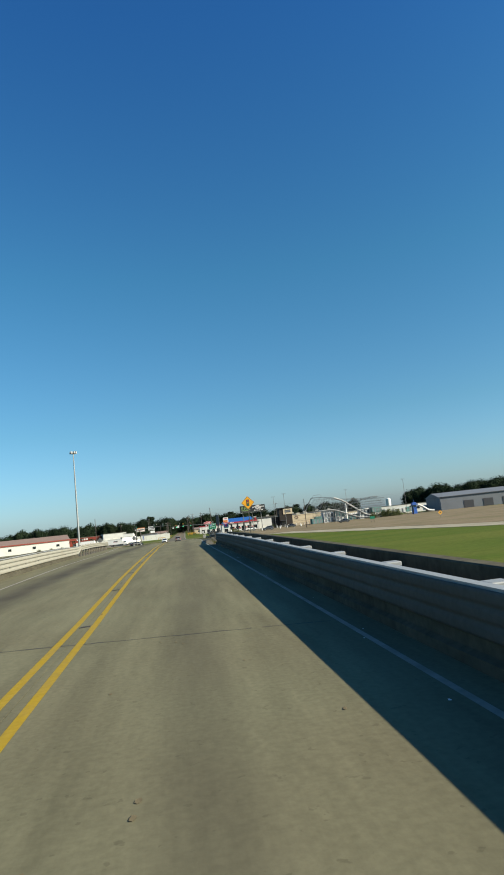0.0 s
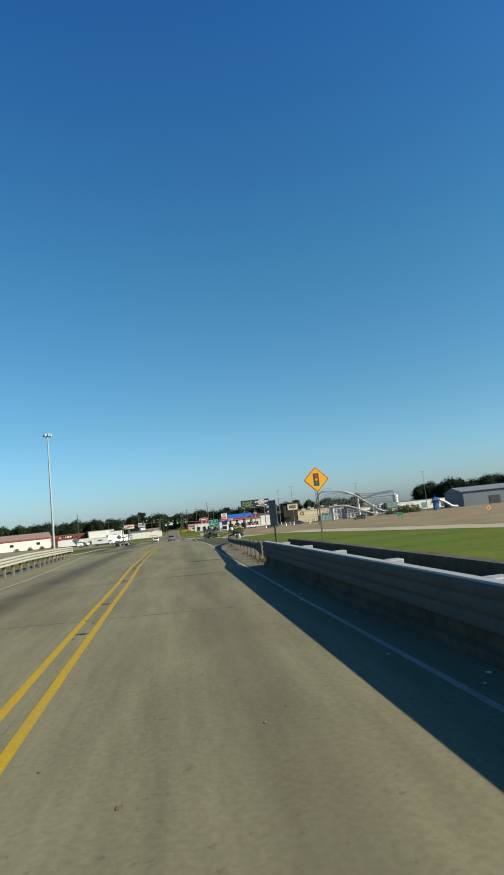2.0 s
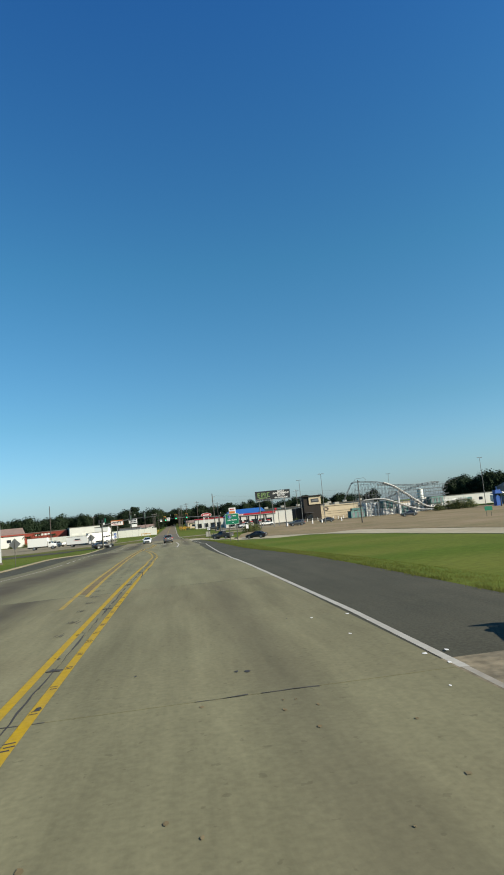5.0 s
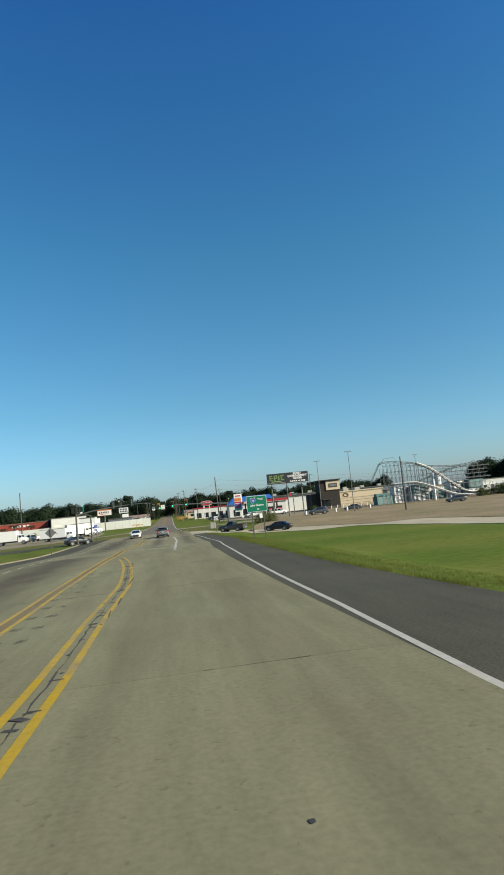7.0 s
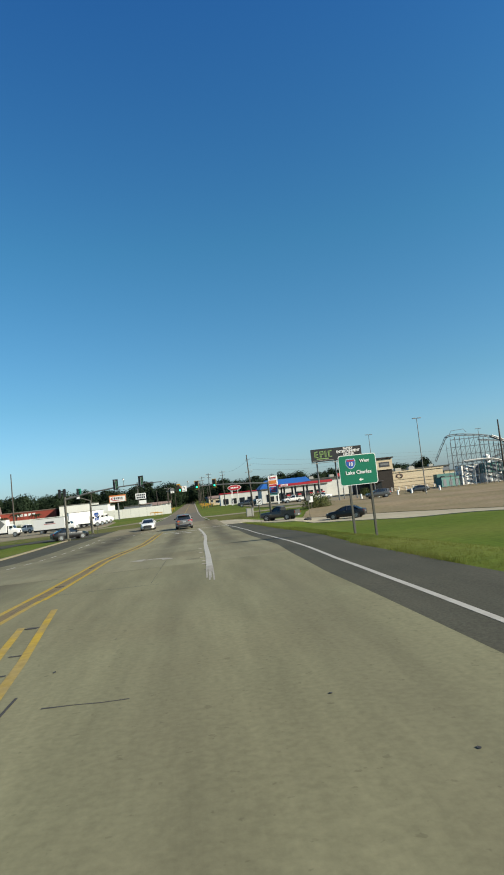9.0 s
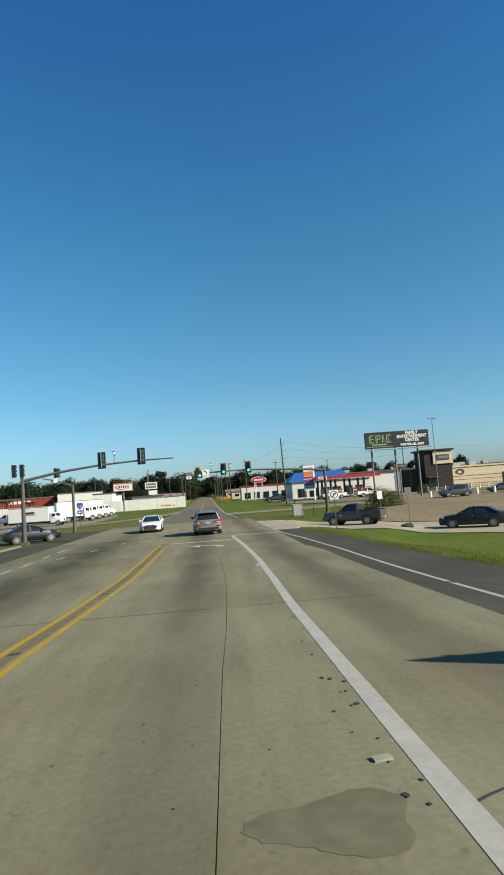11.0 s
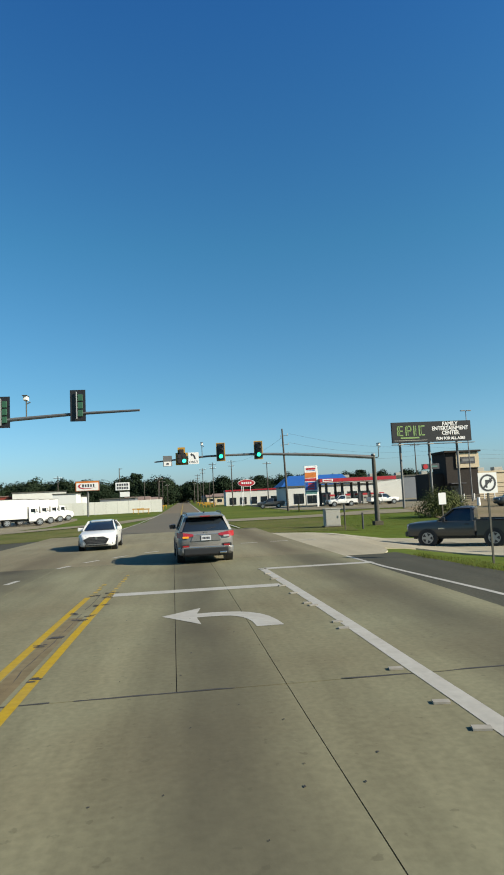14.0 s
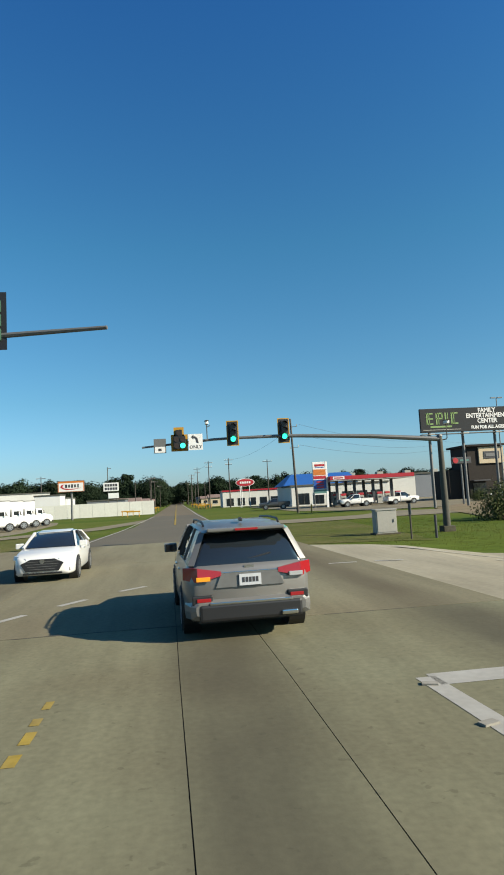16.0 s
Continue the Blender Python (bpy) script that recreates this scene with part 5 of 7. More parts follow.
# ---- billboard and business signs ----
def billboard():
    x0, x1, y, zb, zt = 35.5, 46.6, 64.7, 8.15, 10.92
    cx, w, h, cz = (x0 + x1) / 2, x1 - x0, zt - zb, (zb + zt) / 2
    t = thing("billboard", pose(cx, y, 0), "black roadside billboard with white lettering on three steel columns", "billboard")
    panel = part("panel", box(w, 0.35, h, 0, 0.2, cz, 0.02), M["billboard"], t, "black printed face")
    part("catwalk", box(w + 0.3, 0.7, 0.08, 0, -0.2, zb - 0.25, 0.01), M["steel_dark"], t)
    for dx in (-4.4, -0.35, 3.6):
        smooth(part("column", tube((dx, 0.5, -0.6), (dx, 0.5, zb + 0.4), 0.16, seg=14), M["steel_dark"], t))
        part("lamp_arm", bar_along([(dx - 0.5, 0, zb - 0.3), (dx - 0.5, -1.2, zb - 0.35)], 0.04, 0.04), M["steel_dark"], t)
        part("lamp_head", box(0.7, 0.25, 0.16, dx - 0.5, -1.3, zb - 0.32, 0.03), M["cabinet"], t)
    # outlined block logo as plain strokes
    def stroke(x, z, ww, hh):
        part("logo_stroke", box(ww, 0.02, hh, x, 0.015, z), M["neon"], panel)
    lz, lh = cz + 0.2, 1.35
    for k, lx in enumerate((-4.75, -3.6, -2.5, -1.75)):
        stroke(lx, lz, 0.16, lh)
        stroke(lx + 0.26, lz, 0.08, lh)
    for dz in (0.6, 0.0, -0.6):
        stroke(-4.4, lz + dz, 0.75, 0.16)
    for dz in (0.6, 0.0):
        stroke(-3.25, lz + dz, 0.75, 0.16)
    stroke(-2.9, lz + 0.3, 0.14, 0.6)
    for dz in (0.6, -0.6):
        stroke(-1.35, lz + dz, 0.75, 0.16)
    part("logo_bar", box(2.6, 0.02, 0.2, -3.1, 0.015, cz - 0.75), M["neon"], panel, "dim green line of small print")
    part("logo_bar", box(4.6, 0.02, 0.07, -3.0, 0.015, cz - 1.1), M["cabinet"], panel)
    for words, size, dz in (("FAMILY", 0.74, 0.98), ("ENTERTAINMENT", 0.72, 0.38), ("CENTER", 0.74, -0.24), ("FUN FOR ALL AGES", 0.52, -0.98)):
        b = text_mesh(words, size, 0.02, M["sign_white"], panel, Matrix.Translation((2.6, 0.01, cz + dz)) @ FACE, wide=0.9, bold=0.022)
    return t


billboard()


def price_sign():
    t = thing("petrol_price_sign", pose(30.9, 96.5, 0), "tall white petrol price sign with orange and blue panels", "sign")
    part("leg", box(0.35, 0.3, 7.6, 1.02, 0, 3.3, 0.02), M["sign_white"], t)
    part("leg", box(0.12, 0.3, 3.0, -1.15, 0, 0.9, 0.02), M["steel_dark"], t)
    body = part("body", box(2.45, 0.45, 5.4, 0.0, 0.1, 4.35, 0.03), M["sign_white"], t)
    for z, h, mm, lab in ((5.35, 0.95, "orange", "orange panel"), (4.5, 0.5, "sign_red", "red panel"), (3.35, 1.5, "sign_blue", "blue price panel"), (2.2, 0.6, "teal", "teal panel")):
        part("panel", box(2.1, 0.03, h, -0.12, -0.14, z, 0.0), M[mm], body, lab)
    part("logo_bar", box(1.7, 0.03, 0.34, -0.05, -0.14, 6.5), M["sign_red"], body, "red logo bar on white")
    part("logo_bar", box(1.5, 0.03, 0.1, -0.05, -0.14, 6.15), M["sign_blue"], body)
    for z in (3.75, 3.3, 2.85):
        part("price_row", box(1.2, 0.03, 0.26, -0.1, -0.165, z), M["sign_red"], body)


price_sign()


def rental_sign():
    t = thing("lorry_hire_sign", pose(-11.5, 111.5, 0), "white lorry-hire sign with red mark on a dark pole", "sign")
    smooth(part("pole", tube((0, 0.2, -0.7), (0, 0.2, 4.6), 0.2, seg=12), M["steel_dark"], t))
    body = part("body", box(4.7, 0.5, 2.0, 0, 0, 5.55, 0.04), M["ink"], t)
    part("face_border", box(4.6, 0.02, 1.9, 0, -0.255, 5.55), M["orange"], body)
    part("face", box(4.3, 0.03, 1.5, 0, -0.265, 5.42), M["sign_white"], body)
    part("swoosh", plate([(-1.9, 5.5), (-1.6, 5.9), (-1.1, 6.0), (-1.35, 5.8), (-1.5, 5.5), (-1.2, 5.25), (-0.4, 5.1), (0.6, 5.12), (1.9, 5.25), (0.4, 4.98), (-0.8, 4.95), (-1.5, 5.15)], -0.02), M["sign_red"], body, "red curved mark").location = (0, -0.283, 0)
    for k, w in enumerate((0.5, 0.42, 0.45, 0.4, 0.36)):
        part("logo_letter", box(w * 0.75, 0.02, 0.62 - 0.1 * (k % 2), -0.85 + k * 0.52, -0.285, 5.62), M["ink"], body)


rental_sign()


def plaza_sign():
    t = thing("plaza_sign", pose(-7.4, 140, 0), "tall two-legged white plaza sign with dark lettering bars", "sign")
    for dx in (-0.7, 1.3):
        part("leg", tube((dx, 0, -0.7), (dx, 0, 10.4 if dx < 0 else 7), 0.09, seg=8), M["steel"], t)
    part("upper_panel", box(3.4, 0.3, 1.9, 0, -0.1, 5.9, 0.02), M["sign_white"], t)
    for k in range(2):
        for i in range(5):
            part("letter_bar", box(0.42, 0.03, 0.55, -1.15 + i * 0.58, -0.27, 6.3 - 0.8 * k), M["ink"], t)
    part("lower_panel", box(2.3, 0.25, 1.2, 0.5, -0.1, 3.9, 0.02), M["sign_white"], t)


plaza_sign()


def oval_sign():
    t = thing("oval_sign", pose(24.0, 146, 0), "red oval business sign on white legs", "sign")
    pts = [(2.15 * math.cos(k * math.tau / 24), 5.5 + 0.85 * math.sin(k * math.tau / 24)) for k in range(24)]
    part("rim", plate([(a * 1.08, 5.5 + (b - 5.5) * 1.12) for a, b in pts], 0.25), M["sign_white"], t)
    part("face", plate(pts, -0.05), M["sign_red"], t, "red oval face")
    for i in range(5):
        part("letter_bar", box(0.4, 0.03, 0.5, -1.1 + i * 0.55, -0.07, 5.5), M["sign_white"], t)
    for dx in (-1.3, -0.9, 1.0):
        part("leg", tube((dx, 0.1, -0.6), (dx, 0.1, 4.7), 0.09, seg=8), M["sign_white"], t)


oval_sign()


def side_panel():
    t = thing("hazard_marker", pose(13.62, -151.8, 0, 0, 0, -38), "narrow grey sign panel on a post behind the barrier", "road sign")
    part("post", box(0.06, 0.05, 2.9, 0, 0.04, 3.5, 0.006), M["steel"], t)
    part("panel", box(0.3, 0.02, 0.92, 0, 0, 4.6, 0.0), M["sign_back"], t)


side_panel()


# ---- vehicles ----
def body_section(y, zb, zt, hw, tuck=0.90, shoulder=0.94):
    """Ring round a vehicle body: sill, flank, shoulder, top."""
    h = zt - zb
    half = [(hw * tuck, zb), (hw * 0.985, zb + 0.10 * h), (hw, zb + 0.45 * h), (hw * 0.995, zb + 0.72 * h), (hw * shoulder, zb + 0.95 * h), (hw * 0.85, zt)]
    return [(a, y, b) for a, b in half] + [(-a, y, b) for a, b in reversed(half)]


def cabin_section(y, zb, zt, hb, ht):
    m = (zb + zt) / 2
    half = [(hb, zb), ((hb * 0.55 + ht * 0.45), m), (ht, zt - 0.04), (ht * 0.9, zt)]
    return [(a, y, b) for a, b in half] + [(-a, y, b) for a, b in reversed(half)]


def wheel(parent, x, y, r, w, spokes=6):
    s = 1 if x > 0 else -1
    tyre_b = bmesh.new()
    prof = [(r * 0.66, -w / 2), (r * 0.94, -w / 2), (r, -w / 2 + 0.03), (r, w / 2 - 0.03), (r * 0.94, w / 2), (r * 0.66, w / 2)]
    n = 24
    rings = [[tyre_b.verts.new((x + b, y + a * math.cos(k * math.tau / n), r + a * math.sin(k * math.tau / n))) for a, b in prof] for k in range(n)]
    for k in range(n):
        for i in range(len(prof) - 1):
            tyre_b.faces.new((rings[k][i], rings[k][i + 1], rings[(k + 1) % n][i + 1], rings[(k + 1) % n][i]))
    tyre = smooth(part("wheel", tyre_b, M["rubber"], parent, "black tyre on an alloy rim"), 40)
    rim = tube((x - s * 0.02, y, r), (x + s * (w / 2 - 0.012), y, r), r * 0.67, seg=24)
    part("rim_barrel", rim, M["ink"], tyre)
    b = None
    for k in range(spokes):
        a = k * math.tau / spokes
        b = beam((x + s * (w / 2 - 0.012), y, r), (x + s * (w / 2 - 0.012), y + r * 0.62 * math.cos(a), r + r * 0.62 * math.sin(a)), 0.03, r * 0.26, b)
    b = tube((x + s * (w / 2 - 0.06), y, r), (x + s * (w / 2 + 0.004), y, r), r * 0.18, seg=12, bm=b)
    n = 24
    ring = [[(x + s * (w / 2 + o), y + a * math.cos(k * math.tau / n), r + a * math.sin(k * math.tau / n)) for a, o in ((r * 0.60, -0.02), (r * 0.60, 0.002), (r * 0.68, 0.002), (r * 0.68, -0.02))] for k in range(n + 1)]
    for k in range(n):
        b = loft([ring[k], ring[k + 1]], b)
    part("rim", b, M["alloy"], tyre)


def arch(parent, x, y, r):
    s = 1 if x > 0 else -1
    part("wheel_arch", tube((x - s * 0.25, y, r * 0.98), (x + s * 0.003, y, r * 0.98), r * 1.17, seg=28), M["black"], parent)


def pillar(parent, p, q, w, paint):
    for s in (1, -1):
        part("pillar", beam((p[0] * s, p[1], p[2]), (q[0] * s, q[1], q[2]), w, 0.05), paint, parent)


def mirror(parent, y, z, hw, paint):
    for s in (1, -1):
        mm = part("mirror", box(0.24, 0.12, 0.17, s * (hw + 0.12), y, z, 0.03), paint, parent)
        part("mirror_glass", box(0.18, 0.01, 0.12, s * (hw + 0.12), y - 0.065, z), M["glass"], mm)


def bars_plate(parent, y, z, f):
    p = part("number_plate", box(0.32, 0.015, 0.16, 0, y, z, 0.0), M["plate"], parent)
    for k in range(5):
        part("plate_bar", box(0.035, 0.006, 0.07, -0.1 + 0.05 * k, y + f * 0.009, z), M["ink"], p)


def suv(m, paint, label):
    t = thing("suv", m, label, "car", "cars")
    hw = 0.945
    body = part("body", loft([body_section(2.36, 0.34, 0.80, 0.70), body_section(2.25, 0.25, 0.93, 0.82), body_section(1.9, 0.24, 1.0, 0.91), body_section(1.0, 0.24, 1.10, hw), body_section(-0.6, 0.24, 1.12, hw), body_section(-1.7, 0.24, 1.14, hw), body_section(-2.15, 0.28, 1.13, 0.92), body_section(-2.30, 0.34, 1.06, 0.86), body_section(-2.36, 0.42, 0.98, 0.80)]), paint, t)
    smooth(body, 45)
    cab = [(1.15, 1.08, 1.12, 0.84, 0.82), (0.75, 1.08, 1.36, 0.86, 0.74), (0.30, 1.1, 1.58, 0.87, 0.67), (-0.5, 1.1, 1.64, 0.87, 0.67), (-1.6, 1.1, 1.61, 0.86, 0.65), (-1.95, 1.1, 1.54, 0.84, 0.64), (-2.14, 1.1, 1.34, 0.83, 0.70), (-2.27, 1.06, 1.10, 0.80, 0.76)]
    smooth(part("window_glass", loft([cabin_section(*c) for c in cab]), M["glass"], t, "dark tinted glass"), 50)
    roof = [(0.34, 1.585, 1.60, 0.66, 0.60), (0.0, 1.60, 1.655, 0.69, 0.58), (-0.6, 1.60, 1.68, 0.69, 0.58), (-1.5, 1.58, 1.665, 0.68, 0.57), (-2.02, 1.545, 1.60, 0.66, 0.55), (-2.16, 1.535, 1.56, 0.62, 0.55)]
    smooth(part("roof", loft([cabin_section(*c) for c in roof]), paint, t), 50)
    pillar(t, (0.85, 1.1, 1.10), (0.68, 0.32, 1.58), 0.07, paint)
    pillar(t, (0.88, -0.25, 1.10), (0.69, -0.30, 1.60), 0.10, M["black"])
    pillar(t, (0.88, -1.30, 1.10), (0.68, -1.30, 1.58), 0.14, paint)
    for s in (1, -1):
        q = part("rear_quarter", loft([[(s * 0.885, -1.55, 1.08), (s * 0.885, -2.22, 1.08), (s * 0.79, -2.26, 1.08)], [(s * 0.70, -1.72, 1.57), (s * 0.68, -2.02, 1.55), (s * 0.60, -2.06, 1.55)]]), paint, t)
        part("roof_rail", bar_along([(s * 0.61, 0.05, 1.64), (s * 0.61, -0.1, 1.685), (s * 0.61, -0.8, 1.70), (s * 0.60, -1.6, 1.68), (s * 0.59, -1.75, 1.63)], 0.018, 0.018), M["black"], t)
        lamp = part("tail_light", loft([[(s * 0.42, -2.385, 0.99), (s * 0.42, -2.392, 0.93), (s * 0.42, -2.3, 0.93), (s * 0.42, -2.29, 0.99)], [(s * 0.76, -2.375, 1.05), (s * 0.76, -2.40, 0.85), (s * 0.76, -2.28, 0.85), (s * 0.76, -2.25, 1.05)], [(s * 0.955, -2.15, 1.05), (s * 0.96, -2.16, 0.88), (s * 0.88, -2.14, 0.88), (s * 0.87, -2.13, 1.05)]]), M["tail_red"], t, "red wraparound tail light")
        part("turn_lamp", box(0.2, 0.02, 0.06, s * 0.68, -2.402, 0.895, 0.004), M["amber"] if s < 0 else M["headlight"], lamp)
        rr = part("fog_recess", box(0.30, 0.06, 0.13, s * 0.70, -2.36, 0.60, 0.02), M["black"], t)
        part("rear_reflector", box(0.2, 0.02, 0.05, s * 0.68, -2.395, 0.60, 0.005), M["tail_red"], rr, "red reflector")
        part("headlight", box(0.34, 0.12, 0.16, s * 0.62, 2.27, 0.78, 0.03), M["headlight"], t)
    part("tailgate_recess", plate([(-0.5, 0.76), (0.5, 0.76), (0.42, 0.95), (-0.42, 0.95)], 0.04), M["steel_dark"], t).location = (0, -2.385, 0)
    part("tailgate_trim", box(0.84, 0.03, 0.03, 0, -2.36, 0.96, 0.008), M["chrome"], t)
    part("rear_bumper", loft([body_section(-2.1, 0.30, 0.62, 0.945), body_section(-2.36, 0.32, 0.60, 0.88), body_section(-2.42, 0.38, 0.56, 0.80)]), paint, t)
    part("bumper_skirt", box(1.5, 0.14, 0.24, 0, -2.37, 0.42, 0.04), M["black"], t, "black lower bumper")
    part("bumper_trim", box(1.2, 0.03, 0.04, 0, -2.425, 0.545, 0.01), M["chrome"], t)
    part("roof_spoiler", box(1.16, 0.26, 0.05, 0, -2.13, 1.575, 0.015), paint, t)
    part("stop_lamp", box(0.34, 0.02, 0.03, 0, -2.265, 1.57), M["tail_red"], t)
    part("wiper", beam((0, -2.24, 1.13), (0.35, -2.22, 1.2), 0.02, 0.02), M["black"], t)
    part("exhaust_tip", box(0.24, 0.1, 0.07, 0.55, -2.42, 0.36, 0.02), M["chrome"], t)
    part("grille", box(0.8, 0.05, 0.22, 0, 2.34, 0.72, 0.02), M["black"], t)
    part("badge", box(0.14, 0.01, 0.05, 0, -2.33, 1.03, 0.0), M["chrome"], t)
    part("antenna", box(0.05, 0.16, 0.06, 0, -1.7, 1.70, 0.015), M["black"], t)
    bars_plate(t, -2.4, 0.855, -1)
    mirror(t, 0.85, 1.16, 0.90, paint)
    for x in (-0.85, 0.85):
        for y in (1.42, -1.36):
            arch(t, math.copysign(0.945, x), y, 0.36)
            wheel(t, x, y, 0.36, 0.235)
    part("underbody", box(1.5, 4.2, 0.15, 0, 0, 0.30), M["black"], t)
    for s in (1, -1):
        for y in (0.1, -0.95):
            part("door_handle", box(0.03, 0.2, 0.03, s * 0.955, y, 0.93, 0.008), M["chrome"], t)
    return t


def sedan(m, paint, label, name="sedan"):
    t = thing(name, m, label, "car", "cars")
    hw = 0.90
    smooth(part("body", loft([body_section(2.28, 0.30, 0.62, 0.60), body_section(2.18, 0.22, 0.74, 0.76), body_section(1.8, 0.20, 0.84, 0.86), body_section(0.95, 0.20, 0.95, hw), body_section(-0.5, 0.20, 0.97, hw), body_section(-1.5, 0.22, 1.0, 0.89), body_section(-2.1, 0.28, 0.98, 0.82), body_section(-2.27, 0.36, 0.88, 0.72)]), paint, t), 45)
    cab = [(1.1, 0.92, 0.95, 0.78, 0.76), (0.7, 0.93, 1.16, 0.80, 0.68), (0.2, 0.94, 1.37, 0.81, 0.60), (-0.4, 0.95, 1.41, 0.81, 0.59), (-1.0, 0.95, 1.35, 0.80, 0.59), (-1.5, 0.96, 1.16, 0.77, 0.64), (-1.85, 0.96, 0.99, 0.72, 0.68)]
    smooth(part("window_glass", loft([cabin_section(*c) for c in cab]), M["glass"], t, "dark tinted glass"), 50)
    roof = [(0.22, 1.36, 1.375, 0.60, 0.54), (-0.1, 1.37, 1.425, 0.62, 0.52), (-0.5, 1.37, 1.43, 0.62, 0.52), (-1.0, 1.33, 1.375, 0.61, 0.52), (-1.15, 1.3, 1.32, 0.6, 0.52)]
    smooth(part("roof", loft([cabin_section(*c) for c in roof]), paint, t), 50)
    pillar(t, (0.79, 1.05, 0.95), (0.61, 0.2, 1.37), 0.06, paint)
    pillar(t, (0.82, -0.2, 0.96), (0.62, -0.25, 1.37), 0.08, M["black"])
    pillar(t, (0.79, -1.7, 0.99), (0.61, -1.05, 1.34), 0.14, paint)
    part("grille", plate([(-0.34, 0.68), (0.34, 0.68), (0.60, 0.56), (0.46, 0.34), (-0.46, 0.34), (-0.60, 0.56)], 0.12), M["black"], t, "wide dark hexagonal front grille").location = (0, 2.19, 0)
    for k in range(4):
        part("grille_bar", box(0.72 + 0.1 * min(k, 2), 0.015, 0.012, 0, 2.312, 0.40 + 0.07 * k), M["steel_dark"], t)
    part("lower_intake", box(1.1, 0.06, 0.09, 0, 2.25, 0.29, 0.02), M["black"], t)
    for s in (1, -1):
        part("headlight", loft([[(s * 0.46, 2.25, 0.70), (s * 0.46, 2.26, 0.62), (s * 0.46, 2.2, 0.62), (s * 0.46, 2.2, 0.70)], [(s * 0.84, 1.98, 0.80), (s * 0.86, 2.0, 0.68), (s * 0.8, 1.96, 0.68), (s * 0.8, 1.94, 0.80)]]), M["headlight"], t, "slanted clear headlight")
        part("fog_lamp", box(0.16, 0.06, 0.12, s * 0.68, 2.16, 0.36, 0.02), M["black"], t)
        part("tail_light", box(0.36, 0.08, 0.14, s * 0.6, -2.2, 0.84, 0.02), M["tail_red"], t)
        for y in (0.0, -0.9):
            part("door_handle", box(0.02, 0.18, 0.03, s * 0.905, y, 0.82, 0.006), M["chrome"], t)
    part("badge", tube((0, 2.31, 0.62), (0, 2.33, 0.62), 0.07, seg=12), M["chrome"], t)
    bars_plate(t, -2.29, 0.72, -1)
    mirror(t, 0.72, 1.0, 0.84, paint)
    for x in (-0.815, 0.815):
        for y in (1.38, -1.32):
            arch(t, math.copysign(0.90, x), y, 0.325)
            wheel(t, x, y, 0.325, 0.21)
    part("underbody", box(1.4, 4.0, 0.12, 0, 0, 0.26), M["black"], t)
    return t


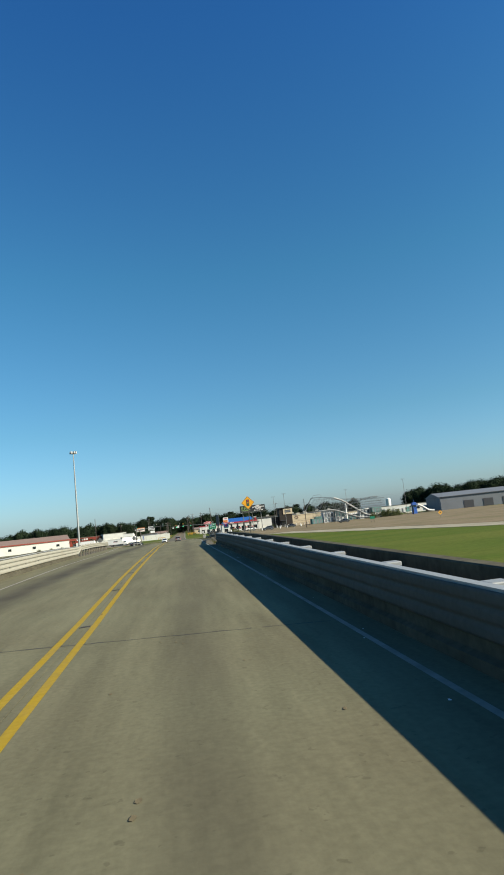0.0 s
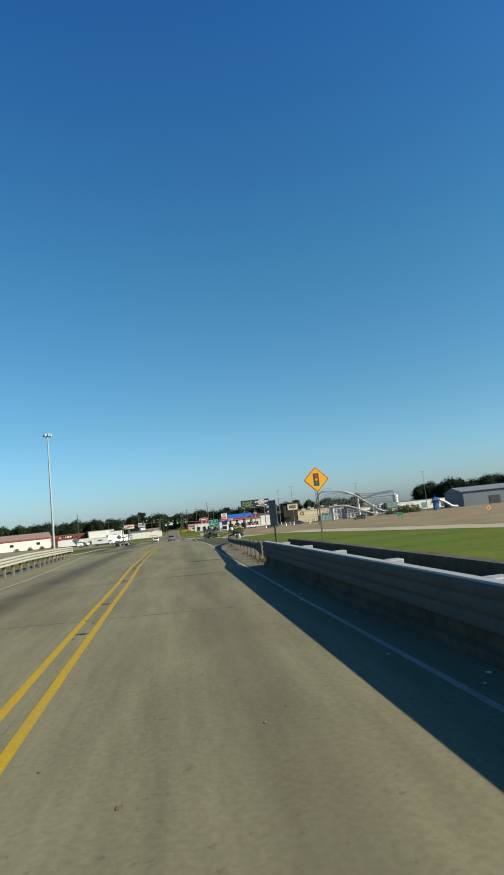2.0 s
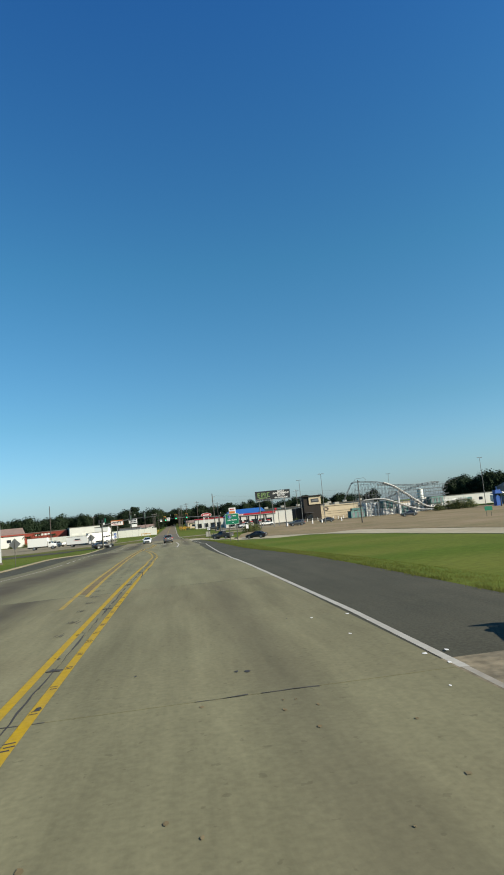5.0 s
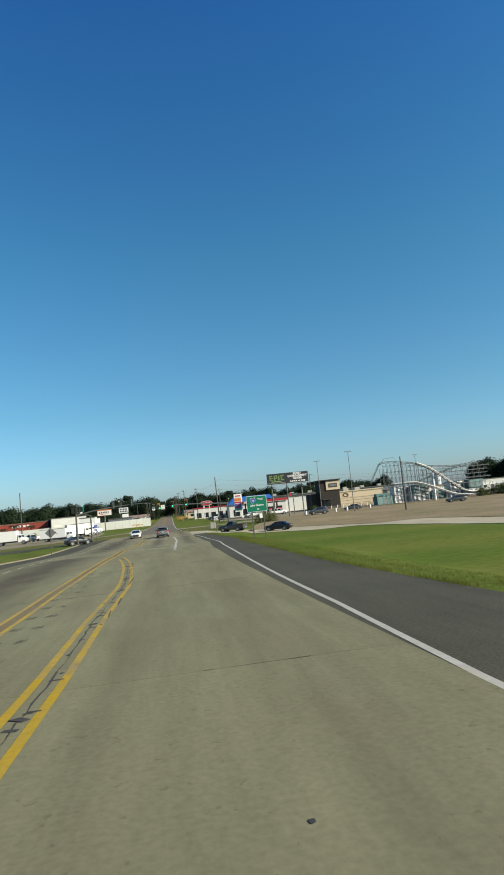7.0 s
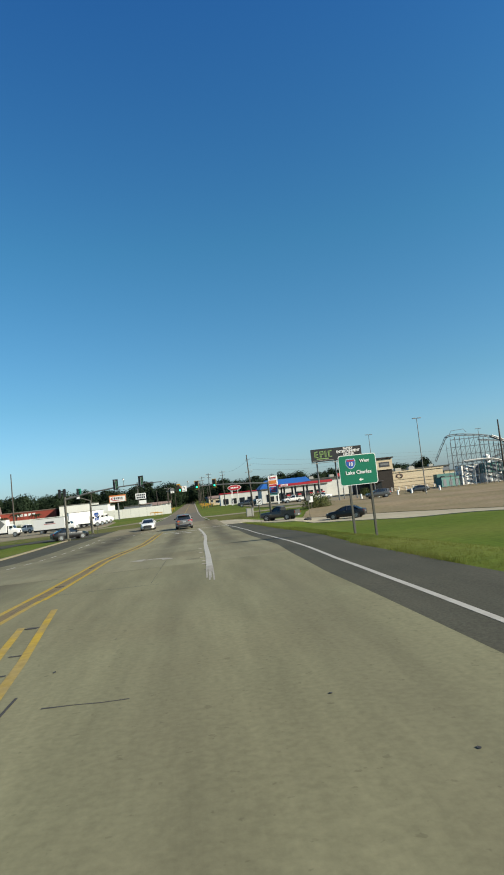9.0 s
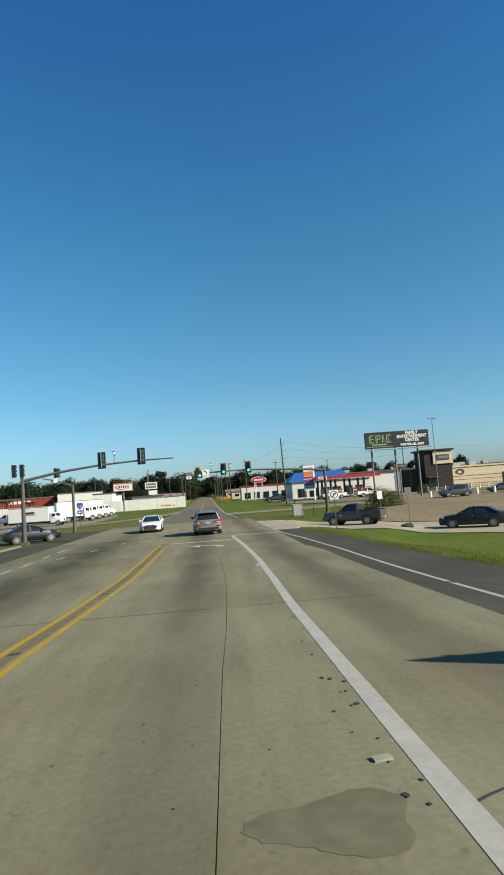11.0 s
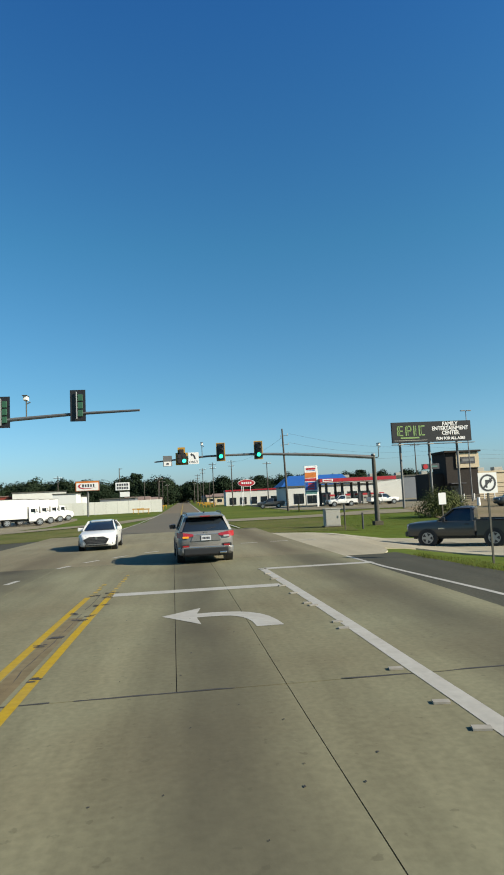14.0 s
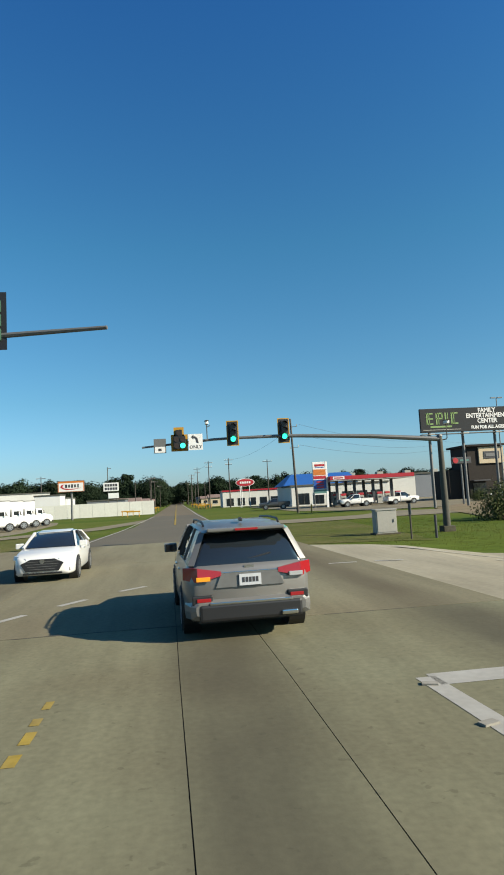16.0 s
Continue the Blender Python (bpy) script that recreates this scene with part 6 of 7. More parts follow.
def pickup(m, paint, label, name="pickup_truck", single=True):
    t = thing(name, m, label, "pickup", "cars")
    hw = 0.995
    smooth(part("body", loft([body_section(2.90, 0.55, 0.98, 0.80), body_section(2.82, 0.45, 1.10, 0.92), body_section(2.3, 0.44, 1.16, 0.97), body_section(1.3, 0.44, 1.22, hw), body_section(-0.2, 0.44, 1.24, hw), body_section(-0.32, 0.44, 1.24, hw)]), paint, t), 45)
    cab = [(1.45, 1.18, 1.22, 0.86, 0.84), (1.0, 1.2, 1.52, 0.89, 0.78), (0.62, 1.2, 1.80, 0.9, 0.72), (0.2, 1.2, 1.85, 0.9, 0.71), (-0.2, 1.2, 1.83, 0.89, 0.71), (-0.33, 1.2, 1.74, 0.87, 0.72)]
    smooth(part("window_glass", loft([cabin_section(*c) for c in cab]), M["glass"], t, "dark cab glass"), 50)
    roof = [(0.64, 1.79, 1.81, 0.73, 0.66), (0.3, 1.80, 1.88, 0.745, 0.64), (-0.1, 1.80, 1.88, 0.745, 0.64), (-0.36, 1.76, 1.82, 0.74, 0.64)]
    smooth(part("roof", loft([cabin_section(*c) for c in roof]), paint, t), 50)
    pillar(t, (0.88, 1.4, 1.2), (0.74, 0.62, 1.8), 0.08, paint)
    pillar(t, (0.91, -0.22, 1.2), (0.745, -0.22, 1.82), 0.09, paint)
    # open load bed
    for s in (1, -1):
        part("bed_side", loft([[(s * 0.995, -0.42, 0.50), (s * 0.995, -0.42, 1.20), (s * 0.86, -0.42, 1.24), (s * 0.82, -0.42, 0.5)], [(s * 0.985, -2.36, 0.56), (s * 0.985, -2.36, 1.20), (s * 0.86, -2.36, 1.24), (s * 0.82, -2.36, 0.56)]]), paint, t)
        part("bed_cap", box(0.14, 1.94, 0.03, s * 0.90, -1.39, 1.25, 0.008), M["black"], t)
        part("headlight", box(0.30, 0.10, 0.24, s * 0.74, 2.83, 0.95, 0.03), M["headlight"], t)
        part("tail_light", box(0.08, 0.05, 0.34, s * 0.93, -2.385, 0.98, 0.01), M["tail_red"], t)
        part("door_handle", box(0.03, 0.22, 0.05, s * 1.0, 0.0, 1.06, 0.01), M["black"], t)
        part("badge", box(0.012, 0.3, 0.06, s * 1.0, 1.2, 0.86), M["chrome"], t)
        part("mirror", box(0.24, 0.14, 0.22, s * 1.12, 1.05, 1.3, 0.03), M["black"], t)
    part("tailgate", box(1.7, 0.07, 0.66, 0, -2.38, 0.9, 0.015), paint, t)
    part("bed_floor", box(1.64, 1.92, 0.06, 0, -1.4, 0.72), M["black"], t)
    part("grille", box(1.0, 0.06, 0.36, 0, 2.89, 0.90, 0.03), M["black"], t)
    part("grille_bar", box(1.0, 0.03, 0.05, 0, 2.925, 0.90, 0.01), M["chrome"], t)
    part("grille_bar", box(0.06, 0.03, 0.34, 0, 2.925, 0.90, 0.01), M["chrome"], t)
    part("front_bumper", box(1.78, 0.22, 0.24, 0, 2.88, 0.60, 0.04), M["steel"], t, "pale front bumper")
    part("rear_bumper", box(1.8, 0.18, 0.2, 0, -2.46, 0.58, 0.03), M["chrome"], t)
    bars_plate(t, -2.56, 0.6, -1)
    for x in (-0.88, 0.88):
        for y in (1.88, -1.19):
            arch(t, math.copysign(0.995, x), y, 0.405)
            wheel(t, x, y, 0.40, 0.27, 5)
    part("underbody", box(1.5, 4.8, 0.2, 0, 0.2, 0.45), M["black"], t)
    return t


suv(pose(8.15, 9.2, hq(9.2), -0.3, 0, 2.5), M["paint_silver"], "grey metallic suv waiting in the turn lane")
sedan(pose(3.3, 18.6, hq(18.6), 0.3, 0, 181), M["paint_white"], "white saloon car coming across the junction")
pickup(Matrix.Translation((20.4, 12.9, gz(20.4, 12.9) + 0.06)) @ pose(0, 0, 0, 0, 0, 57) @ Matrix.Scale(0.92, 4), M["paint_dark"], "dark grey single-cab pickup waiting on the ramp")
sedan(pose(26.9, 5.6, gz(26.9, 5.6) + 0.06, 0, 0, 62), M["paint_black"], "black saloon car queued behind the pickup")
sedan(pose(-6.4, 15.8, gz(-6.4, 15.8) + 0.05, 0, 0, -62), M["paint_black"], "black saloon car turning into the side street")
sedan(pose(10.1, 395, BASE + 0.03, 0, 0, 0), M["paint_black"], "dark car far off on the straight road")
pickup(pose(35.0, 90.5, -0.42, 0, 0, 95), M["paint_white"], "white pickup parked at the petrol pumps")
pickup(pose(41.8, 90.0, -0.42, 0, 0, -84), M["paint_white"], "white pickup parked beside the petrol pumps")
sedan(pose(56.5, 60.5, -0.40, 0, 0, 80), M["paint_dark"], "dark parked car at the edge of the lot")
sedan(pose(75, 40, -0.42, 0, 0, 80), M["paint_dark"], "dark parked car at the edge of the lot")
suv(pose(45.5, 53.0, -0.40, 0, 0, 88), M["paint_dark"], "dark parked suv on the bare earth")
pickup(pose(24.5, 104, -0.42, 0, 0, 85), M["paint_dark"], "dark pickup parked beyond the price sign")


def box_truck(m, length, label, mark=True):
    t = thing("box_lorry", m, label, "lorry", "hire lorries")
    cargo = part("cargo_box", box(2.45, length, 2.5, 0, -length / 2 + 0.2, 2.15, 0.03), M["paint_truck"], t)
    part("roof_edge", box(2.5, length + 0.04, 0.08, 0, -length / 2 + 0.2, 3.4, 0.01), M["steel"], t)
    if mark:
        for s in (1, -1):
            part("logo_bar", box(0.01, 1.9, 0.42, s * 1.232, -length * 0.45, 2.45), M["ink"], cargo)
            part("logo_stroke", box(0.01, 2.6, 0.1, s * 1.234, -length * 0.45, 2.1), M["sign_red"], cargo)
    cab = part("cab", loft([body_section(2.55, 0.5, 1.2, 0.95, shoulder=0.95), body_section(2.3, 0.5, 1.45, 1.05), body_section(1.5, 0.5, 1.62, 1.08), body_section(0.45, 0.5, 1.66, 1.08)]), M["paint_truck"], t)
    part("cab_top", loft([cabin_section(1.55, 1.55, 1.62, 1.0, 0.98), cabin_section(1.2, 1.55, 2.3, 1.02, 0.9), cabin_section(0.45, 1.55, 2.4, 1.02, 0.92)]), M["paint_truck"], t)
    part("windscreen", loft([[(-0.9, 1.6, 1.66), (0.9, 1.6, 1.66), (0.88, 1.5, 1.66), (-0.88, 1.5, 1.66)], [(-0.82, 1.27, 2.22), (0.82, 1.27, 2.22), (0.8, 1.18, 2.22), (-0.8, 1.18, 2.22)]]), M["glass"], t)
    for s in (1, -1):
        part("side_window", box(0.03, 0.55, 0.46, s * 1.0, 0.95, 1.92, 0.01), M["glass"], t)
        part("headlight", box(0.28, 0.06, 0.2, s * 0.75, 2.5, 1.0, 0.02), M["headlight"], t)
        part("mirror", box(0.14, 0.1, 0.4, s * 1.25, 1.35, 1.9, 0.02), M["black"], t)
    part("grille", box(0.9, 0.05, 0.4, 0, 2.54, 0.98, 0.02), M["black"], t)
    part("bumper", box(2.1, 0.2, 0.24, 0, 2.55, 0.6, 0.03), M["steel"], t)
    for x in (-0.98, 0.98):
        for y in (1.75, -length + 2.0):
            wheel(t, x, y, 0.46, 0.3, 6)
    part("chassis", box(0.9, length + 2, 0.3, 0, -length / 2 + 1, 0.72), M["black"], t)
    return t


box_truck(pose(-15.2, 57.2, -0.42, 0, 0, -96) @ Matrix.Scale(0.84, 4), 7.2, "white hire lorry with a long cargo box")
for k in range(4):
    box_truck(pose(-12.9 + k * 0.2, 68 + 5.4 * k, -0.42, 0, 0, -68), 4.2, "white hire lorry parked nose-out in a row", False)
box_truck(pose(-27.5, 62, -0.42, 0, 0, -90), 5.5, "white hire lorry at the back of the yard", False)
pickup(pose(-27.0, 76, -0.42, 0, 0, 60), M["paint_white"], "white pickup parked in the lorry yard")


# ---- buildings ----
def petrol_station():
    t = thing("petrol_station_canopy", pose(39.3, 99.5, 0), "petrol station canopy with a red fascia on dark columns", "canopy")
    c = part("canopy", box(14.2, 9.0, 0.75, 0, 0, 4.12, 0.03), M["white_wall"], t)
    part("fascia", box(14.3, 0.08, 0.62, 0, -4.54, 4.22, 0.0), M["red_metal"], c, "red fascia band")
    part("fascia", box(0.08, 9.1, 0.62, -7.14, 0, 4.22, 0.0), M["red_metal"], c, "red fascia band")
    part("fascia_logo", box(1.9, 0.03, 0.46, -5.7, -4.59, 4.22), M["sign_white"], c)
    part("logo_bar", box(1.5, 0.03, 0.2, -5.7, -4.61, 4.22), M["sign_red"], c)
    for x in (-5.6, -2.6, 0.6, 3.8):
        for y in (-2.6, 2.6):
            part("column", box(0.42, 0.42, 4.2, x, y, 1.65, 0.02), M["ink"], t)
            p = part("pump", box(0.9, 0.55, 1.7, x + 1.0, y, 0.4, 0.05), M["cabinet"], t)
            part("pump_top", box(0.9, 0.5, 0.35, x + 1.0, y, 1.45, 0.04), M["sign_red"], p)
            part("pump_screen", box(0.5, 0.02, 0.3, x + 1.0, y - 0.29, 0.8), M["ink"], p)
        part("island", box(2.6, 7.0, 0.18, x + 0.6, 0, -0.36, 0.03), M["parapet"], t)
    s = thing("station_shop", pose(40, 118, 0), "low white station shop with dark glazed front", "building")
    part("wall", box(20, 10, 4.0, 0, 5, 1.5, 0.03), M["white_wall"], s)
    part("roof_edge", box(20.4, 10.4, 0.35, 0, 5, 3.6, 0.03), M["steel"], s)
    for k in range(6):
        w = part("window", box(2.2, 0.08, 2.2, -7.5 + 3.0 * k, -0.02, 0.95), M["glass"], s)
        part("mullion", box(0.06, 0.04, 2.2, -7.5 + 3.0 * k, -0.07, 0.95), M["steel"], w)
    b = thing("blue_roof_building", pose(40.5, 141, 0), "white building under a bright blue hipped metal roof", "building")
    part("wall", box(17, 12, 4.4, 0, 0, 1.7, 0.03), M["white_wall"], b)
    part("roof", loft([[(-9.2, -6.8, 3.9), (9.2, -6.8, 3.9), (9.2, 6.8, 3.9), (-9.2, 6.8, 3.9)], [(-6.4, -2, 6.6), (7.4, -2, 6.6), (7.4, 2, 6.6), (-6.4, 2, 6.6)]]), M["blue_roof"], b, "blue metal roof")
    part("sign_band", box(10, 0.1, 0.5, 1, -6.2, 3.3), M["sign_white"], b)
    for k in range(4):
        part("window", box(2.2, 0.08, 1.8, -5.5 + 3.7 * k, -6.02, 1.2), M["glass"], b)
    st = thing("store_row", pose(16.5 + 14, 166, 0), "long low pale row of shops", "building")
    part("wall", box(22, 9, 4.2, 0, 0, 1.6, 0.03), M["white_wall"], st)
    part("roof_edge", box(22.4, 9.4, 0.4, 0, 0, 3.8, 0.02), M["red_metal"], st)
    for k in range(7):
        part("window", box(1.9, 0.08, 2.0, -9 + 3.0 * k, -4.52, 0.8), M["glass"], st)


petrol_station()


def restaurant():
    t = thing("restaurant", pose(66, 100, 0), "tan restaurant with a dark brick corner tower", "building")
    part("wall", box(20.6, 16, 5.0, 2.9, 8, 2.0, 0.03), M["stucco"], t)
    part("cornice", box(21, 16.4, 0.35, 2.9, 8, 4.6, 0.03), M["stucco"], t)
    part("band", box(20.7, 0.1, 0.5, 2.9, -0.06, 2.7), M["stucco"], t)
    for z in (1.6, 0.6):
        part("groove", box(16.5, 0.05, 0.06, 4.9, -0.02, z), M["stucco_dark"], t)
    tw = part("tower", box(6.4, 6.5, 9.2, -4.8, 2.2, 4.1, 0.04), M["stucco_dark"], t, "dark brick tower")
    part("tower_cap", box(7.4, 7.9, 0.35, -4.8, 2.2, 8.75, 0.03), M["stucco_dark"], tw)
    part("wing", box(3.2, 7, 5.2, -9.4, 4.0, 2.1, 0.04), M["stucco_dark"], t, "dark brick wing")
    part("sign_wall", box(4.6, 0.3, 2.9, -3.7, -1.2, 7.0, 0.02), M["stucco"], t, "tan sign wall")
    part("logo_plate", box(2.9, 0.08, 1.3, -3.7, -1.39, 7.0, 0.03), M["ink"], t)
    part("logo_bar", box(2.3, 0.06, 0.55, -3.7, -1.45, 7.0, 0.02), M["sign_back"], t)
    part("entrance", box(2.4, 0.12, 2.6, -6.2, -1.1, 0.9, 0.02), M["glass"], t)
    part("awning", box(3.0, 1.2, 0.2, -6.2, -1.6, 2.6, 0.02), M["ink"], t)
    ring = bmesh.new()
    for k in range(20):
        a = k * math.tau / 20
        box(0.34, 0.1, 0.3, 0.6 + 0.8 * math.cos(a), -0.06, 3.4 + 0.55 * math.sin(a), bm=ring)
    part("wall_emblem", ring, M["brown_roof"], t, "round brown wall emblem")
    for k in range(3):
        part("roof_unit", box(1.8, 1.6, 1.0, -1 + 4 * k, 8, 5.2, 0.05), M["cabinet"], t)
    f = thing("lot_fence", pose(0, 0, 0), "low pale board fence along the lot", "fence")
    for k in range(14):
        x = 55 + k * 1.9
        part("fence_post", box(0.16, 0.16, 1.2, x, 90.0, 0.05, 0.01), M["sign_white"], f)
        part("fence_rail", box(1.9, 0.06, 0.14, x + 0.95, 90.0, 0.35), M["wood_post"], f)
        part("fence_rail", box(1.9, 0.06, 0.14, x + 0.95, 90.0, 0.0), M["wood_post"], f)
    for k, x in enumerate((43.5, 47.2, 51.5, 54.6, 57.8, 61.0)):
        bo = thing("bollard", pose(x, 58 + k * 0.4, -0.45), "short white concrete bollard on the bare earth", "bollard", "bollards")
        part("body", tube((0, 0, -0.1), (0, 0, 1.0), 0.22, 0.18, 12), M["sign_white"], bo)
    sg = thing("notice_board", pose(28.5, 34.3, -0.45), "small white notice board on a post", "sign")
    part("post", box(0.08, 0.08, 2.0, 0, 0, 0.9, 0.01), M["wood_post"], sg)
    part("panel", box(0.62, 0.04, 0.95, 0, -0.07, 1.55, 0.0), M["sign_white"], sg)
    lg = thing("lot_sign", pose(43.5, 72, 0), "dark sign with a red roundel on a pole", "sign")
    part("pole", tube((0, 0, -0.6), (0, 0, 5.2), 0.12, seg=10), M["steel_dark"], lg)
    part("panel", box(2.6, 0.25, 0.8, 0, -0.1, 5.1, 0.03), M["ink"], lg)
    part("roundel", tube((-0.8, -0.22, 5.1), (-0.8, -0.28, 5.1), 0.36, seg=18), M["sign_red"], lg)
    part("letter_bar", box(1.2, 0.03, 0.22, 0.4, -0.24, 5.1), M["teal"], lg)
    g = thing("grey_store", pose(70, 150, 0), "long low grey-white shop building", "building")
    part("wall", box(60, 14, 6, 0, 0, 2.4, 0.04), M["grey_wall"], g)
    part("roof_edge", box(60.5, 14.5, 0.4, 0, 0, 5.5, 0.02), M["steel"], g)
    for k in range(8):
        part("roof_unit", box(1.6, 1.6, 0.9, -26 + 7.3 * k, -2, 6.1, 0.04), M["cabinet"], g)
    g2 = thing("white_store", pose(50, 132, 0), "plain white shop building", "building")
    part("wall", box(13, 10, 5.2, 3, 0, 2.1, 0.04), M["white_wall"], g2)
    part("roof_edge", box(13.4, 10.4, 0.3, 3, 0, 4.8, 0.02), M["steel"], g2)


restaurant()


def coaster():
    t = thing("roller_coaster", pose(0, 0, 0), "grey lattice roller coaster with pale curving track", "roller coaster")
    base, top = -0.45, 11.4
    TIE = mesh_of("tie", beam((0, -0.6, -0.1), (0, 0.6, -0.1), 0.12, 0.12), M["timber_grey"])
    def track(points, name="track", mm="track_light", r=0.06):
        pts = []
        for i in range(len(points) - 1):
            p0, p1, p2, p3 = (Vector(points[max(0, min(len(points) - 1, i + k))]) for k in (-1, 0, 1, 2))
            for s in np.linspace(0, 1, 7)[:-1]:
                pts.append(0.5 * ((2 * p1) + (-p0 + p2) * s + (2 * p0 - 5 * p1 + 4 * p2 - p3) * s ** 2 + (-p0 + 3 * p1 - 3 * p2 + p3) * s ** 3))
        pts.append(Vector(points[-1]))
        tr = part(name, bar_along([p + Vector((0, 0.5, 0)) for p in pts], r, r), M[mm], t, "pale tubular track")
        part("rail", bar_along([p - Vector((0, 0.5, 0)) for p in pts], r, r), M[mm], tr)
        part("spine", bar_along([p - Vector((0, 0, 0.35)) for p in pts], 0.09, 0.09), M["timber_grey"], tr)
        for p in pts[::2]:
            o = new("tie", TIE)
            o.parent = tr
            o.location = p
        return pts
    high = track([(66, 72, 6.0), (68.2, 72, 9.8), (70, 72, 11.6), (76, 72, 11.2), (80, 72, 10.4), (84, 73, 8.8), (88.5, 74, 5.9), (92.5, 75, 3.2), (97, 76, 0.9), (104, 77, 0.8), (112, 78, 0.9)], mm="timber_grey")
    low = track([(72, 70, 5.2), (76, 70, 5.3), (79, 70, 5.0), (83, 70, 3.6), (87, 70, 1.9), (91, 70, 0.6), (98, 70, 0.2), (105, 70, 0.3)], r=0.15)
    track([(80, 72, 10.55), (84, 73, 8.95), (88.5, 74, 6.05), (92.5, 75, 3.35), (97, 76, 1.05), (104, 77, 0.95), (112, 78, 1.05)], r=0.15)
    track([(80, 78, 10.2), (88, 79, 9.6), (95, 80, 9.2), (101, 81, 9.6), (104, 82, 9.4)], mm="timber_grey")
    track([(82, 80, 5.0), (90, 80, 7.4), (97, 80, 8.9), (103, 81, 9.2)], mm="timber_grey")
    # lattice bents
    for k in range(14):
        x = 69.5 + k * 1.16
        lat = None
        zt = min(p.z for p in high if abs(p.x - x) < 1.2) - 0.5
        for y in (71.0, 73.4):
            lat = tube((x, y, base), (x, y, zt), 0.05, seg=6, bm=lat)
        zz = base
        while zz < zt - 1.8:
            lat = tube((x, 71.0, zz), (x + 1.16, 71.0, zz + 1.8), 0.035, seg=5, bm=lat)
            lat = tube((x, 71.0, zz + 1.8), (x, 73.4, zz + 1.8), 0.03, seg=5, bm=lat)
            zz += 1.8
        part("bent", lat, M["timber_grey"], t)
    for z in (1.4, 3.2, 5.0, 6.8, 8.6, 10.4):
        part("ledger", tube((69.5, 71, z), (84.5 if z < 8 else 79, 71, z), 0.045, seg=5), M["timber_grey"], t)
    for k in range(11):
        x = 86 + k * 1.8
        lat = None
        for y in (79.0, 81.5):
            lat = tube((x, y, base), (x, y, 8.9), 0.05, seg=6, bm=lat)
        for z in (1.5, 3.4, 5.3, 7.2):
            lat = tube((x, 79, z), (x + 1.8, 79, z + 1.9), 0.03, seg=5, bm=lat)
            lat = tube((x, 79, z), (x + 1.8, 79, z), 0.03, seg=5, bm=lat)
        part("bent", lat, M["timber_grey"], t)
    for z, x0, x1 in ((8.4, 84, 106), (7.3, 84, 105), (6.2, 86, 105), (5.0, 85, 106), (3.6, 86, 104)):
        part("walkway_band", box(x1 - x0, 0.35, 0.16, (x0 + x1) / 2, 79.0, z, 0.01), M["timber_grey"], t)
    for k in range(9):
        x = 74 + k * 2.6
        z = min(p.z for p in low if abs(p.x - x) < 1.6)
        if z > 0.5:
            part("support", tube((x, 70, base), (x, 70, z - 0.3), 0.08, seg=8), M["track_light"], t)
    part("lift_frame", bar_along([(70, 72, 11.7), (70.5, 72, 12.5), (73.5, 72, 12.7), (74.2, 72, 11.8)], 0.05, 0.05), M["timber_grey"], t)
    sl = thing("white_silo", pose(85.6, 74.5, BASE), "white cylindrical tower beside the coaster", "silo")
    part("shell", tube((0, 0, 0), (0, 0, 7.6), 0.4, seg=18), M["sign_white"], sl)
    part("cap", tube((0, 0, 7.6), (0, 0, 7.9), 0.42, 0.2, 18), M["sign_white"], sl)


coaster()


def stacked_container(x, y, z, material, label, rz):
    t = thing("storage_container", pose(x, y, z, 0, 0, rz), label, "container", "stacked containers")
    part("body", box(5.4, 2.4, 2.4, 0, 0, 1.2, 0.03), material, t)
    for k in range(3):
        part("door", box(0.9, 0.06, 1.7, -1.8 + 1.8 * k, -1.22, 1.0), M["grey_wall"], t)
    part("edge_rail", box(5.5, 2.5, 0.12, 0, 0, 2.36, 0.01), M["steel"], t)


rnd = random.Random(21)
for k in range(6):
    for lv in range(2 if k % 3 else 1):
        stacked_container(73 + 5.9 * k, 84 + rnd.uniform(-1, 1), BASE + 2.42 * lv, M["teal"] if (k + lv) % 3 == 0 else M["paint_truck"], "teal container stacked in the yard under the coaster" if (k + lv) % 3 == 0 else "white container stacked in the yard under the coaster", 14)


def low_block(name, x, y, w, d, h, material, label, category="building", roof=None, windows=0, ry=0, trim=True):
    t = thing(name, pose(x, y, BASE, 0, 0, ry), label, category)
    part("wall", box(w, d, h + 0.3, 0, 0, h / 2 - 0.15, 0.03), material, t)
    if roof == "gable":
        part("roof", loft([[(-w / 2 - 0.4, -d / 2 - 0.4, h), (-w / 2 - 0.4, 0, h + d * 0.16), (-w / 2 - 0.4, d / 2 + 0.4, h)], [(w / 2 + 0.4, -d / 2 - 0.4, h), (w / 2 + 0.4, 0, h + d * 0.16), (w / 2 + 0.4, d / 2 + 0.4, h)]]), M["brown_roof"], t)
    elif trim:
        part("roof_edge", box(w + 0.3, d + 0.3, 0.25, 0, 0, h + 0.05, 0.02), roof or M["steel"], t)
    for k in range(windows):
        xx = -w / 2 + w * (k + 0.5) / windows
        q = part("window", box(min(1.6, w / windows * 0.5), 0.08, min(1.3, h * 0.4), xx, -d / 2 - 0.02, h * 0.5), M["glass"], t)
        part("window_frame", box(min(1.6, w / windows * 0.5) + 0.16, 0.05, 0.09, xx, -d / 2 - 0.05, h * 0.5 - min(1.3, h * 0.4) / 2), M["sign_white"], q)
    return t


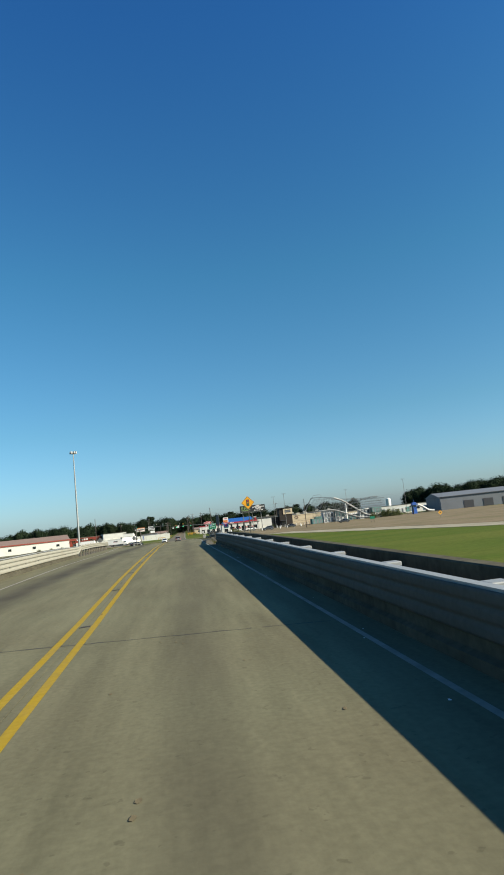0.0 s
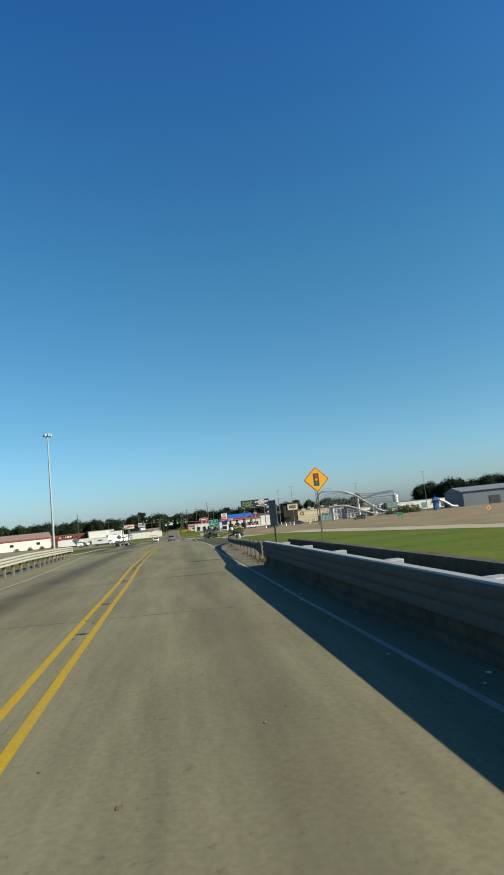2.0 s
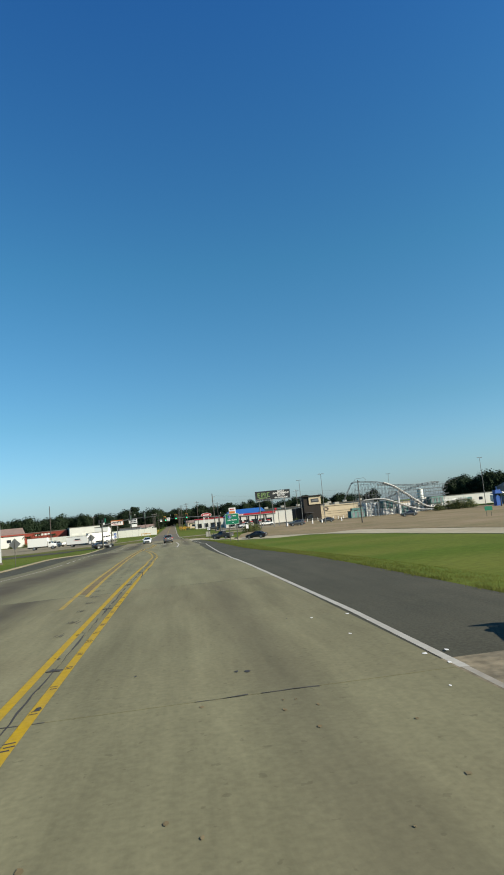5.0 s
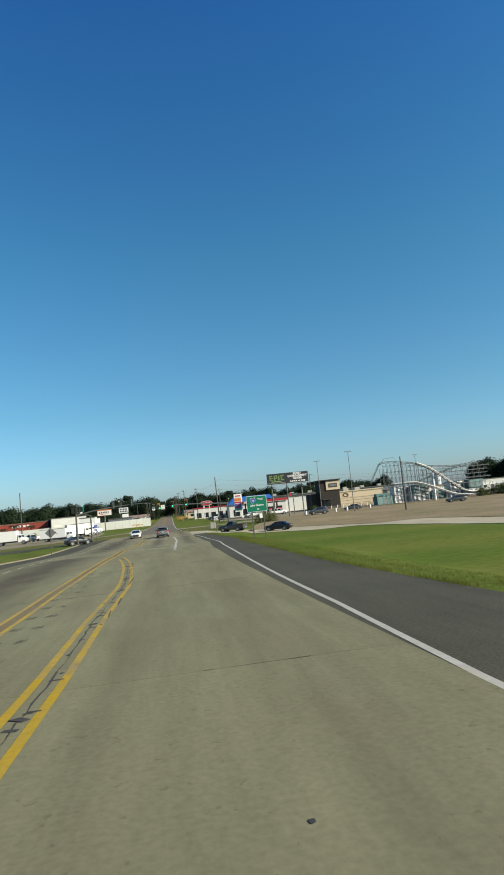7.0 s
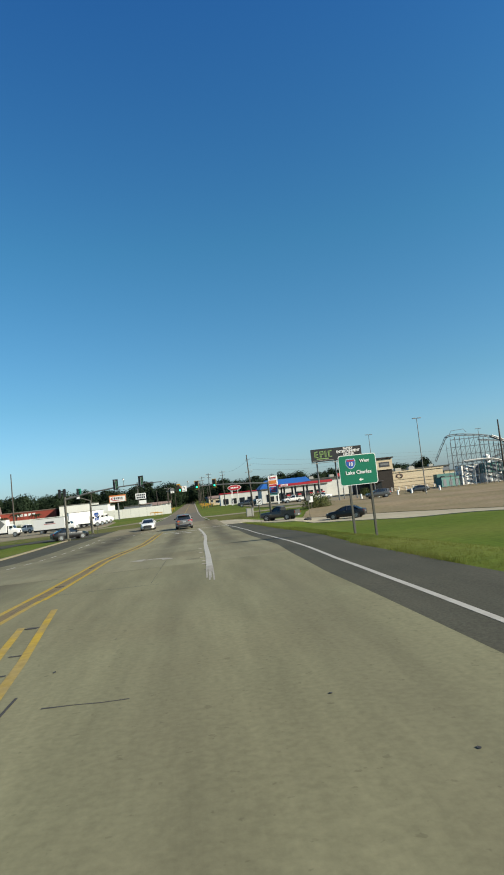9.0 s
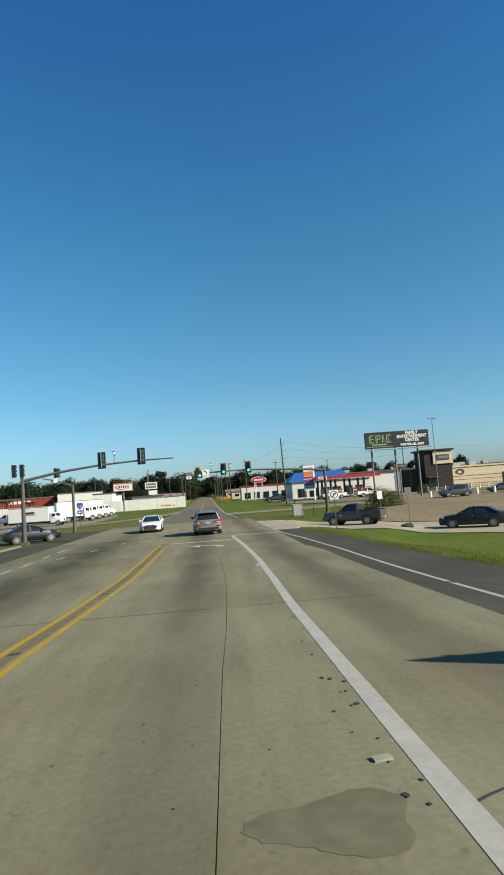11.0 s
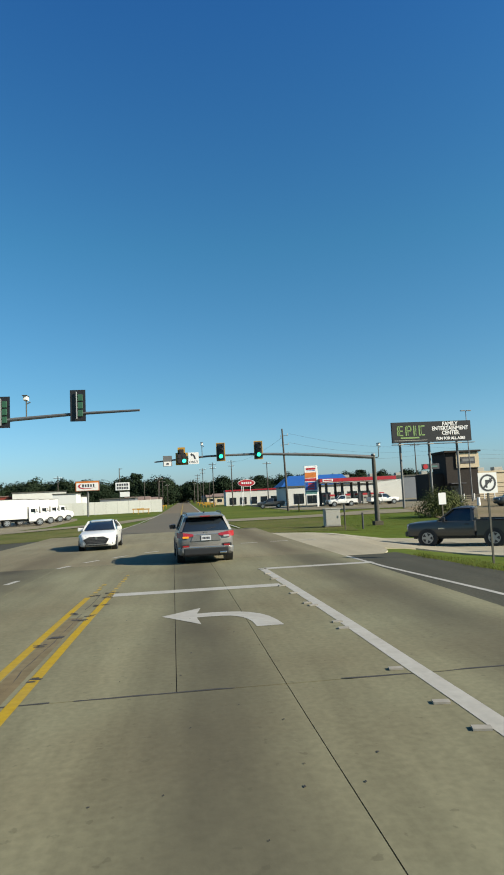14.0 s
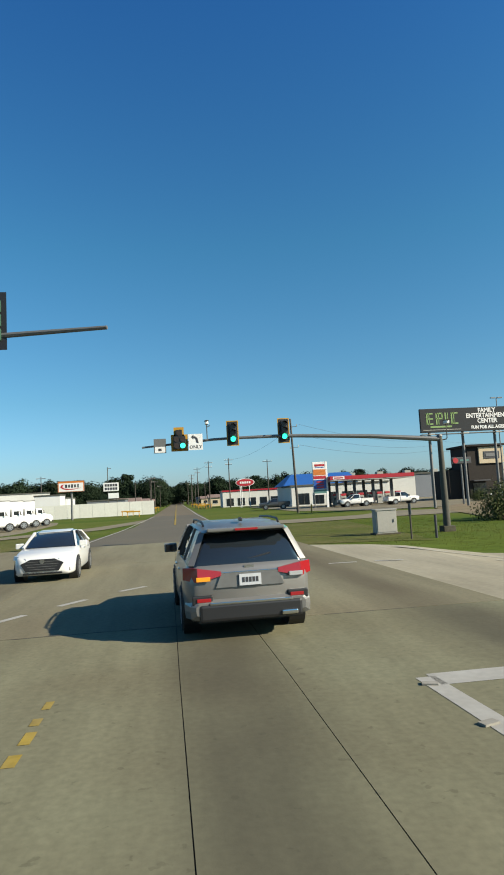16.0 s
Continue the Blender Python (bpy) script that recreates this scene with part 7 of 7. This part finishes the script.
# right-hand distance
w = low_block("grey_warehouse", 164, 78, 66, 26, 6.0, M["grey_wall"], "large dark grey metal warehouse across the field", windows=0, ry=-8)
for k in range(3):
    part("loading_door", box(4.5, 0.1, 3.6, -20 + 9 * k, -13.1, 1.7), M["ink"], w)
part("roof_slope", loft([[(-33.5, -13.5, 6.0), (-33.5, 0, 8.2), (-33.5, 13.5, 6.0)], [(33.5, -13.5, 6.0), (33.5, 0, 8.2), (33.5, 13.5, 6.0)]]), M["grey_wall"], w)
bt = thing("blue_slide_tower", pose(112, 58, BASE), "bright blue water-slide tower", "tower")
part("tower", box(1.8, 1.8, 5.0, 0, 0, 2.5, 0.05), M["sign_blue"], bt)
part("platform", box(2.8, 2.6, 0.3, 0, 0, 4.0, 0.03), M["sign_blue"], bt)
part("chute", bar_along([(1.6, 0, 4.0), (4, 0, 2.8), (6.5, 0, 1.0), (9, 0, 0.6)], 0.5, 0.5), M["track_light"], bt)
part("mast", tube((0, 0, 5), (0, 0, 6.2), 0.1, seg=8), M["sign_blue"], bt)
sl = thing("white_silo", pose(163, 240, BASE), "tall white silo far beyond the field", "silo")
part("shell", tube((0, 0, 0), (0, 0, 9.8), 1.8, seg=20), M["sign_white"], sl)
part("cap", tube((0, 0, 9.8), (0, 0, 10.5), 1.8, 0.6, 20), M["sign_white"], sl)
rnd = random.Random(11)
for k in range(13):
    x, y = 78 + k * 6.2 + rnd.uniform(-2, 2), 96 + (k % 3) * 9
    tl = thing("storage_trailer", pose(x, y, BASE, 0, 0, rnd.uniform(-6, 6)), "white storage trailer in a distant yard" if k % 4 else "teal storage container in a distant yard", "trailer", "storage trailers")
    part("body", box(5.5, 2.4, 2.6, 0, 0, 1.9, 0.03), M["paint_truck"] if k % 4 else M["teal"], tl)
    part("door", box(0.9, 0.05, 1.9, 1.2, -1.22, 1.7), M["grey_wall"], tl)
    part("window", box(1.2, 0.05, 0.7, -1.2, -1.22, 2.2), M["glass"], tl)
    for dx in (-1.8, 1.8):
        part("wheel", tube((dx, -1.1, 0.4), (dx, -0.9, 0.4), 0.4, seg=14), M["rubber"], tl)
low_block("white_hall", 128, 120, 30, 14, 4.5, M["white_wall"], "long white hall far beyond the coaster", windows=6)
low_block("pale_shed", 100, 128, 22, 12, 4.0, M["stucco"], "pale metal shed far beyond the coaster", windows=4)
for x, y in ((70.5, -12.5),):
    es = thing("ramp_sign", pose(x, y, BASE), "small green ramp sign on two posts", "road sign")
    part("panel", box(1.6, 0.05, 0.8, 0, 0, 1.55), M["sign_green"], es)
    for dx in (-0.5, 0.5):
        part("post", box(0.07, 0.06, 2.2, dx, 0.05, 0.8), M["steel"], es)

# left-hand side
fz = thing("yard_fence", pose(0, 0, 0), "long white corrugated metal yard fence", "fence")
for k in range(20):
    x = -44 + k * 2.4
    part("fence_panel", box(2.36, 0.08, 2.7, x, 121.6 - 0.02 * k, 0.93, 0.0), M["fence_white"], fz)
for k in range(21):
    part("fence_post", box(0.1, 0.1, 2.8, -45.2 + k * 2.4, 121.7, 0.7), M["steel"], fz)
rb = low_block("red_fronted_shop", -47, 152, 22, 12, 5.2, M["red_brick"], "low shop with a red front and white lettering", roof=M["brown_roof"])
for k in range(5):
    part("letter_bar", box(0.9, 0.05, 0.8, -1.5 + 1.3 * k, -6.05, 4.2), M["sign_white"], rb)
for k in range(4):
    part("window", box(2.4, 0.08, 1.8, -7.5 + 4.6 * k, -6.02, 1.5), M["glass"], rb)
ws = low_block("white_warehouse", -29, 148, 12.5, 14, 5.8, M["white_wall"], "plain white metal warehouse", ry=12)
for k in range(3):
    part("roller_door", box(2.6, 0.08, 3.2, -4 + 4 * k, -7.02, 1.7), M["fence_white"], ws)
low_block("white_annex", -21, 150, 6, 12, 4.4, M["paint_truck"], "small white metal annex")
sh = low_block("long_shop", -71, 139, 36, 16, 5.2, M["white_wall"], "long white shop with a red fascia and brown roof", roof="gable", windows=3, ry=20)
part("fascia", box(36.4, 0.3, 0.5, 0, -8.3, 4.9), M["red_brick"], sh, "red fascia")
low_block("tall_white_block", -19.5, 133, 5.2, 6, 4.9, M["paint_truck"], "white block with a flat overhanging roof")
low_block("roadside_store", -9.5, 152, 9, 8, 3.4, M["grey_wall"], "low grey store behind the fence", windows=3)
for k in range(6):
    low_block("small_house", -6.5 - 2.5 * (k % 2), 176 + 26 * k, 7, 7, 2.8, M["stucco"] if k % 2 else M["white_wall"], "small pale roadside house", roof="gable", windows=2)
for k in range(5):
    low_block("small_house", 22 + 3 * (k % 2), 205 + 34 * k, 8, 7, 2.8, M["white_wall"] if k % 2 else M["stucco"], "small pale house among trees", roof="gable", windows=2)
for k in range(16):
    yb = thing("yellow_barrier", pose(13.6 + (k % 3) * 1.3, 150 + 13 * k, BASE) if k < 7 else pose(1.2 - (k % 3) * 1.6, 108 + 8 * (k - 7), BASE), "yellow roadside driveway barrier", "barrier", "yellow barriers")
    part("rail", box(2.4, 0.1, 0.22, 0, 0, 0.9, 0.02), M["signal_yellow"], yb)
    for dx in (-1.0, 1.0):
        part("leg", box(0.12, 0.12, 1.0, dx, 0, 0.45, 0.01), M["signal_yellow"], yb)


# ---- trees and plants ----
def clump_mesh(name, seed, w, h, n, leaf, material, base=0.0, lobes=9):
    """A crown of many small leaf cards gathered in lobes of uneven size."""
    r = random.Random(seed)
    cs = []
    for k in range(lobes):
        a, q = r.uniform(0, math.tau), r.random() ** 0.6
        z = base + h * (0.25 + 0.65 * r.random())
        fall = 1 - 0.55 * abs((z - base) / h - 0.45) * 1.6
        cs.append((w * 0.36 * q * math.cos(a) * fall, w * 0.36 * q * math.sin(a) * fall, z, w * r.uniform(0.17, 0.27)))
    vs, fs = [], []
    for k in range(n):
        cx, cy, cz, cr = r.choice(cs)
        d = Vector((r.gauss(0, 1), r.gauss(0, 1), r.gauss(0, 1))).normalized()
        c = Vector((cx, cy, cz)) + d * cr * (0.55 + 0.5 * r.random())
        u = Vector((r.gauss(0, 1), r.gauss(0, 1), r.gauss(0, 1))).normalized()
        v = d.cross(u).normalized() if r.random() < 0.7 else u.orthogonal().normalized()
        u = v.cross(d).normalized()
        s = leaf * r.uniform(0.6, 1.3)
        i = len(vs)
        vs += [c - u * s, c + v * s * 0.6 + d * s * 0.2, c + u * s, c - v * s * 0.6]
        fs.append((i, i + 1, i + 2, i + 3))
    me = bpy.data.meshes.new(name)
    me.from_pydata([tuple(p) for p in vs], [], fs)
    me.materials.append(material)
    return me


def trunk_mesh(h, r, seed):
    q = random.Random(seed)
    b = tube((0, 0, -0.3), (0.1, 0.05, h * 0.6), r, r * 0.6, 9)
    for k in range(5):
        a = k * 1.3 + q.random()
        z = h * q.uniform(0.38, 0.58)
        tube((0.06, 0, z), (h * 0.2 * math.cos(a), h * 0.2 * math.sin(a), z + h * 0.25), r * 0.4, r * 0.12, 6, b)
    return mesh_of("trunk", b, M["bark"])


KINDS = [(clump_mesh("crown", 21, 13, 8.6, 5200, 0.34, M["leaf"], 0.4, 22), trunk_mesh(8, 0.25, 1)),
         (clump_mesh("crown", 22, 15, 7.8, 5800, 0.34, M["leaf"], 0.2, 26), trunk_mesh(8, 0.28, 2)),
         (clump_mesh("crown", 23, 10, 10.0, 4400, 0.33, M["leaf"], 0.6, 20), trunk_mesh(9, 0.22, 3)),
         (clump_mesh("crown", 24, 14, 7.0, 5200, 0.33, M["leaf"], 0.0, 24), trunk_mesh(7, 0.26, 4)),
         (clump_mesh("crown", 25, 7, 10.5, 3000, 0.3, M["leaf"], 3.0, 15), trunk_mesh(12, 0.22, 5))]


def tree(x, y, s, k, z=BASE, label="dark green leafy tree in the distant tree line"):
    t = thing("tree", Matrix.LocRotScale((x, y, z), Euler((0, 0, (x * 7.3 + y * 3.1) % 6.28)), (s, s, s)), label, "tree", "tree line")
    for name, me in (("crown", KINDS[k][0]), ("trunk", KINDS[k][1])):
        o = new(name, me)
        o.parent = t
    return t


rnd = random.Random(5)


def kind():
    return 4 if rnd.random() < 0.06 else rnd.randrange(4)


for k in range(74):       # left tree line
    f = k / 73
    x = -190 + 190 * f
    tree(x + rnd.uniform(-2, 2), 255 + 45 * f + rnd.uniform(-14, 14), (1.22 + 0.1 * f) * rnd.uniform(0.84, 1.12), kind())
for k in range(26):       # behind the far road
    tree(-8 + rnd.uniform(0, 46), 430 + rnd.uniform(-30, 60), rnd.uniform(1.05, 1.4), kind())
for k in range(44):       # beyond the shops, low
    f = k / 43
    tree(28 + 130 * f + rnd.uniform(-2, 2), 345 - 30 * f + rnd.uniform(-14, 14), (1.3 - 0.1 * f) * rnd.uniform(0.85, 1.1), kind())
for k in range(40):       # right, beyond the warehouse
    f = k / 39
    tree(160 + 90 * f + rnd.uniform(-3, 3), 196 - 66 * f + rnd.uniform(-10, 10), rnd.uniform(1.1, 1.5), rnd.randrange(4))
for k in range(24):       # right again, nearer
    f = k / 23
    tree(176 + 120 * f + rnd.uniform(-3, 3), 108 - 150 * f + rnd.uniform(-8, 8), rnd.uniform(0.62, 0.85), rnd.randrange(4))
for k in range(30):       # roadside trees by the far road
    s = -1 if k % 2 else 1
    tree(7 + s * rnd.uniform(20, 46), 190 + 8 * k + rnd.uniform(-6, 6), rnd.uniform(0.45, 0.75), rnd.randrange(4), label="small leafy tree beside the far road")

PALE_CROWN = clump_mesh("crown", 61, 10, 13, 3200, 0.3, M["leaf_light"], 1.5, 22)
pt = thing("tree", pose(-1.0, 300, BASE), "pale yellow-green tree at the end of the road", "tree")
part("trunk", tube((0, 0, -0.3), (0.1, 0, 8), 0.3, 0.15, 9), M["bark"], pt)
o = new("crown", PALE_CROWN)
o.parent = pt
BUSH = clump_mesh("foliage", 40, 5.6, 2.3, 4200, 0.085, M["leaf_light"], -0.3, 24)


def bush(x, y, s, label="loose grey-green roadside bush"):
    t = thing("bush", Matrix.LocRotScale((x, y, gz(x, y)), Euler((0, 0, x)), (s, s, s)), label, "bush", "bushes")
    o = new("foliage", BUSH)
    o.parent = t
    b = None
    for k in range(7):
        a = k * 0.9
        b = tube((0, 0, -0.2), (1.1 * math.cos(a), 1.1 * math.sin(a), 1.6), 0.03, 0.012, 5, b)
    part("stems", b, M["bark"], t)


bush(29.2, 37.5, 0.95, "loose grey-green bush beside the ramp")
bush(31.0, 38.8, 0.8, "loose grey-green bush beside the ramp")
bush(-24.6, -14, 0.7)
bush(52, 84, 0.7)
for x, y, q in ((96, 66, 1.0), (100, 67, 1.25), (103.5, 66, 1.4), (107, 67, 1.2)):
    bush(x, y, q, "broad grey-green shrubs between the coaster and the slide")
for k in range(7):
    bush(-30 - 5.5 * k, 118 + (k % 3), 0.6, "low dark shrub in front of the yard")


def palm(x, y, h):
    t = thing("palm", pose(x, y, BASE), "small palm tree with drooping fronds", "palm", "palms")
    smooth(part("trunk", tube((0, 0, -0.2), (0.1, 0, h), 0.2, 0.14, 9), M["bark"], t))
    for k in range(13):
        a = k * 2.4
        f = bmesh.new()
        prev = None
        for i in range(6):
            s = i / 5
            rr, zz = 2.2 * s, h + 0.9 * math.sin(s * 2.4) - 0.9 * s * s * (1 + 0.5 * (k % 3))
            wv = 0.28 * math.sin(math.pi * min(1, s + 0.12)) + 0.02
            c, d = Vector((rr * math.cos(a), rr * math.sin(a), zz)), Vector((-math.sin(a), math.cos(a), 0)) * wv
            cur = (f.verts.new(c + d + Vector((0, 0, -0.12))), f.verts.new(c), f.verts.new(c - d + Vector((0, 0, -0.12))))
            if prev:
                f.faces.new((prev[0], prev[1], cur[1], cur[0]))
                f.faces.new((prev[1], prev[2], cur[2], cur[1]))
            prev = cur
        part("frond", f, M["leaf"], t)


palm(-44, 128, 4.2)
palm(-39, 131, 3.6)
palm(-47.5, 126, 3.4)
palm(108, 49, 3.2)


def blades(name, spots, height, width, material, label, seed, per=5):
    r = random.Random(seed)
    vs, fs = [], []
    for x, y in spots:
        z = gz(x, y) - 0.02
        for k in range(per):
            a = r.uniform(0, math.tau)
            h = height * r.uniform(0.4, 1.2)
            px, py = x + r.gauss(0, 0.10), y + r.gauss(0, 0.10)
            dx, dy = math.cos(a) * width, math.sin(a) * width
            lx, ly = r.gauss(0, 0.35) * h, r.gauss(0, 0.35) * h
            i = len(vs)
            vs += [(px - dx, py - dy, z), (px + dx, py + dy, z), (px + lx, py + ly, z + h)]
            fs.append((i, i + 1, i + 2))
    me = bpy.data.meshes.new(name)
    me.from_pydata(vs, [], fs)
    me.materials.append(material)
    return tagged(new(name, me), label, "grass", "", "stuff")


rnd = random.Random(77)
edge = []
for k in range(16000):
    y = rnd.uniform(-118, 6)
    edge.append((SHOULDER_R(y) + abs(rnd.gauss(0, 1.3)) + 0.02, y))
blades("verge_grass", edge, 0.06, 0.007, M["blade"], "ragged uncut grass along the asphalt edge", 1, 8)
tall = []
for k in range(4200):
    y = rnd.uniform(-118, 6)
    tall.append((SHOULDER_R(y) + rnd.uniform(0.02, 0.22) + 0.18 * noise.noise((y * 0.8, 2.0, 5.0)), y))
tall = [(x, y) for x, y in tall if noise.noise((x * 0.5, y * 0.35, 8.0)) > -0.12]
blades("edge_grass", tall, 0.15, 0.012, M["blade"], "taller uncut grass hanging over the asphalt edge", 9, 7)
field = [(rnd.uniform(16.5, 44), rnd.uniform(-116, 4)) for k in range(12000)]
field = [(x, y) for x, y in field if x < np.interp(y, [-165, -98, -62, -37, -18, -6, 1.5, 5.8], [71, 54, 46, 41, 36, 30, 24, 20])]
blades("field_grass", field[:5000], 0.05, 0.008, M["blade"], "mown field grass with scattered taller tufts", 2, 4)
corner = [(rnd.uniform(11.6, 27), rnd.uniform(21, 48)) for k in range(7000)]
corner = [(x, y) for x, y in corner if not (x < 15 and y < 24) and y > 40 - 2.2 * x and y > 20.8 + 0.0 * x and not (13 < x < 18 and y < 22.5)]
blades("corner_grass", corner, 0.08, 0.012, M["blade"], "mown grass on the junction corner", 3, 4)
leftg = [(rnd.uniform(-30, -5.8), rnd.uniform(-90, 12)) for k in range(6000)] + [(rnd.uniform(-24, 2.5), rnd.uniform(30, 56)) for k in range(4500)]
blades("left_verge_grass", leftg, 0.06, 0.012, M["blade"], "mown grass beside the opposite lanes", 4, 4)
weeds = []
for k in range(300):
    y = rnd.choice([-148.6, -148, -147.3, -146.5, -145.2, -143.8, -142.0, -139, -133, -127, -122]) + rnd.gauss(0, 0.35)
    weeds.append((min(15.6, RAIL_R(y) + 0.35 + rnd.gauss(0, 0.22)), y))
blades("roadside_weeds", weeds, 0.2, 0.011, M["weed"], "tangled dry weeds growing round the guard rail posts", 5, 11)


def litter(name, spots, size, material, label, seed):
    """Small flat scraps lying on the road."""
    r = random.Random(seed)
    vs, fs = [], []
    for x, y, z in spots:
        a, k = r.uniform(0, math.tau), r.uniform(0.5, 1.5) * size
        n = r.choice((5, 6, 7))
        i = len(vs)
        vs += [(x + k * r.uniform(0.4, 1) * math.cos(a + j * math.tau / n), y + 1.6 * k * r.uniform(0.4, 1) * math.sin(a + j * math.tau / n), z + r.uniform(0.002, 0.006)) for j in range(n)]
        fs.append(tuple(range(i, i + n)))
    me = bpy.data.meshes.new(name)
    me.from_pydata(vs, [], fs)
    me.materials.append(material)
    return tagged(new(name, me), label, "litter", "", "stuff")


rnd = random.Random(15)
spots = []
for k in range(70):
    y = rnd.uniform(-205, -112)
    spots.append((BAR_R(min(y, -150)) - abs(rnd.gauss(0.2, 0.5)) - 0.05, y, hq(y) + 0.002))
litter("roadside_litter", spots, 0.035, M["sign_white"], "small pale scraps along the bridge kerb", 3)
spots = []
for k in range(170):
    y = rnd.uniform(-200, -40)
    x = rnd.choice((YB(y) + 0.25, YB(y) + 0.25, YB(y) + rnd.uniform(0.6, 4.5)))
    spots.append((x + rnd.gauss(0, 0.12), y, hq(y) + 0.003))
debris = [(SOLID(y) - abs(rnd.gauss(0.12, 0.12)), y, hq(y) + 0.003) for y in (rnd.uniform(-47, -24) for k in range(46))]
litter("lane_debris", debris, 0.03, M["rubber"], "dark crumbled rubber beside the turn-lane line", 8)
spots_stop = [(rnd.gauss(7.9, 0.9), y, hq(y) + 0.002) for y in (rnd.uniform(-32, -2) for k in range(80))]
litter("stop_line_spots", spots_stop, 0.013, M["joint"], "fine dark tar spots where traffic waits at the lights", 10)
chips = [(rnd.uniform(YB(y) + 0.7, 12.6), y, hq(y) + 0.002) for y in (rnd.uniform(-222, -118) for k in range(150))]
litter("tar_spots", chips, 0.028, M["rust_strip"], "small brown tar spots and gouges on the bridge deck", 9)
litter("road_scraps", spots[:90], 0.04, M["rubber"], "dark tyre scraps and tar spots on the road", 4)

# ---- concrete slabs, cut at their joints ----
JOINTS = [-330, -315, -297.5, -280, -262.5, -245, -227.5, -210, -149.8, -146.4, -134.4, -118, -103.5, -84.9, -71.9, -61.6, -41.6, -22.5, -7.0, 8.2, 21, 33]
road = new("road")
tagged(road, "worn beige concrete road slabs with dark joints", "road", "", "structure")
JL = lerp_table((-60, 8.1), (-41, 8.17), (-33, 8.2), (-28, 8.36), (-25, 8.5), (-20, 8.66), (-16, 8.72), (-12, 8.69), (-8, 8.62), (0, 8.5), (5, 8.42), (22, 8.02), (33, 7.8))
J2 = lerp_table((-7, 7.42), (5, 7.2), (11.5, 7.11), (33, 7.1))
G, GT = 0.006, 0.015
for y0, y1 in zip(JOINTS, JOINTS[1:]):
    if y1 <= -149:
        cols = [EDGE_L, shift(YB, 0.28), EDGE_R]
    elif y1 < -58.5:
        cols = [EDGE_L, lambda y: min(YB(y) + 0.28, 8.0), EDGE_R]
    elif y1 < -40:
        cols = [EDGE_L, const(4.6), EDGE_R]
    elif y1 <= -7:
        cols = [EDGE_L, const(4.6), JL, EDGE_R]
    elif y1 < 8:
        cols = [EDGE_L, const(3.2), J2, JL, EDGE_R]
    else:
        cols = [const(-2.3), const(3.2), J2, JL, const(12.9)]
    for a, b in zip(cols, cols[1:]):
        me_ = mesh_of("slab", ribbon(shift(a, G * 0.5), shift(b, -G), y0 + GT, y1 - GT, 0.0, thick=0.022), M["deck"] if y1 <= -103 else M["concrete"] if y1 <= -40 else M["concrete_stop"] if y1 < 9 else M["concrete_crossing"])
        o = new("slab", me_)
        o.parent = road
